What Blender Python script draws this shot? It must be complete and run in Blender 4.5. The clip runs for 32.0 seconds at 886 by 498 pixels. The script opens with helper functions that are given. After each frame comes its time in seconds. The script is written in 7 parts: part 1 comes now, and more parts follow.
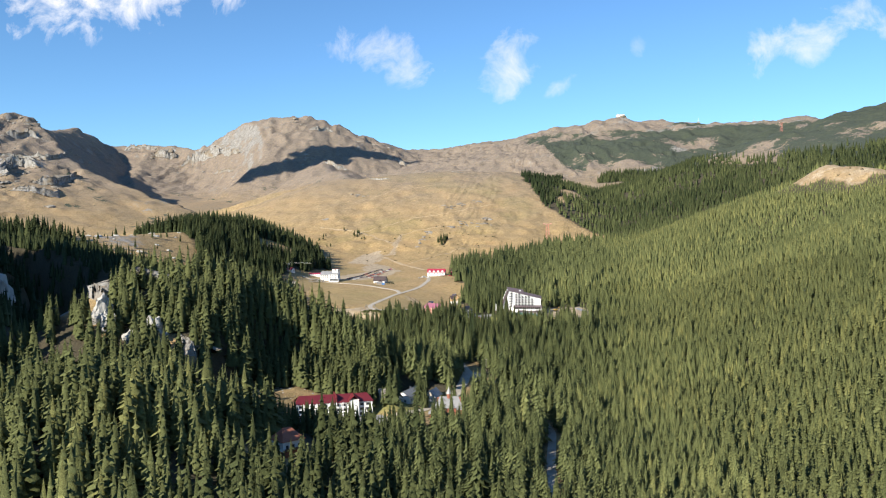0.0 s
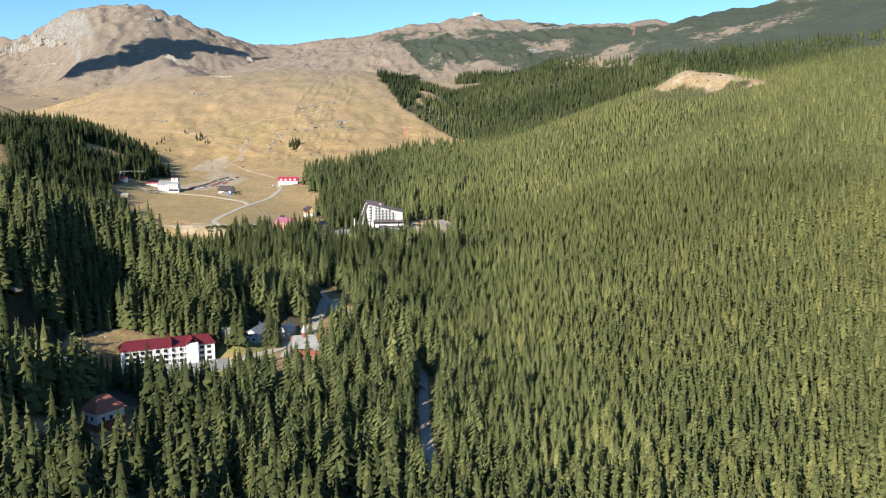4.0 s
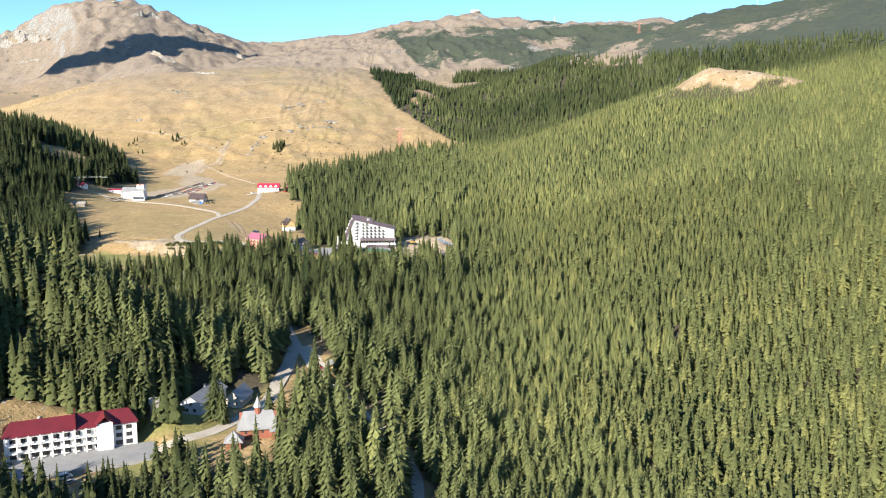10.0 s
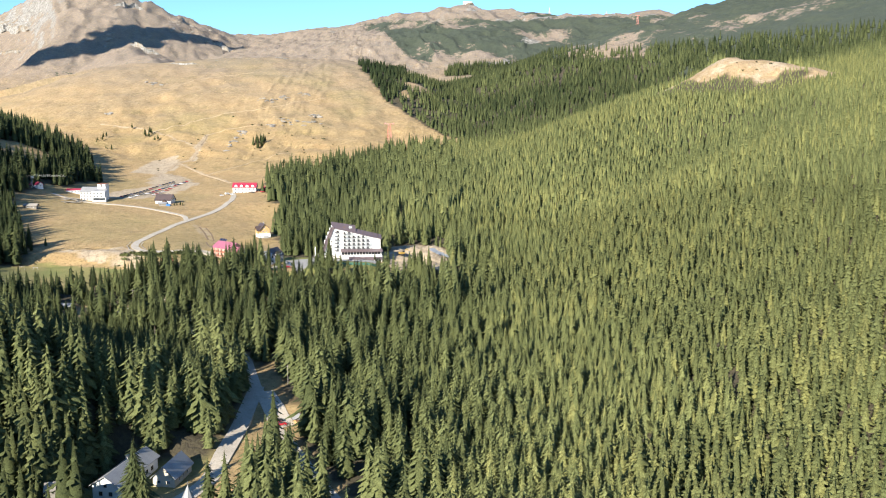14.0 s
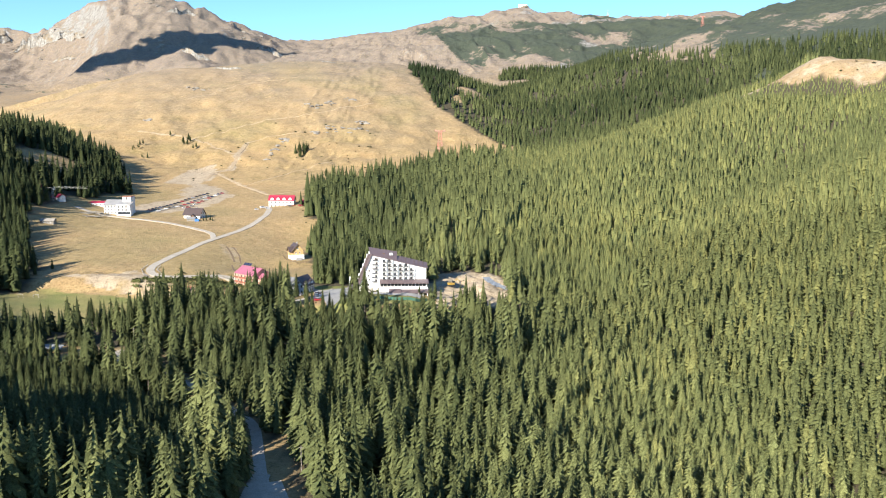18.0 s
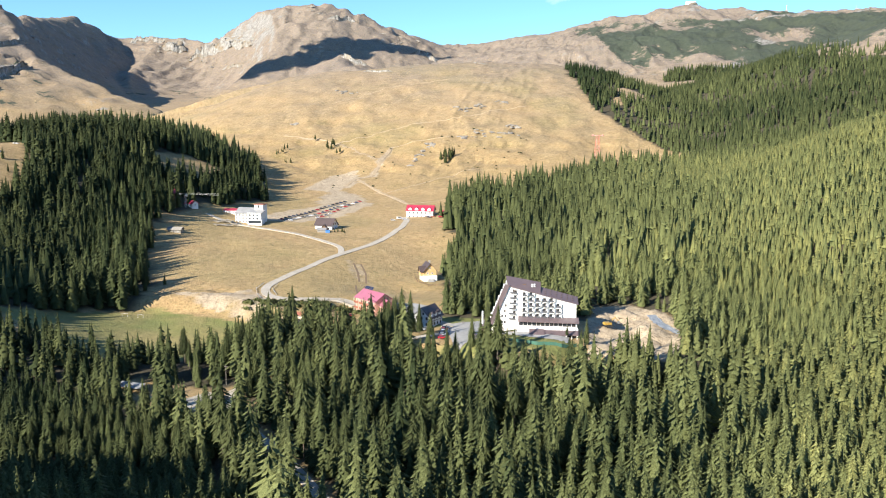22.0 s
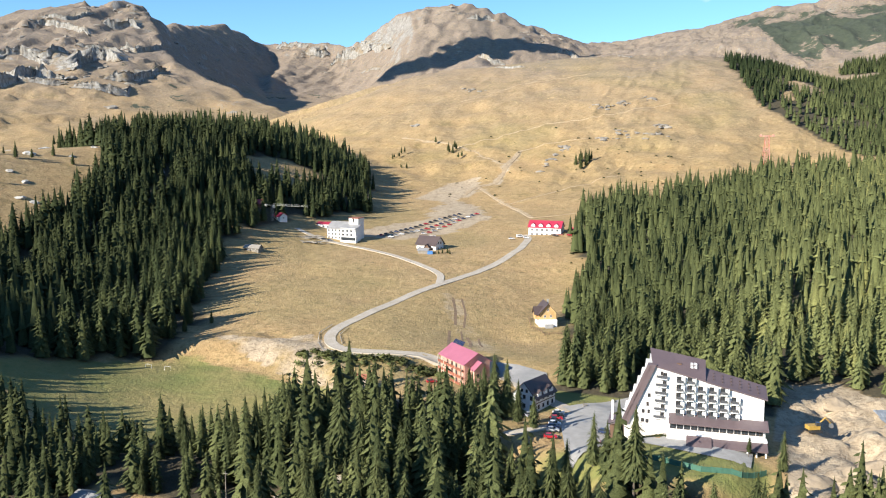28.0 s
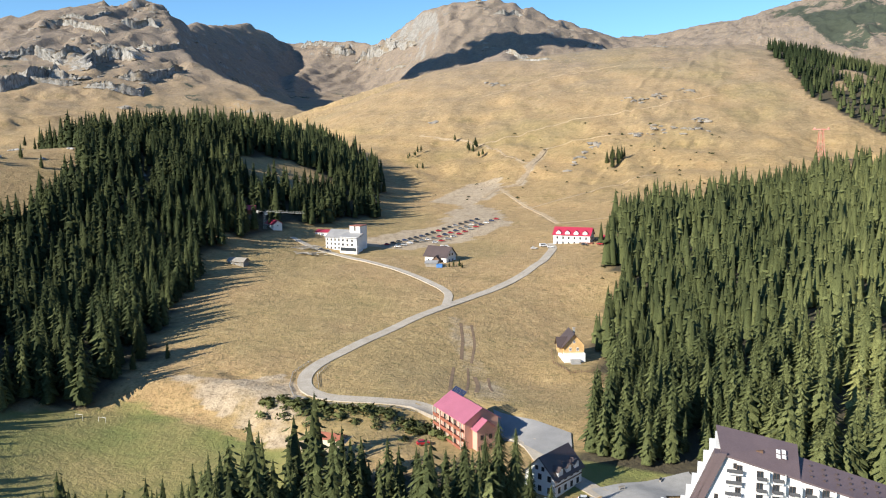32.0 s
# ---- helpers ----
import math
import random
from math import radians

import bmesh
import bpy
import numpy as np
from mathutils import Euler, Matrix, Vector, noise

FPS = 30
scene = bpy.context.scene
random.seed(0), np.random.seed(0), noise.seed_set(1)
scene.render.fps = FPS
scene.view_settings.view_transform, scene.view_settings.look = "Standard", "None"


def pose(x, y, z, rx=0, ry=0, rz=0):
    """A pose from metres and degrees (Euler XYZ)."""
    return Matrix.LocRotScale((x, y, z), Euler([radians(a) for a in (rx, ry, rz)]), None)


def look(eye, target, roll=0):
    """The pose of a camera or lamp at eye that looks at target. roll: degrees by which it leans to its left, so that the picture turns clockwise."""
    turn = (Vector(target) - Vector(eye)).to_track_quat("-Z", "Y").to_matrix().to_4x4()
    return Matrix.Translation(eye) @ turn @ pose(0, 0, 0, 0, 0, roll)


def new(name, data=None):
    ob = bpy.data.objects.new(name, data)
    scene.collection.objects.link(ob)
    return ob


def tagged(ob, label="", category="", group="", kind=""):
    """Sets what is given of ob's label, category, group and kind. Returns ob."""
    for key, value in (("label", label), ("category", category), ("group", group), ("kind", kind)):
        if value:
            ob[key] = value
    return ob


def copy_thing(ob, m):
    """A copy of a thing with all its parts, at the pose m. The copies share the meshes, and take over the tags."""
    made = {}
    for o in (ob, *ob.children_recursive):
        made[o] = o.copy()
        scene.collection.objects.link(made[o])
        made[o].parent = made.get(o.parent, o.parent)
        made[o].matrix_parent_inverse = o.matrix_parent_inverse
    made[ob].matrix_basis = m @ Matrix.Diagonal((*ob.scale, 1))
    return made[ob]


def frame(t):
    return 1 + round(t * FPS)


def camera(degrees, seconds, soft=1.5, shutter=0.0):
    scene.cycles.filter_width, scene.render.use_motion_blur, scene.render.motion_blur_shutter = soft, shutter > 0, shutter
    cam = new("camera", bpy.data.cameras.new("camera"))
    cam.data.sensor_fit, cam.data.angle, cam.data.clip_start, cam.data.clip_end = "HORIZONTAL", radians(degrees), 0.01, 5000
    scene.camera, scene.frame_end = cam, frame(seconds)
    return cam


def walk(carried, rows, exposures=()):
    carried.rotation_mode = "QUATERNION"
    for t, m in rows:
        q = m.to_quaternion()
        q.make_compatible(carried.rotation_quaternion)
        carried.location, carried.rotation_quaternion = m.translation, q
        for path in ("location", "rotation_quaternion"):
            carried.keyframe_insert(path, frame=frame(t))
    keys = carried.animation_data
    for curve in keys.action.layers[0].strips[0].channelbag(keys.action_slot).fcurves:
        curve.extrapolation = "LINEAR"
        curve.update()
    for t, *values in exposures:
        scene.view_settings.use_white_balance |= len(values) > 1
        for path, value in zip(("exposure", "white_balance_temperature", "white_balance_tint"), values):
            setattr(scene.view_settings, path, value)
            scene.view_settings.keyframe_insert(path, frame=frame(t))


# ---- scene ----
cam = camera(56.1, 32.0, 1.1)
PATH = [
    (0.0, pose(12.1, -95.7, 121.7, 88.98, 0.42, 10.05)),
    (0.5, pose(10.1, -87.9, 123.6, 89.01, 0.34, 11.04)),
    (1.0, pose(8.3, -80.2, 125.3, 89.04, 0.25, 11.59)),
    (1.5, pose(6.8, -72.4, 126.5, 89.09, 0.24, 10.86)),
    (1.6, pose(6.5, -70.9, 126.7, 89.10, 0.24, 10.60)),
    (1.7, pose(6.3, -69.3, 126.9, 89.11, 0.24, 10.00)),
    (1.8, pose(6.1, -67.8, 127.1, 89.12, 0.24, 8.70)),
    (1.9, pose(5.8, -66.2, 127.2, 89.13, 0.23, 6.00)),
    (2.0, pose(5.6, -64.7, 127.4, 89.14, 0.23, 2.54)),
    (2.1, pose(5.4, -63.1, 127.5, 89.14, 0.24, 1.85)),
    (2.2, pose(5.2, -61.6, 127.7, 89.15, 0.24, 1.40)),
    (2.3, pose(5.0, -60.0, 127.8, 89.15, 0.24, 1.05)),
    (2.5, pose(4.6, -56.9, 128.0, 89.16, 0.24, 0.25)),
    (3.0, pose(3.7, -49.1, 128.5, 89.18, 0.24, 0.18)),
    (3.1, pose(3.5, -47.6, 128.6, 87.80, 0.24, 0.16)),
    (3.2, pose(3.4, -46.0, 128.7, 86.90, 0.23, 0.15)),
    (3.3, pose(3.2, -44.5, 128.8, 85.30, 0.23, 0.13)),
    (3.4, pose(3.0, -42.9, 128.9, 83.20, 0.22, 0.11)),
    (3.5, pose(2.9, -41.3, 129.0, 82.11, 0.22, 0.10)),
    (3.7, pose(2.6, -38.1, 129.1, 82.07, 0.20, 0.09)),
    (5.5, pose(0.4, -8.7, 130.6, 82.10, 0.06, 0.02)),
    (6.0, pose(0.0, 0.0, 130.9, 82.09, 0.02, -0.00)),
    (6.5, pose(-0.3, 9.0, 131.2, 82.08, -0.00, -0.02)),
    (7.0, pose(-0.4, 18.3, 131.4, 82.08, -0.03, -0.06)),
    (7.5, pose(-0.5, 27.9, 131.6, 82.08, -0.04, -0.07)),
    (8.0, pose(-0.6, 37.7, 131.8, 82.09, -0.06, -0.12)),
    (8.5, pose(-0.6, 47.7, 131.9, 82.08, -0.08, -0.12)),
    (9.0, pose(-0.6, 57.8, 131.9, 82.08, -0.09, -0.16)),
    (9.5, pose(-0.7, 68.0, 131.9, 82.10, -0.12, -0.17)),
    (10.0, pose(-0.8, 78.4, 131.9, 82.09, -0.14, -0.23)),
    (10.5, pose(-0.9, 88.8, 131.8, 82.09, -0.15, -0.28)),
    (11.0, pose(-1.0, 99.3, 131.7, 82.01, -0.18, -0.30)),
    (11.5, pose(-1.2, 109.9, 131.6, 81.95, -0.20, -0.38)),
    (12.0, pose(-1.4, 120.6, 131.5, 81.90, -0.22, -0.47)),
    (12.5, pose(-1.6, 131.4, 131.5, 81.84, -0.24, -0.56)),
    (13.0, pose(-1.8, 142.1, 131.5, 81.78, -0.27, -0.65)),
    (13.5, pose(-2.0, 153.0, 131.6, 81.76, -0.27, -0.75)),
    (14.0, pose(-2.2, 163.9, 131.7, 81.77, -0.28, -0.83)),
    (14.5, pose(-2.4, 174.8, 131.9, 81.81, -0.28, -0.95)),
    (16.5, pose(-3.5, 218.7, 133.0, 82.00, -0.30, 1.14)),
    (17.0, pose(-3.8, 229.7, 133.2, 82.05, -0.30, 1.98)),
    (17.5, pose(-4.1, 240.7, 133.4, 82.10, -0.31, 2.41)),
    (18.0, pose(-4.5, 251.7, 133.6, 82.16, -0.31, 2.72)),
    (18.5, pose(-4.9, 262.7, 133.7, 82.20, -0.32, 3.27)),
    (19.0, pose(-5.4, 273.6, 133.8, 82.25, -0.33, 4.33)),
    (19.5, pose(-5.9, 284.5, 133.8, 82.30, -0.34, 6.05)),
    (20.0, pose(-6.4, 295.4, 133.8, 82.31, -0.35, 8.13)),
    (20.5, pose(-7.0, 306.3, 133.7, 82.33, -0.37, 10.36)),
    (21.0, pose(-7.7, 317.2, 133.5, 82.38, -0.39, 11.20)),
    (21.5, pose(-8.5, 328.1, 133.4, 82.42, -0.40, 11.72)),
    (22.0, pose(-9.4, 339.1, 133.2, 82.44, -0.41, 13.35)),
    (22.5, pose(-10.4, 350.0, 133.1, 82.48, -0.43, 15.25)),
    (23.0, pose(-11.5, 361.0, 133.0, 82.50, -0.45, 16.16)),
    (23.5, pose(-12.9, 372.0, 132.9, 82.51, -0.42, 16.71)),
    (24.0, pose(-14.4, 383.1, 132.8, 82.57, -0.39, 17.82)),
    (24.5, pose(-16.0, 394.1, 132.8, 82.59, -0.36, 18.67)),
    (25.0, pose(-17.7, 405.1, 132.8, 82.58, -0.33, 19.50)),
    (25.5, pose(-19.6, 416.0, 132.7, 82.59, -0.31, 20.01)),
    (27.5, pose(-27.9, 458.2, 132.3, 82.58, -0.21, 22.62)),
    (28.0, pose(-30.2, 468.2, 132.1, 82.61, -0.17, 23.13)),
    (28.5, pose(-32.5, 478.0, 131.8, 82.62, -0.13, 23.21)),
    (29.0, pose(-34.8, 487.5, 131.4, 82.64, -0.08, 23.21)),
    (29.5, pose(-37.2, 496.8, 131.1, 82.66, -0.03, 23.21)),
    (30.0, pose(-39.6, 505.9, 130.9, 82.65, 0.02, 23.25)),
    (30.5, pose(-41.9, 514.9, 130.8, 82.63, 0.11, 23.46)),
    (31.0, pose(-44.3, 523.7, 130.7, 82.60, 0.19, 24.04)),
    (31.5, pose(-46.6, 532.5, 130.7, 82.56, 0.28, 24.68)),
    (32.0, pose(-48.9, 541.3, 130.7, 82.54, 0.37, 25.16)),
]

walk(cam, PATH, ((0.0, 0.72), (3.3, 0.68), (5.6, 1.15), (8.0, 1.12), (14.0, 1.12), (20.0, 1.13), (25.0, 1.10), (29.0, 0.92), (32.0, 0.80)))

# ---------- sky and sun ----------
SUN_HEADING, SUN_HEIGHT = radians(31), radians(25.5)
SUN_WAY = Vector((math.sin(SUN_HEADING) * math.cos(SUN_HEIGHT), math.cos(SUN_HEADING) * math.cos(SUN_HEIGHT), -math.sin(SUN_HEIGHT)))
sun_data = bpy.data.lights.new("sun", "SUN")
sun_data.energy, sun_data.angle, sun_data.color = 5.0, radians(0.5), (1.0, 0.94, 0.83)
sun = new("sun", sun_data)
sun.matrix_world = look(-300 * SUN_WAY, (0, 0, 0))


def node_maker(tree):
    def make(kind, *inputs, operation="", blend_type="", attribute_name=""):
        n = tree.nodes.new(kind)
        if operation:
            n.operation = operation
        if blend_type:
            n.blend_type = blend_type
        if attribute_name:
            n.attribute_name = attribute_name
        for k, value in enumerate(inputs):
            if value is None:
                continue
            if hasattr(value, "links"):
                tree.links.new(value, n.inputs[k])
            else:
                n.inputs[k].default_value = value
        return n
    return make


def build_sky():
    world = bpy.data.worlds.new("sky")
    scene.world = world
    world.use_nodes = True
    tree = world.node_tree
    tree.nodes.clear()
    make = node_maker(tree)

    def maths(op, a, b=None, c=None):
        return make("ShaderNodeMath", a, b, c, operation=op).outputs[0]

    sky = make("ShaderNodeTexSky")
    sky.sky_type, sky.sun_disc, sky.sun_elevation, sky.sun_rotation = "NISHITA", False, SUN_HEIGHT, radians(210)
    sky.altitude, sky.air_density, sky.dust_density, sky.ozone_density = 1700.0, 1.0, 0.0, 1.0
    place = make("ShaderNodeTexCoord").outputs["Generated"]
    split = make("ShaderNodeSeparateXYZ", place)
    ahead = maths("MAXIMUM", split.outputs[1], 0.05)
    u, v = maths("DIVIDE", split.outputs[0], ahead), maths("DIVIDE", split.outputs[2], ahead)
    flat = make("ShaderNodeCombineXYZ", u, v, 0.0).outputs[0]
    billow = make("ShaderNodeTexNoise", flat)
    for name, value in (("Scale", 19.0), ("Detail", 9.0), ("Roughness", 0.62), ("Distortion", 0.4)):
        billow.inputs[name].default_value = value
    lumps = maths("MULTIPLY", maths("SUBTRACT", billow.outputs[0], 0.5), 5.2)
    cover = None
    # small fair-weather clouds: sideways, up, half width, half height, lean
    for cu, cv, wide, tall, lean, thick in CLOUDS:
        du, dv = maths("SUBTRACT", u, cu), maths("SUBTRACT", v, cv)
        dv = maths("MULTIPLY_ADD", du, -lean, dv)
        a, b = maths("DIVIDE", du, wide), maths("DIVIDE", dv, tall)
        d = maths("ADD", maths("MULTIPLY", a, a), maths("MULTIPLY", b, b))
        m = maths("MULTIPLY", maths("ADD", maths("SUBTRACT", 0.75, d), lumps), thick)
        m = maths("MULTIPLY", m, make("ShaderNodeMapRange", d, 0.7, 2.2, 1.0, 0.0).outputs[0])
        cover = m if cover is None else maths("MAXIMUM", cover, m)
    cover = make("ShaderNodeMapRange", cover, 0.0, 1.5, 0.0, 0.95).outputs[0]
    deep = make("ShaderNodeMixRGB", 1.0, sky.outputs[0], (0.68, 1.03, 1.33, 1.0), blend_type="MULTIPLY").outputs[0]
    mix = make("ShaderNodeMixRGB", cover, deep, (8.2, 8.3, 8.8, 1))
    back = make("ShaderNodeBackground", mix.outputs[0], 0.08)
    out = make("ShaderNodeOutputWorld", back.outputs[0])


CLOUDS = [
    (-0.245, 0.222, 0.075, 0.034, -0.25, 0.8), (-0.095, 0.205, 0.045, 0.05, 0.6, 0.75), (0.25, 0.221, 0.085, 0.034, 0.28, 0.9),
    (-0.60, 0.318, 0.26, 0.052, 0.12, 1.3), (0.055, 0.215, 0.012, 0.016, 0.5, 0.3), (-0.035, 0.175, 0.022, 0.012, 0.4, 0.5), (0.345, 0.238, 0.035, 0.024, 0.5, 0.85), (0.415, 0.258, 0.04, 0.016, 0.4, 0.7), (0.43, 0.20, 0.02, 0.014, 0.5, 0.6),
]
build_sky()

# ---------- materials ----------
def material(name, rough=0.8, metal=0.0):
    m = bpy.data.materials.new(name)
    m.use_nodes = True
    tree = m.node_tree
    bsdf = tree.nodes["Principled BSDF"]
    bsdf.inputs["Roughness"].default_value, bsdf.inputs["Metallic"].default_value = rough, metal
    return m, tree, bsdf, node_maker(tree)


def noise_node(make, place, size, detail=5.0, rough=0.6):
    n = make("ShaderNodeTexNoise", place)
    n.inputs["Scale"].default_value, n.inputs["Detail"].default_value, n.inputs["Roughness"].default_value = 1.0 / size, detail, rough
    return n.outputs[0]


def ramp(make, value, lo, hi):
    return make("ShaderNodeMapRange", value, lo, hi, 0.0, 1.0).outputs[0]


def mixed(make, f, a, b, mode="MIX"):
    n = make("ShaderNodeMixRGB", f, a, b, blend_type=mode)
    return n.outputs[0]


def rgb(*c):
    return (*c, 1.0)


def surface(name, base, other, size, rough=0.8, bump=0.02, fine=None, metal=0.0, vary=0.12):
    """A plain weathered surface: two tones in patches of that size, finer grain, a little relief, and a shift from piece to piece."""
    m, tree, bsdf, make = material(name, rough, metal)
    place = make("ShaderNodeTexCoord").outputs["Object"]
    big = ramp(make, noise_node(make, place, size), 0.35, 0.65)
    grain = noise_node(make, place, fine or size * 0.08, 4.0, 0.7)
    col = mixed(make, big, rgb(*base), rgb(*other))
    tone = make("ShaderNodeMapRange", grain, 0.3, 0.7, 1 - vary, 1 + vary).outputs[0]
    each = make("ShaderNodeMapRange", make("ShaderNodeObjectInfo").outputs["Random"], 0.0, 1.0, 1 - vary * 0.6, 1 + vary * 0.6).outputs[0]
    tone = make("ShaderNodeMath", tone, each, operation="MULTIPLY").outputs[0]
    col = make("ShaderNodeVectorMath", col, tone, operation="SCALE")
    tree.links.new(tone, col.inputs["Scale"])
    tree.links.new(col.outputs[0], bsdf.inputs["Base Color"])
    if bump:
        b = make("ShaderNodeBump", bump, 1.0)
        tree.links.new(grain, b.inputs["Height"])
        b.inputs["Strength"].default_value = 0.6
        b.inputs["Distance"].default_value = bump
        tree.links.new(b.outputs[0], bsdf.inputs["Normal"])
    return m


def ground_material():
    m, tree, bsdf, make = material("mountain_ground", 0.95)
    place = make("ShaderNodeTexCoord").outputs["Object"]
    zone = make("ShaderNodeAttribute", attribute_name="zone")
    parts = make("ShaderNodeSeparateColor", zone.outputs["Color"])
    rock, lawn, dirt = parts.outputs[0], parts.outputs[1], parts.outputs[2]
    pine = zone.outputs["Alpha"]
    n1, n2, n3 = noise_node(make, place, 90.0, 6.0), noise_node(make, place, 11.0, 6.0, 0.7), noise_node(make, place, 1.4, 4.0, 0.7)
    n4 = noise_node(make, place, 32.0, 7.0, 0.72)
    grass = mixed(make, ramp(make, n1, 0.35, 0.65), rgb(0.405, 0.262, 0.120), rgb(0.297, 0.202, 0.092))
    grass = mixed(make, ramp(make, n2, 0.42, 0.75), grass, rgb(0.46, 0.325, 0.150))
    grass = mixed(make, ramp(make, n4, 0.55, 0.72), grass, rgb(0.215, 0.155, 0.055))
    grass = mixed(make, ramp(make, n3, 0.5, 0.72), grass, rgb(0.17, 0.12, 0.045))
    turf = mixed(make, ramp(make, n2, 0.35, 0.7), rgb(0.208, 0.160, 0.122), rgb(0.272, 0.218, 0.172))
    turf = mixed(make, ramp(make, n4, 0.5, 0.7), turf, rgb(0.150, 0.126, 0.098))
    height = make("ShaderNodeSeparateXYZ", place).outputs[2]
    grass = mixed(make, ramp(make, make("ShaderNodeMath", height, make("ShaderNodeMath", n1, 160.0, operation="MULTIPLY").outputs[0], operation="ADD").outputs[0], 195.0, 410.0), grass, turf)
    tuft = noise_node(make, place, 4.2, 5.0, 0.75)
    grass = mixed(make, ramp(make, tuft, 0.54, 0.68), grass, rgb(0.20, 0.15, 0.06))
    grass = mixed(make, ramp(make, tuft, 0.44, 0.33), grass, rgb(0.47, 0.34, 0.16))
    green = mixed(make, ramp(make, n2, 0.35, 0.7), rgb(0.15, 0.175, 0.045), rgb(0.215, 0.20, 0.06))
    col = mixed(make, lawn, grass, green)
    earth = mixed(make, ramp(make, n2, 0.3, 0.7), rgb(0.38, 0.29, 0.19), rgb(0.49, 0.395, 0.27))
    stone = mixed(make, ramp(make, n4, 0.3, 0.7), rgb(0.18, 0.16, 0.135), rgb(0.27, 0.25, 0.22))
    squeeze = make("ShaderNodeVectorMath", place, (1.0, 1.0, 0.22), operation="MULTIPLY").outputs[0]
    streak = noise_node(make, squeeze, 7.0, 6.0, 0.75)
    stone = mixed(make, ramp(make, streak, 0.47, 0.66), stone, rgb(0.36, 0.34, 0.31))
    stone = mixed(make, ramp(make, streak, 0.48, 0.36), stone, rgb(0.11, 0.10, 0.085))
    edge = make("ShaderNodeMath", n4, n2, operation="ADD").outputs[0]

    def worn(f, soft=0.12):
        lift = make("ShaderNodeMath", make("ShaderNodeMath", edge, -1.0, operation="ADD").outputs[0], 1.1, operation="MULTIPLY").outputs[0]
        return ramp(make, make("ShaderNodeMath", f, lift, operation="ADD").outputs[0], 0.5 - soft, 0.5 + soft)

    earth = mixed(make, ramp(make, n3, 0.52, 0.7), earth, rgb(0.24, 0.175, 0.11))
    earth = mixed(make, ramp(make, tuft, 0.5, 0.7), earth, rgb(0.21, 0.155, 0.095))
    col = mixed(make, worn(dirt, 0.2), col, earth)
    col = mixed(make, worn(rock), col, stone)
    needles = mixed(make, ramp(make, n3, 0.3, 0.7), rgb(0.045, 0.035, 0.022), rgb(0.085, 0.07, 0.035))
    shed = make("ShaderNodeAttribute", attribute_name="litter").outputs["Fac"]
    col = mixed(make, shed, col, needles)
    brush = mixed(make, ramp(make, n2, 0.3, 0.7), rgb(0.032, 0.044, 0.028), rgb(0.07, 0.08, 0.048))
    col = mixed(make, worn(pine, 0.05), col, brush)
    tree.links.new(col, bsdf.inputs["Base Color"])
    b = make("ShaderNodeBump", 0.7, 1.0)
    b.inputs["Strength"].default_value, b.inputs["Distance"].default_value = 0.7, 2.0
    grit = make("ShaderNodeMath", n2, make("ShaderNodeMath", n3, 0.35, operation="MULTIPLY").outputs[0], operation="ADD").outputs[0]
    high = make("ShaderNodeMapRange", height, 200.0, 420.0, 0.0, 7.0).outputs[0]
    tree.links.new(make("ShaderNodeMath", n4, high, grit, operation="MULTIPLY_ADD").outputs[0], b.inputs["Height"])
    tree.links.new(b.outputs[0], bsdf.inputs["Normal"])
    return m


def foliage_material(name, dark, light, yellow):
    m, tree, bsdf, make = material(name, 0.75)
    place = make("ShaderNodeTexCoord").outputs["Object"]
    tint = make("ShaderNodeAttribute", attribute_name="tint").outputs["Fac"]
    each = make("ShaderNodeObjectInfo").outputs["Random"]
    grain = noise_node(make, place, 0.45, 4.0, 0.7)
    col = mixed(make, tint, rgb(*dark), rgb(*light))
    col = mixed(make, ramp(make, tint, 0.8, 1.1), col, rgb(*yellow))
    tone = make("ShaderNodeMapRange", grain, 0.35, 0.65, 0.58, 1.42).outputs[0]
    bough = make("ShaderNodeBump", 1.0, 1.0)
    bough.inputs["Strength"].default_value, bough.inputs["Distance"].default_value = 0.5, 0.3
    tree.links.new(grain, bough.inputs["Height"])
    tree.links.new(bough.outputs[0], bsdf.inputs["Normal"])
    shift = make("ShaderNodeMapRange", each, 0.0, 1.0, 0.85, 1.15).outputs[0]
    col = make("ShaderNodeVectorMath", col, operation="SCALE")
    tree.links.new(make("ShaderNodeMath", tone, shift, operation="MULTIPLY").outputs[0], col.inputs["Scale"])
    tree.links.new(col.outputs[0], bsdf.inputs["Base Color"])
    bsdf.inputs["Specular IOR Level"].default_value = 0.08
    return m


GROUND = ground_material()
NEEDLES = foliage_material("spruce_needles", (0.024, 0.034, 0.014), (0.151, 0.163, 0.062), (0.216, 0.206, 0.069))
BARK = surface("spruce_bark", (0.09, 0.07, 0.055), (0.14, 0.115, 0.09), 0.6, 0.95, 0.02)
GRAVEL = surface("pale_gravel", (0.52, 0.46, 0.375), (0.43, 0.37, 0.29), 5.0, 0.95, 0.02, 0.6, 0.0, 0.2)

# ---------- helpers for things ----------


def thing(name, x, y, z, turn=0.0, label="", category="", group="", kind=""):
    ob = new(name)
    ob.empty_display_size = 1.0
    ob.matrix_basis = pose(x, y, z, 0, 0, turn)
    return tagged(ob, label, category, group, kind)


def part(name, bm, mat, parent, label=""):
    me = bpy.data.meshes.new(name)
    bm.to_mesh(me)
    bm.free()
    me.materials.append(mat)
    ob = new(name, me)
    ob.parent = parent
    return tagged(ob, label)

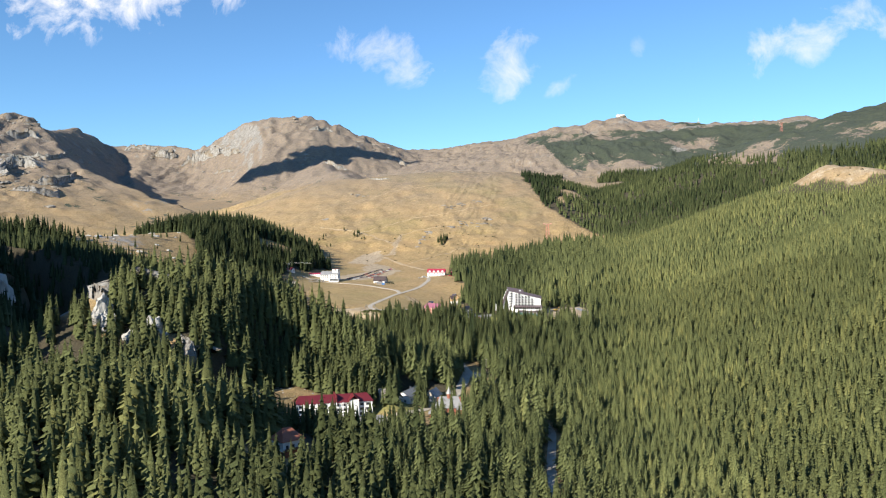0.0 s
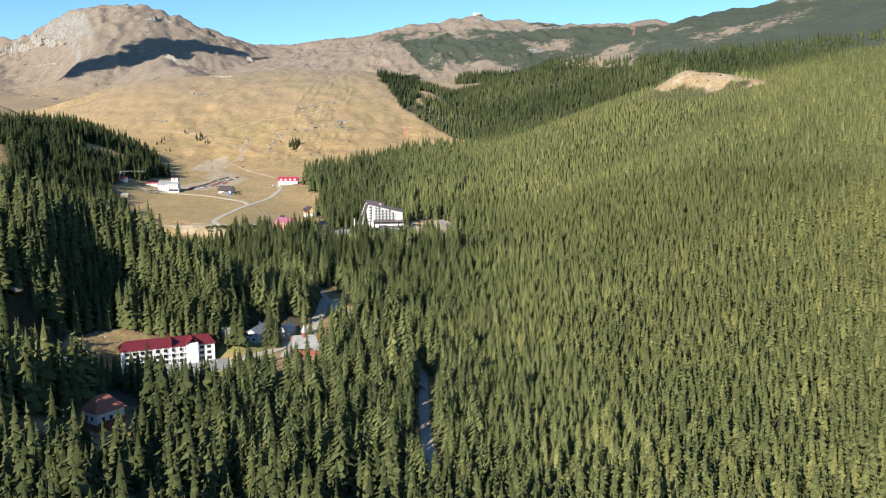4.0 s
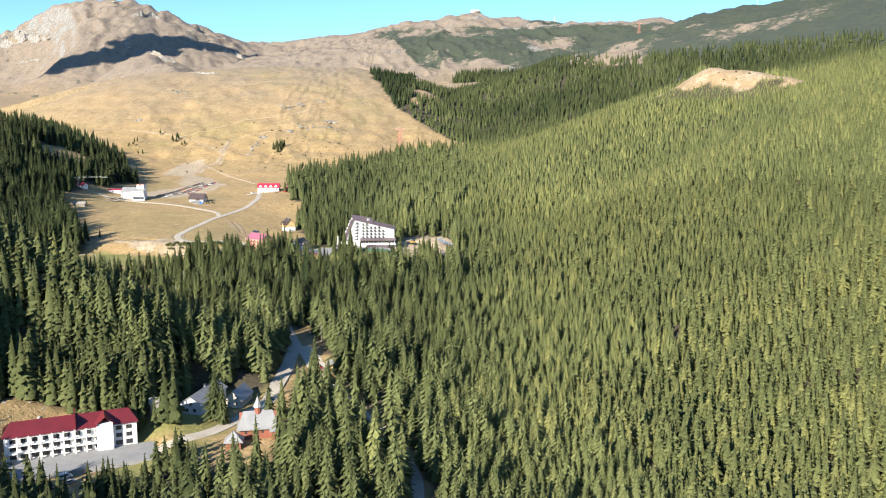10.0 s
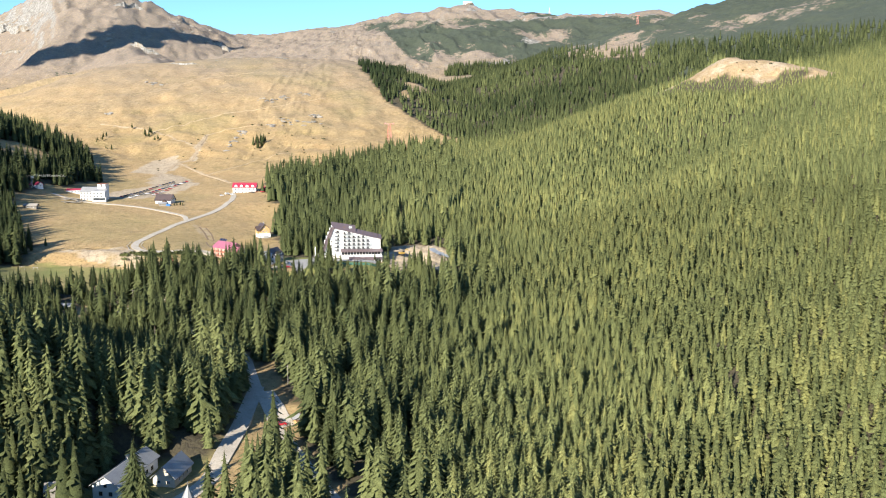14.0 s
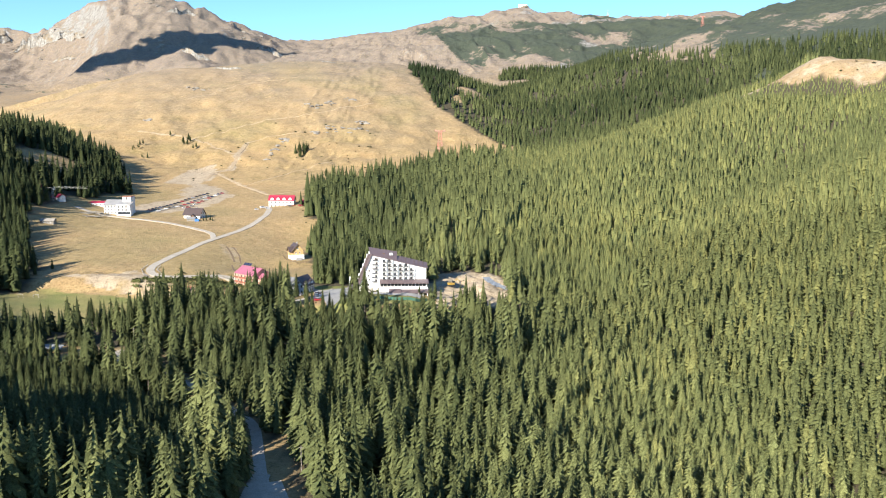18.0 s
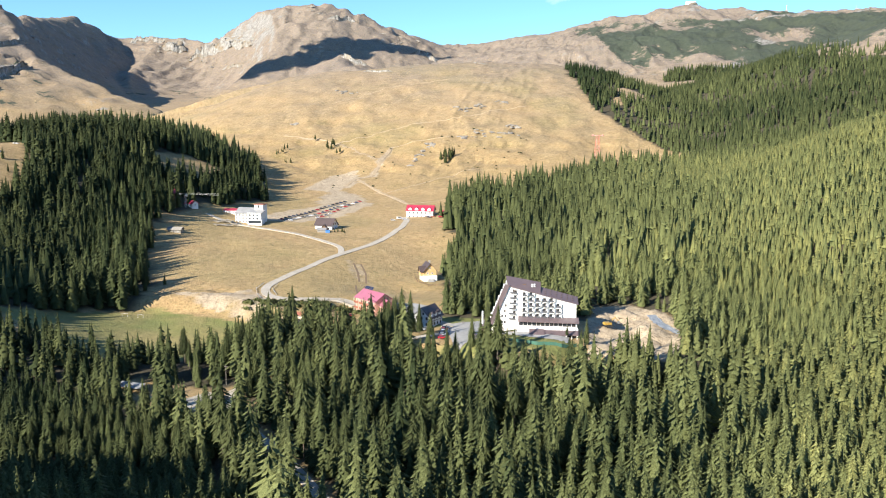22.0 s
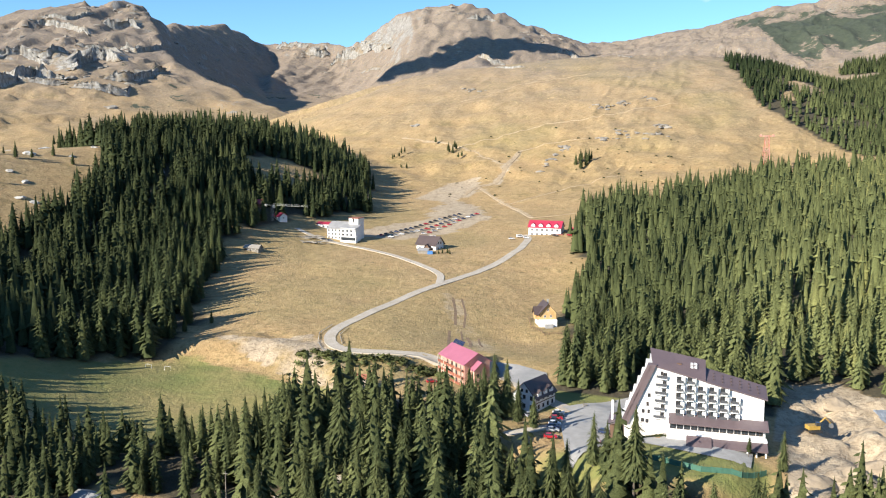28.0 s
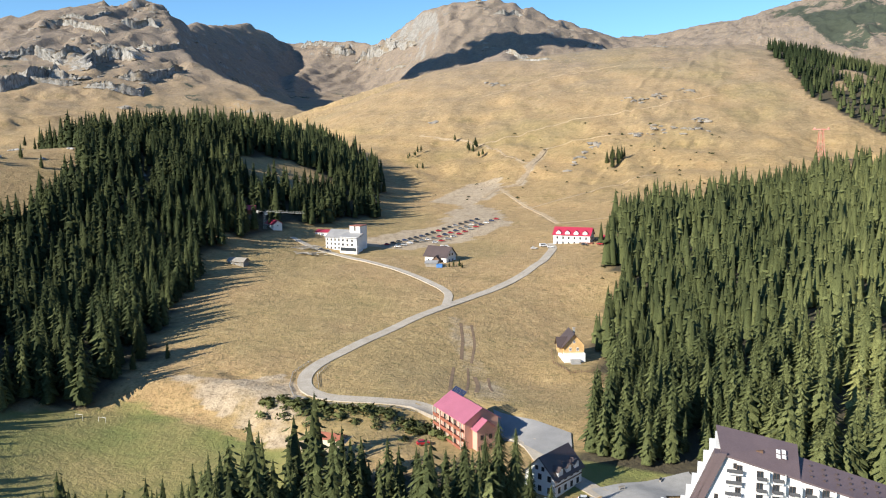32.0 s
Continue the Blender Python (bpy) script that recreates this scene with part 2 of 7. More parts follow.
# ---------- the lie of the land ----------
def vnoise(x, y, seed=0):
    """Smooth lattice noise from -1 to 1."""
    x, y = np.asarray(x, float), np.asarray(y, float)
    xi, yi = np.floor(x).astype(np.int64), np.floor(y).astype(np.int64)
    fx, fy = x - xi, y - yi
    fx, fy = fx * fx * fx * (fx * (fx * 6 - 15) + 10), fy * fy * fy * (fy * (fy * 6 - 15) + 10)

    def lattice(i, j):
        n = (i * 374761393 + j * 668265263 + seed * 974634777) & 0x7FFFFFFF
        n = ((n ^ (n >> 13)) * 1274126177) & 0x7FFFFFFF
        n = (n ^ (n >> 16)) & 0xFFFF
        return n / 32767.5 - 1.0

    a, b = lattice(xi, yi), lattice(xi + 1, yi)
    c, d = lattice(xi, yi + 1), lattice(xi + 1, yi + 1)
    return (a + (b - a) * fx) * (1 - fy) + (c + (d - c) * fx) * fy


def fbm(x, y, size, octaves=4, seed=0):
    x, y = np.asarray(x, float), np.asarray(y, float)
    total, amp = np.zeros(x.shape), 1.0
    for k in range(octaves):
        total += amp * vnoise(x / size + 17.3 * k, y / size - 9.1 * k, seed + k)
        size, amp = size * 0.5, amp * 0.5
    return total


def near_line(x, y, pts):
    """Distance to a line of (x, y, ...) corners, the side (+ to the right of the way along it), and what the corners carry there."""
    best = np.full(x.shape, 1e9)
    side, carried = np.zeros(x.shape), np.zeros(x.shape + (len(pts[0]) - 2,))
    for a, b in zip(pts[:-1], pts[1:]):
        dx, dy = b[0] - a[0], b[1] - a[1]
        t = np.clip(((x - a[0]) * dx + (y - a[1]) * dy) / (dx * dx + dy * dy), 0, 1)
        ox, oy = x - a[0] - t * dx, y - a[1] - t * dy
        d = np.hypot(ox, oy)
        closer = d < best
        best = np.where(closer, d, best)
        side = np.where(closer, np.sign(ox * dy - oy * dx), side)
        for k in range(carried.shape[-1]):
            carried[..., k] = np.where(closer, a[2 + k] + t * (b[2 + k] - a[2 + k]), carried[..., k])
    return best, side, carried


def ridge(x, y, pts, left, right, blunt=20.0):
    """A ridge through (x, y, height): its flanks fall at these slopes to the left and right of the way along it."""
    out = np.full(x.shape, -1e9)
    for a, b in zip(pts[:-1], pts[1:]):
        d, side, h = near_line(x, y, [a, b])
        slope = np.where(side > 0, right, left)
        fall = np.sqrt(d * d + blunt * blunt) - blunt
        out = np.maximum(out, h[..., 0] - slope * fall)
    return out


def blend(a, b, soft):
    """The higher of two grounds, with a hollow of that softness between them."""
    m = np.maximum(a, b)
    return m + soft * np.log1p(np.exp(-np.abs(a - b) / soft))


def step(v, lo, hi):
    t = np.clip((v - lo) / (hi - lo), 0, 1)
    return t * t * (3 - 2 * t)


FLOOR_Y = (-1500, -300, 250, 400, 560, 700, 790, 920, 1080, 1220, 1400, 1700, 2200, 3000, 5200)
FLOOR_Z = (-10, 2, 14, 14, 20, 29, 38, 49, 60, 72, 92, 118, 160, 240, 340)
EAST = [(760, -900, 220), (700, 100, 215), (560, 800, 224), (420, 1040, 186), (335, 1118, 189), (285, 1168, 160), (150, 1275, 92), (20, 1360, 74)]
HILL = [(-620, 1710, 208), (-540, 1775, 250), (-430, 1815, 260), (-300, 1850, 268), (-200, 1885, 270), (-125, 1945, 250), (-60, 2030, 215)]
HILL_FOOT = [(-300, 1850, 262), (-150, 1600, 158), (-20, 1400, 78)]
PEAK = [(-2554, 4080, 613), (-2499, 4150, 618), (-2298, 4150, 620), (-2122, 4100, 602), (-1969, 4020, 640), (-1755, 3950, 684), (-1564, 3900, 723),
        (-1379, 3850, 721), (-1311, 3860, 707), (-1191, 3880, 652), (-1009, 3900, 576), (-949, 4100, 568)]
PEAK_SPUR = [(-1360, 3840, 700), (-1190, 3480, 470), (-1010, 3050, 380), (-800, 2700, 320), (-560, 2250, 270), (-400, 2110, 300)]
BACK = [(-1700, 4700, 600), (-900, 4300, 575), (-350, 3900, 565), (0, 3520, 576), (137, 3438, 592), (420, 3300, 548), (760, 3150, 530)]
RIGHT = [(760, 3150, 528), (700, 2750, 440), (860, 2330, 480), (1150, 1900, 468), (1500, 1200, 430), (1700, 0, 400)]
LEFT_FRONT = [(-3000, 1700, 455), (-2277, 2050, 473), (-2135, 2200, 493), (-2072, 2280, 510), (-1992, 2350, 532), (-1923, 2480, 540)]
LEFT = [(-1923, 2480, 540), (-1928, 2560, 515), (-1942, 2640, 491), (-2157, 2950, 545), (-2437, 3400, 615), (-2588, 3800, 674), (-2595, 3950, 650), (-2554, 4080, 613)]
WOODS = [(-900, 420, 150), (-720, 690, 128), (-585, 860, 122), (-552, 1000, 128), (-555, 1150, 136), (-565, 1320, 122), (-530, 1440, 102)]
# high ground out of view, added and raised to keep the gorge in shade
GORGE_WALL = [(-900, -500, 330), (-640, 60, 315), (-510, 180, 250), (-465, 212, 185)]
SHADE_RIDGE = [(-1100, 60, 370), (-780, 180, 375), (-690, 260, 345), (-650, 340, 280)]
LEFT_SPUR = [(-1925, 2540, 515), (-1900, 2500, 454), (-1698, 2330, 379), (-1512, 2170, 301), (-1410, 2110, 253), (-1312, 2080, 216), (-1217, 2060, 186)]
LEVELS = [(-183, 353, 17, 24.0), (-172, 400, 22, 27.0), (-140, 408, 16, 23.0), (-134, 362, 28, 12.5), (-74, 386, 22, 16.0), (-60, 703, 20, 45.0), (-98, 728, 22, 38.5), (-157, 779, 15, 34.0), (-112, 746, 13, 37.0), (-144, 868, 13, 38.6), (-103, 428, 16, 15.5), (-89, 432, 10, 15.5), (-60, 478, 9, 16.5), (-124, 258, 13, 21.5), (-178, 635, 30, 26.0)]
KNOLL = [(-290, 390, 88), (-258, 418, 92), (-215, 450, 76), (-170, 500, 42)]
CRAGGY = [(-1480, 1830, 170), (-1650, 1960, 170), (-1850, 2120, 200), (-1900, 2400, 110), (-1780, 2420, 90), (-1985, 3900, 120), (-1830, 3860, 110), (-2300, 4060, 130), (-2450, 4130, 60), (-1400, 3740, 80), (-1020, 3700, 90), (-1930, 2700, 160), (-1200, 3330, 70)]
COMBE = [(-1150, 2230, 178), (-1496, 2661, 208), (-1683, 3146, 270), (-1900, 3500, 360), (-2150, 3800, 470)]
GORGE = [(-560, 640), (-450, 575), (-385, 500), (-345, 445), (-328, 390), (-340, 320), (-360, 200), (-380, 60)]
PLATEAU = [(-760, 640, 135), (-560, 650, 116), (-480, 615, 98)]
FORE_KNOLL = [(-240, 198, 26), (-225, 218, 41), (-211, 235, 53), (-186, 252, 40)]


def ground_height(x, y):
    x, y = np.asarray(x, float), np.asarray(y, float)
    z = np.interp(y, FLOOR_Y, FLOOR_Z)
    # the floor tips up a little away from its middle line
    mid = np.interp(y, (0, 700, 1000, 1400), (-60, -120, -250, -330))
    z = z + 0.02 * np.abs(x - mid)
    z = blend(z, ridge(x, y, EAST, 0.42, 0.345, 60), 9)
    z = z + 20 * np.exp(-((x - 335) ** 2 + (y - 1108) ** 2) / 44.0 ** 2) + 13 * np.exp(-((x - 385) ** 2 + (y - 1060) ** 2) / 40.0 ** 2) + 3 * step(-np.hypot(x - 345, y - 1090), -90, -50) * fbm(x, y, 30, 3, 83)
    z = blend(z, ridge(x, y, HILL, 0.32, 0.43, 100), 12)
    z = blend(z, ridge(x, y, HILL_FOOT, 0.40, 0.33, 60), 10)
    z = blend(z, ridge(x, y, WOODS, 0.22, 0.52, 40), 9)
    z = blend(z, ridge(x, y, GORGE_WALL, 0.8, 0.95, 25), 6)
    z = blend(z, ridge(x, y, SHADE_RIDGE, 0.8, 0.9, 25), 6)
    z = blend(z, ridge(x, y, KNOLL, 1.6, 0.58, 25), 6)
    z = blend(z, ridge(x, y, FORE_KNOLL, 0.8, 0.40, 25), 6)
    # the meadow dips towards the stream, and the hotel stands on a spur of the slope
    z = z - 8 * step(x, -225, -150) * step(y, 790, 850) * (1 - step(y, 930, 1010)) * (1 - step(x, -120, -60))
    z = z + 11 * np.exp(-((x + 4) ** 2 + (y - 735) ** 2) / 45.0 ** 2)
    # playing field cut level below a bank
    z = z - 6.5 * step(-np.hypot((x + 255) / 1.35, y - 722), -58, -42)
    z = blend(z, ridge(x, y, PLATEAU, 0.35, 0.9, 20), 6)
    d, _, _ = near_line(x, y, GORGE)
    z = z - (z - 6) * 0.92 * step(-d + 7 * fbm(x, y, 40, 3, 13), -44, -16)
    # high ground
    far = step(y + 0.35 * np.abs(x), 1500, 2400)
    m = ridge(x, y, PEAK, 0.45, 0.50, 20)
    m = np.maximum(m, ridge(x, y, PEAK_SPUR, 0.42, 0.55, 30))
    m = blend(m, ridge(x, y, BACK, 0.42, 0.30, 60), 10)
    m = blend(m, ridge(x, y, RIGHT, 0.42, 0.33, 70), 10)
    m = blend(m, ridge(x, y, LEFT, 0.4, 0.80, 12), 6)
    # the combe between the left massif and the peak, scooped by ice
    d, _, floor = near_line(x, y, COMBE)
    m = np.minimum(m, floor[..., 0] + 0.0022 * np.maximum(d - 50, 0) ** 2 + 600 * step(d, 380, 600))
    m = np.maximum(m, ridge(x, y, LEFT_SPUR, 1.0, 0.42, 10))
    d, side, _ = near_line(x, y, LEFT_SPUR)
    m = blend(m, ridge(x, y, LEFT_FRONT, 0.4, 0.37, 25) - np.where(side < 0, 0.9 * d, 0.0), 3)
    west = step(-x, 700, 1300)
    rough = fbm(x, y, 420, 3, 11) * 16 * far * (1 - 0.6 * west) + fbm(x, y, 70, 4, 5) * 5 * far
    # gullies run down the slopes; broken cliff bands cross them
    gully = 1 - np.abs(fbm(x + 0.35 * y, 0.45 * y - 0.2 * x, 80, 5, 27))
    high = step(m, 230, 400)
    rough = rough + (gully - 0.7) * 15 * far * high
    tall = m + rough
    bench = 48.0
    lift = tall / bench + 0.5 * fbm(x, y, 520, 2, 29) + 0.12 * fbm(x, y, 50, 2, 43) + 0.11 * fbm(x, y, 17, 2, 45)
    frac = lift - np.floor(lift)
    terrace = (step(frac, 0.40, 0.58) - frac) * bench
    craggy = np.zeros(x.shape)
    for cx, cy, wide in CRAGGY:
        craggy = np.maximum(craggy, np.exp(-((x - cx) ** 2 + (y - cy) ** 2) / wide ** 2))
    craggy = far * step(fbm(x, y, 200, 4, 37) + 1.5 * craggy, 0.55, 0.95) * (0.12 + 0.25 * step(fbm(x, y, 65, 3, 49), -0.35, 0.35))
    spires = np.abs(fbm(x, y, 24, 3, 47)) * 7 * craggy
    z = blend(z, tall + terrace * craggy + spires, 10)
    for px, py, wide, level in LEVELS:
        near = step(-np.hypot(x - px, y - py), -1.7 * wide, -wide)
        z = z * (1 - near) + level * near
    pasture = step(y, 1230, 1330) * step(-x, -60, 60) * (1 - far)
    z = z + (fbm(x, y + 0.4 * x, 34, 4, 53) * 2.4 - np.abs(fbm(x, 0.4 * y, 22, 3, 57)) * 2.2) * pasture
    # low steps where the hill's turf has slipped
    tread = (z + 5 * fbm(x, y, 90, 3, 59)) / 17.0
    tread = tread - np.floor(tread)
    z = z + 2.6 * (step(tread, 0.35, 0.65) - tread) * pasture
    terrace_dug = step(-np.hypot((x + 8) / 36.0, (y - 738) / 60.0), -1.15, -0.88)
    z = z * (1 - terrace_dug) + 43.5 * terrace_dug
    # the building site and the eroded bank of the playing field
    dug = step(-np.hypot((x + 8) / 24.0, (y - 742) / 58.0), -1.0, -0.8)
    z = z + dug * (2.8 * np.abs(fbm(x, y, 15, 3, 63)) - 1.8 + 1.3 * fbm(x, y, 6, 2, 65) - 2.2 * step(-np.abs(x + 12 + 0.25 * (y - 740)), -4, -1.5) * step(y, 700, 715) * (1 - step(y, 765, 780)))
    worn_bank = step(-near_line(x, y, [(-268, 786), (-240, 782), (-215, 770), (-190, 760)])[0], -15, -7)
    z = z + worn_bank * (0.9 * fbm(x, y, 8, 2, 73) - 0.6 * np.abs(fbm(x, y, 5, 2, 75)))
    z = z + fbm(x, y, 60, 3, 3) * 0.9 + fbm(x, y, 260, 2, 8) * 2.0 * step(y, 1150, 1400)
    return z


def spaced(*runs):
    """Grid lines: runs of (start, end, step)."""
    return np.unique(np.concatenate([np.arange(a, b, s) for a, b, s in runs]).round(3))


GRID_X = spaced((-4200, -2700, 45), (-2700, -2100, 12), (-2100, -1200, 8), (-1200, -640, 10), (-640, 320, 6), (-275, -180, 2.5), (-42, 22, 2.5), (320, 720, 9), (720, 1800, 28), (1800, 3200, 70))
GRID_Y = spaced((-1500, -200, 60), (-200, 200, 12), (200, 1480, 6), (684, 804, 3), (1480, 2400, 8), (2400, 3000, 11), (3000, 4200, 12), (4200, 4960, 30))
GX, GY = np.meshgrid(GRID_X, GRID_Y)
GZ = ground_height(GX, GY)


def gz(x, y):
    """The height of the ground sheet at a place."""
    x, y = np.asarray(x, float), np.asarray(y, float)
    i = np.clip(np.searchsorted(GRID_X, x) - 1, 0, len(GRID_X) - 2)
    j = np.clip(np.searchsorted(GRID_Y, y) - 1, 0, len(GRID_Y) - 2)
    u, v = (x - GRID_X[i]) / (GRID_X[i + 1] - GRID_X[i]), (y - GRID_Y[j]) / (GRID_Y[j + 1] - GRID_Y[j])
    return (GZ[j, i] * (1 - u) + GZ[j, i + 1] * u) * (1 - v) + (GZ[j + 1, i] * (1 - u) + GZ[j + 1, i + 1] * u) * v


def inside(x, y, poly):
    x, y = np.asarray(x, float), np.asarray(y, float)
    hit = np.zeros(x.shape, bool)
    for (ax, ay), (bx, by) in zip(poly, poly[1:] + poly[:1]):
        if ay != by:
            hit ^= ((ay > y) != (by > y)) & (x < (bx - ax) * (y - ay) / (by - ay) + ax)
    return hit


def quick_mesh(name, verts, quads=None, tris=None):
    me = bpy.data.meshes.new(name)
    faces = quads if quads is not None else tris
    k = faces.shape[1]
    me.vertices.add(len(verts))
    me.vertices.foreach_set("co", np.ascontiguousarray(verts, np.float32).ravel())
    me.loops.add(faces.size)
    me.loops.foreach_set("vertex_index", np.ascontiguousarray(faces, np.int32).ravel())
    me.polygons.add(len(faces))
    me.polygons.foreach_set("loop_start", np.arange(0, faces.size, k, dtype=np.int32))
    me.update(calc_edges=True)
    return me


MEADOW = [(-320, 668), (-298, 776), (-326, 821), (-362, 870), (-385, 914), (-400, 965), (-400, 1042), (-386, 1117), (-455, 1280), (-505, 1425), (-900, 1500), (-1500, 1900), (-900, 2300),
          (-400, 2150), (-235, 1930), (-160, 1840), (-90, 1640), (10, 1443), (-58, 1343), (-141, 1251), (-174, 1210), (-195, 1160), (-176, 1060), (-152, 988), (-149, 938),
          (-129, 837), (-112, 788), (-103, 700), (-150, 752), (-190, 735), (-199, 715), (-252, 672)]
FIELD = [(-330, 690), (-318, 728), (-285, 766), (-228, 758), (-193, 752), (-190, 735), (-199, 712), (-262, 672)]
DIG = [(-32, 728), (-36, 792), (-14, 803), (10, 780), (14, 720), (6, 684), (-28, 688), (-30, 708)]
SCAR = [(240, 1112), (268, 1092), (300, 1080), (318, 1066), (345, 1034), (375, 1030), (408, 998), (445, 1015), (400, 1075), (350, 1130), (300, 1150), (255, 1130)]
MAIN_ROAD = [(-100, 748), (-118, 760), (-131, 778), (-150, 792), (-170, 793), (-200, 787), (-213, 785), (-223, 789), (-231, 801), (-233, 818), (-230, 848), (-227, 882), (-221, 912), (-212, 949), (-207, 981), (-207, 1021), (-214, 1063), (-222, 1078)]
SIDE_ROAD = [(-222, 912), (-229, 932), (-240, 944), (-261, 960), (-289, 976), (-316, 989), (-342, 1001), (-362, 1006), (-385, 1012)]
TRENCH = [(-338, 1245), (-341, 1287), (-324, 1300), (-331, 1355), (-334, 1410)]
TRENCH_TWO = [(-341, 1287), (-312, 1250), (-284, 1215), (-254, 1174), (-239, 1149)]
HILL_PATH = [(-497, 1428), (-450, 1425), (-413, 1418), (-370, 1385), (-340, 1363)]
VALLEY_ROAD = [(-2, 230), (-6, 285), (-8, 345), (-19, 389), (-36, 420), (-60, 470), (-78, 516), (-92, 560), (-130, 600), (-165, 625), (-176, 655), (-150, 690), (-110, 715), (-92, 735)]
LOWER_ROAD = [(-170, 318), (-150, 360), (-110, 375), (-90, 392), (-76, 425), (-75, 470), (-78, 516)]
WHEEL_TRACKS = [(-206, 895), (-192, 868), (-179, 848), (-166, 826), (-155, 812)]
SCREE = [(-378, 1208), (-340, 1212), (-330, 1250), (-350, 1322), (-380, 1300)]
LOT = [(-362, 1032), (-338, 1030), (-300, 1034), (-278, 1100), (-272, 1150), (-296, 1178), (-318, 1215), (-345, 1215), (-338, 1170), (-326, 1120), (-350, 1075)]
BANK = [(-294, 787), (-268, 775), (-232, 763), (-215, 755), (-185, 749), (-184, 759), (-200, 768), (-212, 776), (-224, 791), (-240, 800), (-252, 787), (-270, 784)]


def scarred(x, y):
    return inside(x + 13 * vnoise(x / 19, y / 19, 15), y + 22 * vnoise(x / 23, y / 23, 17), SCAR)


def litter(x, y):
    """Where spruces have strewn the ground with brown needles."""
    z = GZ.ravel()
    return np.where(wooded(x, y, z, np.full(x.shape, 0.5)), 1.0, 0.0)


def zones(x, y, grid_z):
    """What covers the ground: rock, green lawn, bare earth, dwarf pine."""
    gy, gx = np.gradient(grid_z, GRID_Y, GRID_X)
    steep = np.hypot(gx, gy).ravel()
    z = grid_z.ravel()
    far = step(y + 0.35 * np.abs(x), 1500, 2300)
    rock = 0.62 * step(steep + 0.25 * fbm(x, y, 40, 3, 19), 1.08, 1.5) * far + step(z + fbm(x, y, 150, 3, 21) * 60, 460, 680) * 0.1 * far
    rock = np.maximum(rock, step(steep, 0.75, 1.0) * step(-near_line(x, y, GORGE)[0], -75, -60))
    rock = np.maximum(rock, 0.5 * step(fbm(x, y, 130, 4, 31), 0.6, 0.95) * step(y, 1250, 1500) * (0.45 + 0.3 * far))
    rock = np.maximum(rock, 0.5 * step(fbm(x, y, 70, 4, 33), 0.1, 0.7) * step(-x, 470, 520) * step(y, 760, 830) * step(-y, -1400, -1250))
    lot = inside(x + 4 * vnoise(x / 9, y / 9, 5), y + 4 * vnoise(x / 8, y / 8, 6), LOT)
    lawn = np.where(inside(x, y, FIELD), 0.74 + 0.26 * vnoise(x / 18, y / 18, 4), 0.0)
    lawn = np.maximum(lawn, (0.16 * step(fbm(x, y, 70, 3, 41), -0.1, 0.7) * step(-y, -1350, -1100) + 0.18 * step(fbm(x, y, 120, 4, 44), 0.1, 0.8) * (1 - far)) * inside(x, y, MEADOW))
    d, _, _ = near_line(x, y, [(-88, 695), (-66, 694), (-44, 697)])
    lawn = np.maximum(lawn, 0.95 * step(-d, -14, -9))
    d, _, _ = near_line(x, y, [(-112, 756), (-98, 772), (-84, 782)])
    lawn = np.maximum(lawn, 0.95 * step(-d, -15, -9))
    d, _, _ = near_line(x, y, [(-126, 392), (-108, 402), (-94, 396)])
    lawn = np.maximum(lawn, 0.85 * step(-d, -14, -7))
    d, _, _ = near_line(x, y, [(-112, 415), (-98, 425), (-90, 450)])
    lawn = np.maximum(lawn, 0.8 * step(-d, -16, -8))
    d, _, _ = near_line(x, y, [(-112, 362), (-96, 376)])
    lawn = np.maximum(lawn, 0.85 * step(-d, -12, -6))
    dirt = np.where(inside(x, y, DIG), 0.95, 0.0)
    dirt = np.maximum(dirt, np.where(inside(x, y, SCREE), 1.0, 0.0))
    dirt = np.maximum(dirt, np.where(scarred(x, y), 0.32 + 0.46 * vnoise(x / 9, y / 9, 3), 0.0))
    dirt = np.maximum(dirt, np.where(inside(x, y, BANK), 0.65 + 0.35 * vnoise(x / 7, y / 7, 9), 0.0))
    for line, wide, much in ((TRENCH, 3.0, 0.85), (TRENCH_TWO, 2.5, 0.7), (HILL_PATH, 2.0, 0.6), (WHEEL_TRACKS, 5.0, 0.45)):
        d, _, _ = near_line(x, y, line)
        dirt = np.maximum(dirt, much * step(-d, -2.2 * wide, -0.6 * wide))
    dirt = np.maximum(dirt, np.where(lot, 0.95 + 0.3 * vnoise(x / 6, y / 6, 7), 0.0))
    patchy = fbm(x, y, 190, 5, 51)
    pine = step(x + 0.28 * (y - 2200), 0, 90) * step(y, 1850, 2050) * (0.80 + 0.75 * patchy - 0.7 * step(z + 40 * patchy, 480, 545))
    pine = np.maximum(pine, step(x, 330, 480) * step(y, 1000, 1300) * (0.95 + 0.5 * patchy - 0.8 * step(z + 30 * patchy, 430, 468)))
    glade = step(-np.hypot((x - 30) / 140, (y - 2270) / 70), -1.1, -0.9)
    pine = pine * (1 - glade)
    pine = np.maximum(pine, 0.5 * step(fbm(x, y, 60, 4, 61), 0.5, 0.85) * far * step(-x, 300, 900) * step(-z, -400, -310))
    rock = np.maximum(rock, step(x, 0, 200) * step(y, 1900, 2100) * step(fbm(x, y, 75, 4, 67), 0.22, 0.55) * 0.85)
    return np.stack([np.clip(rock, 0, 1), np.clip(lawn, 0, 1), np.clip(dirt, 0, 1), np.clip(pine, 0, 1)], -1)


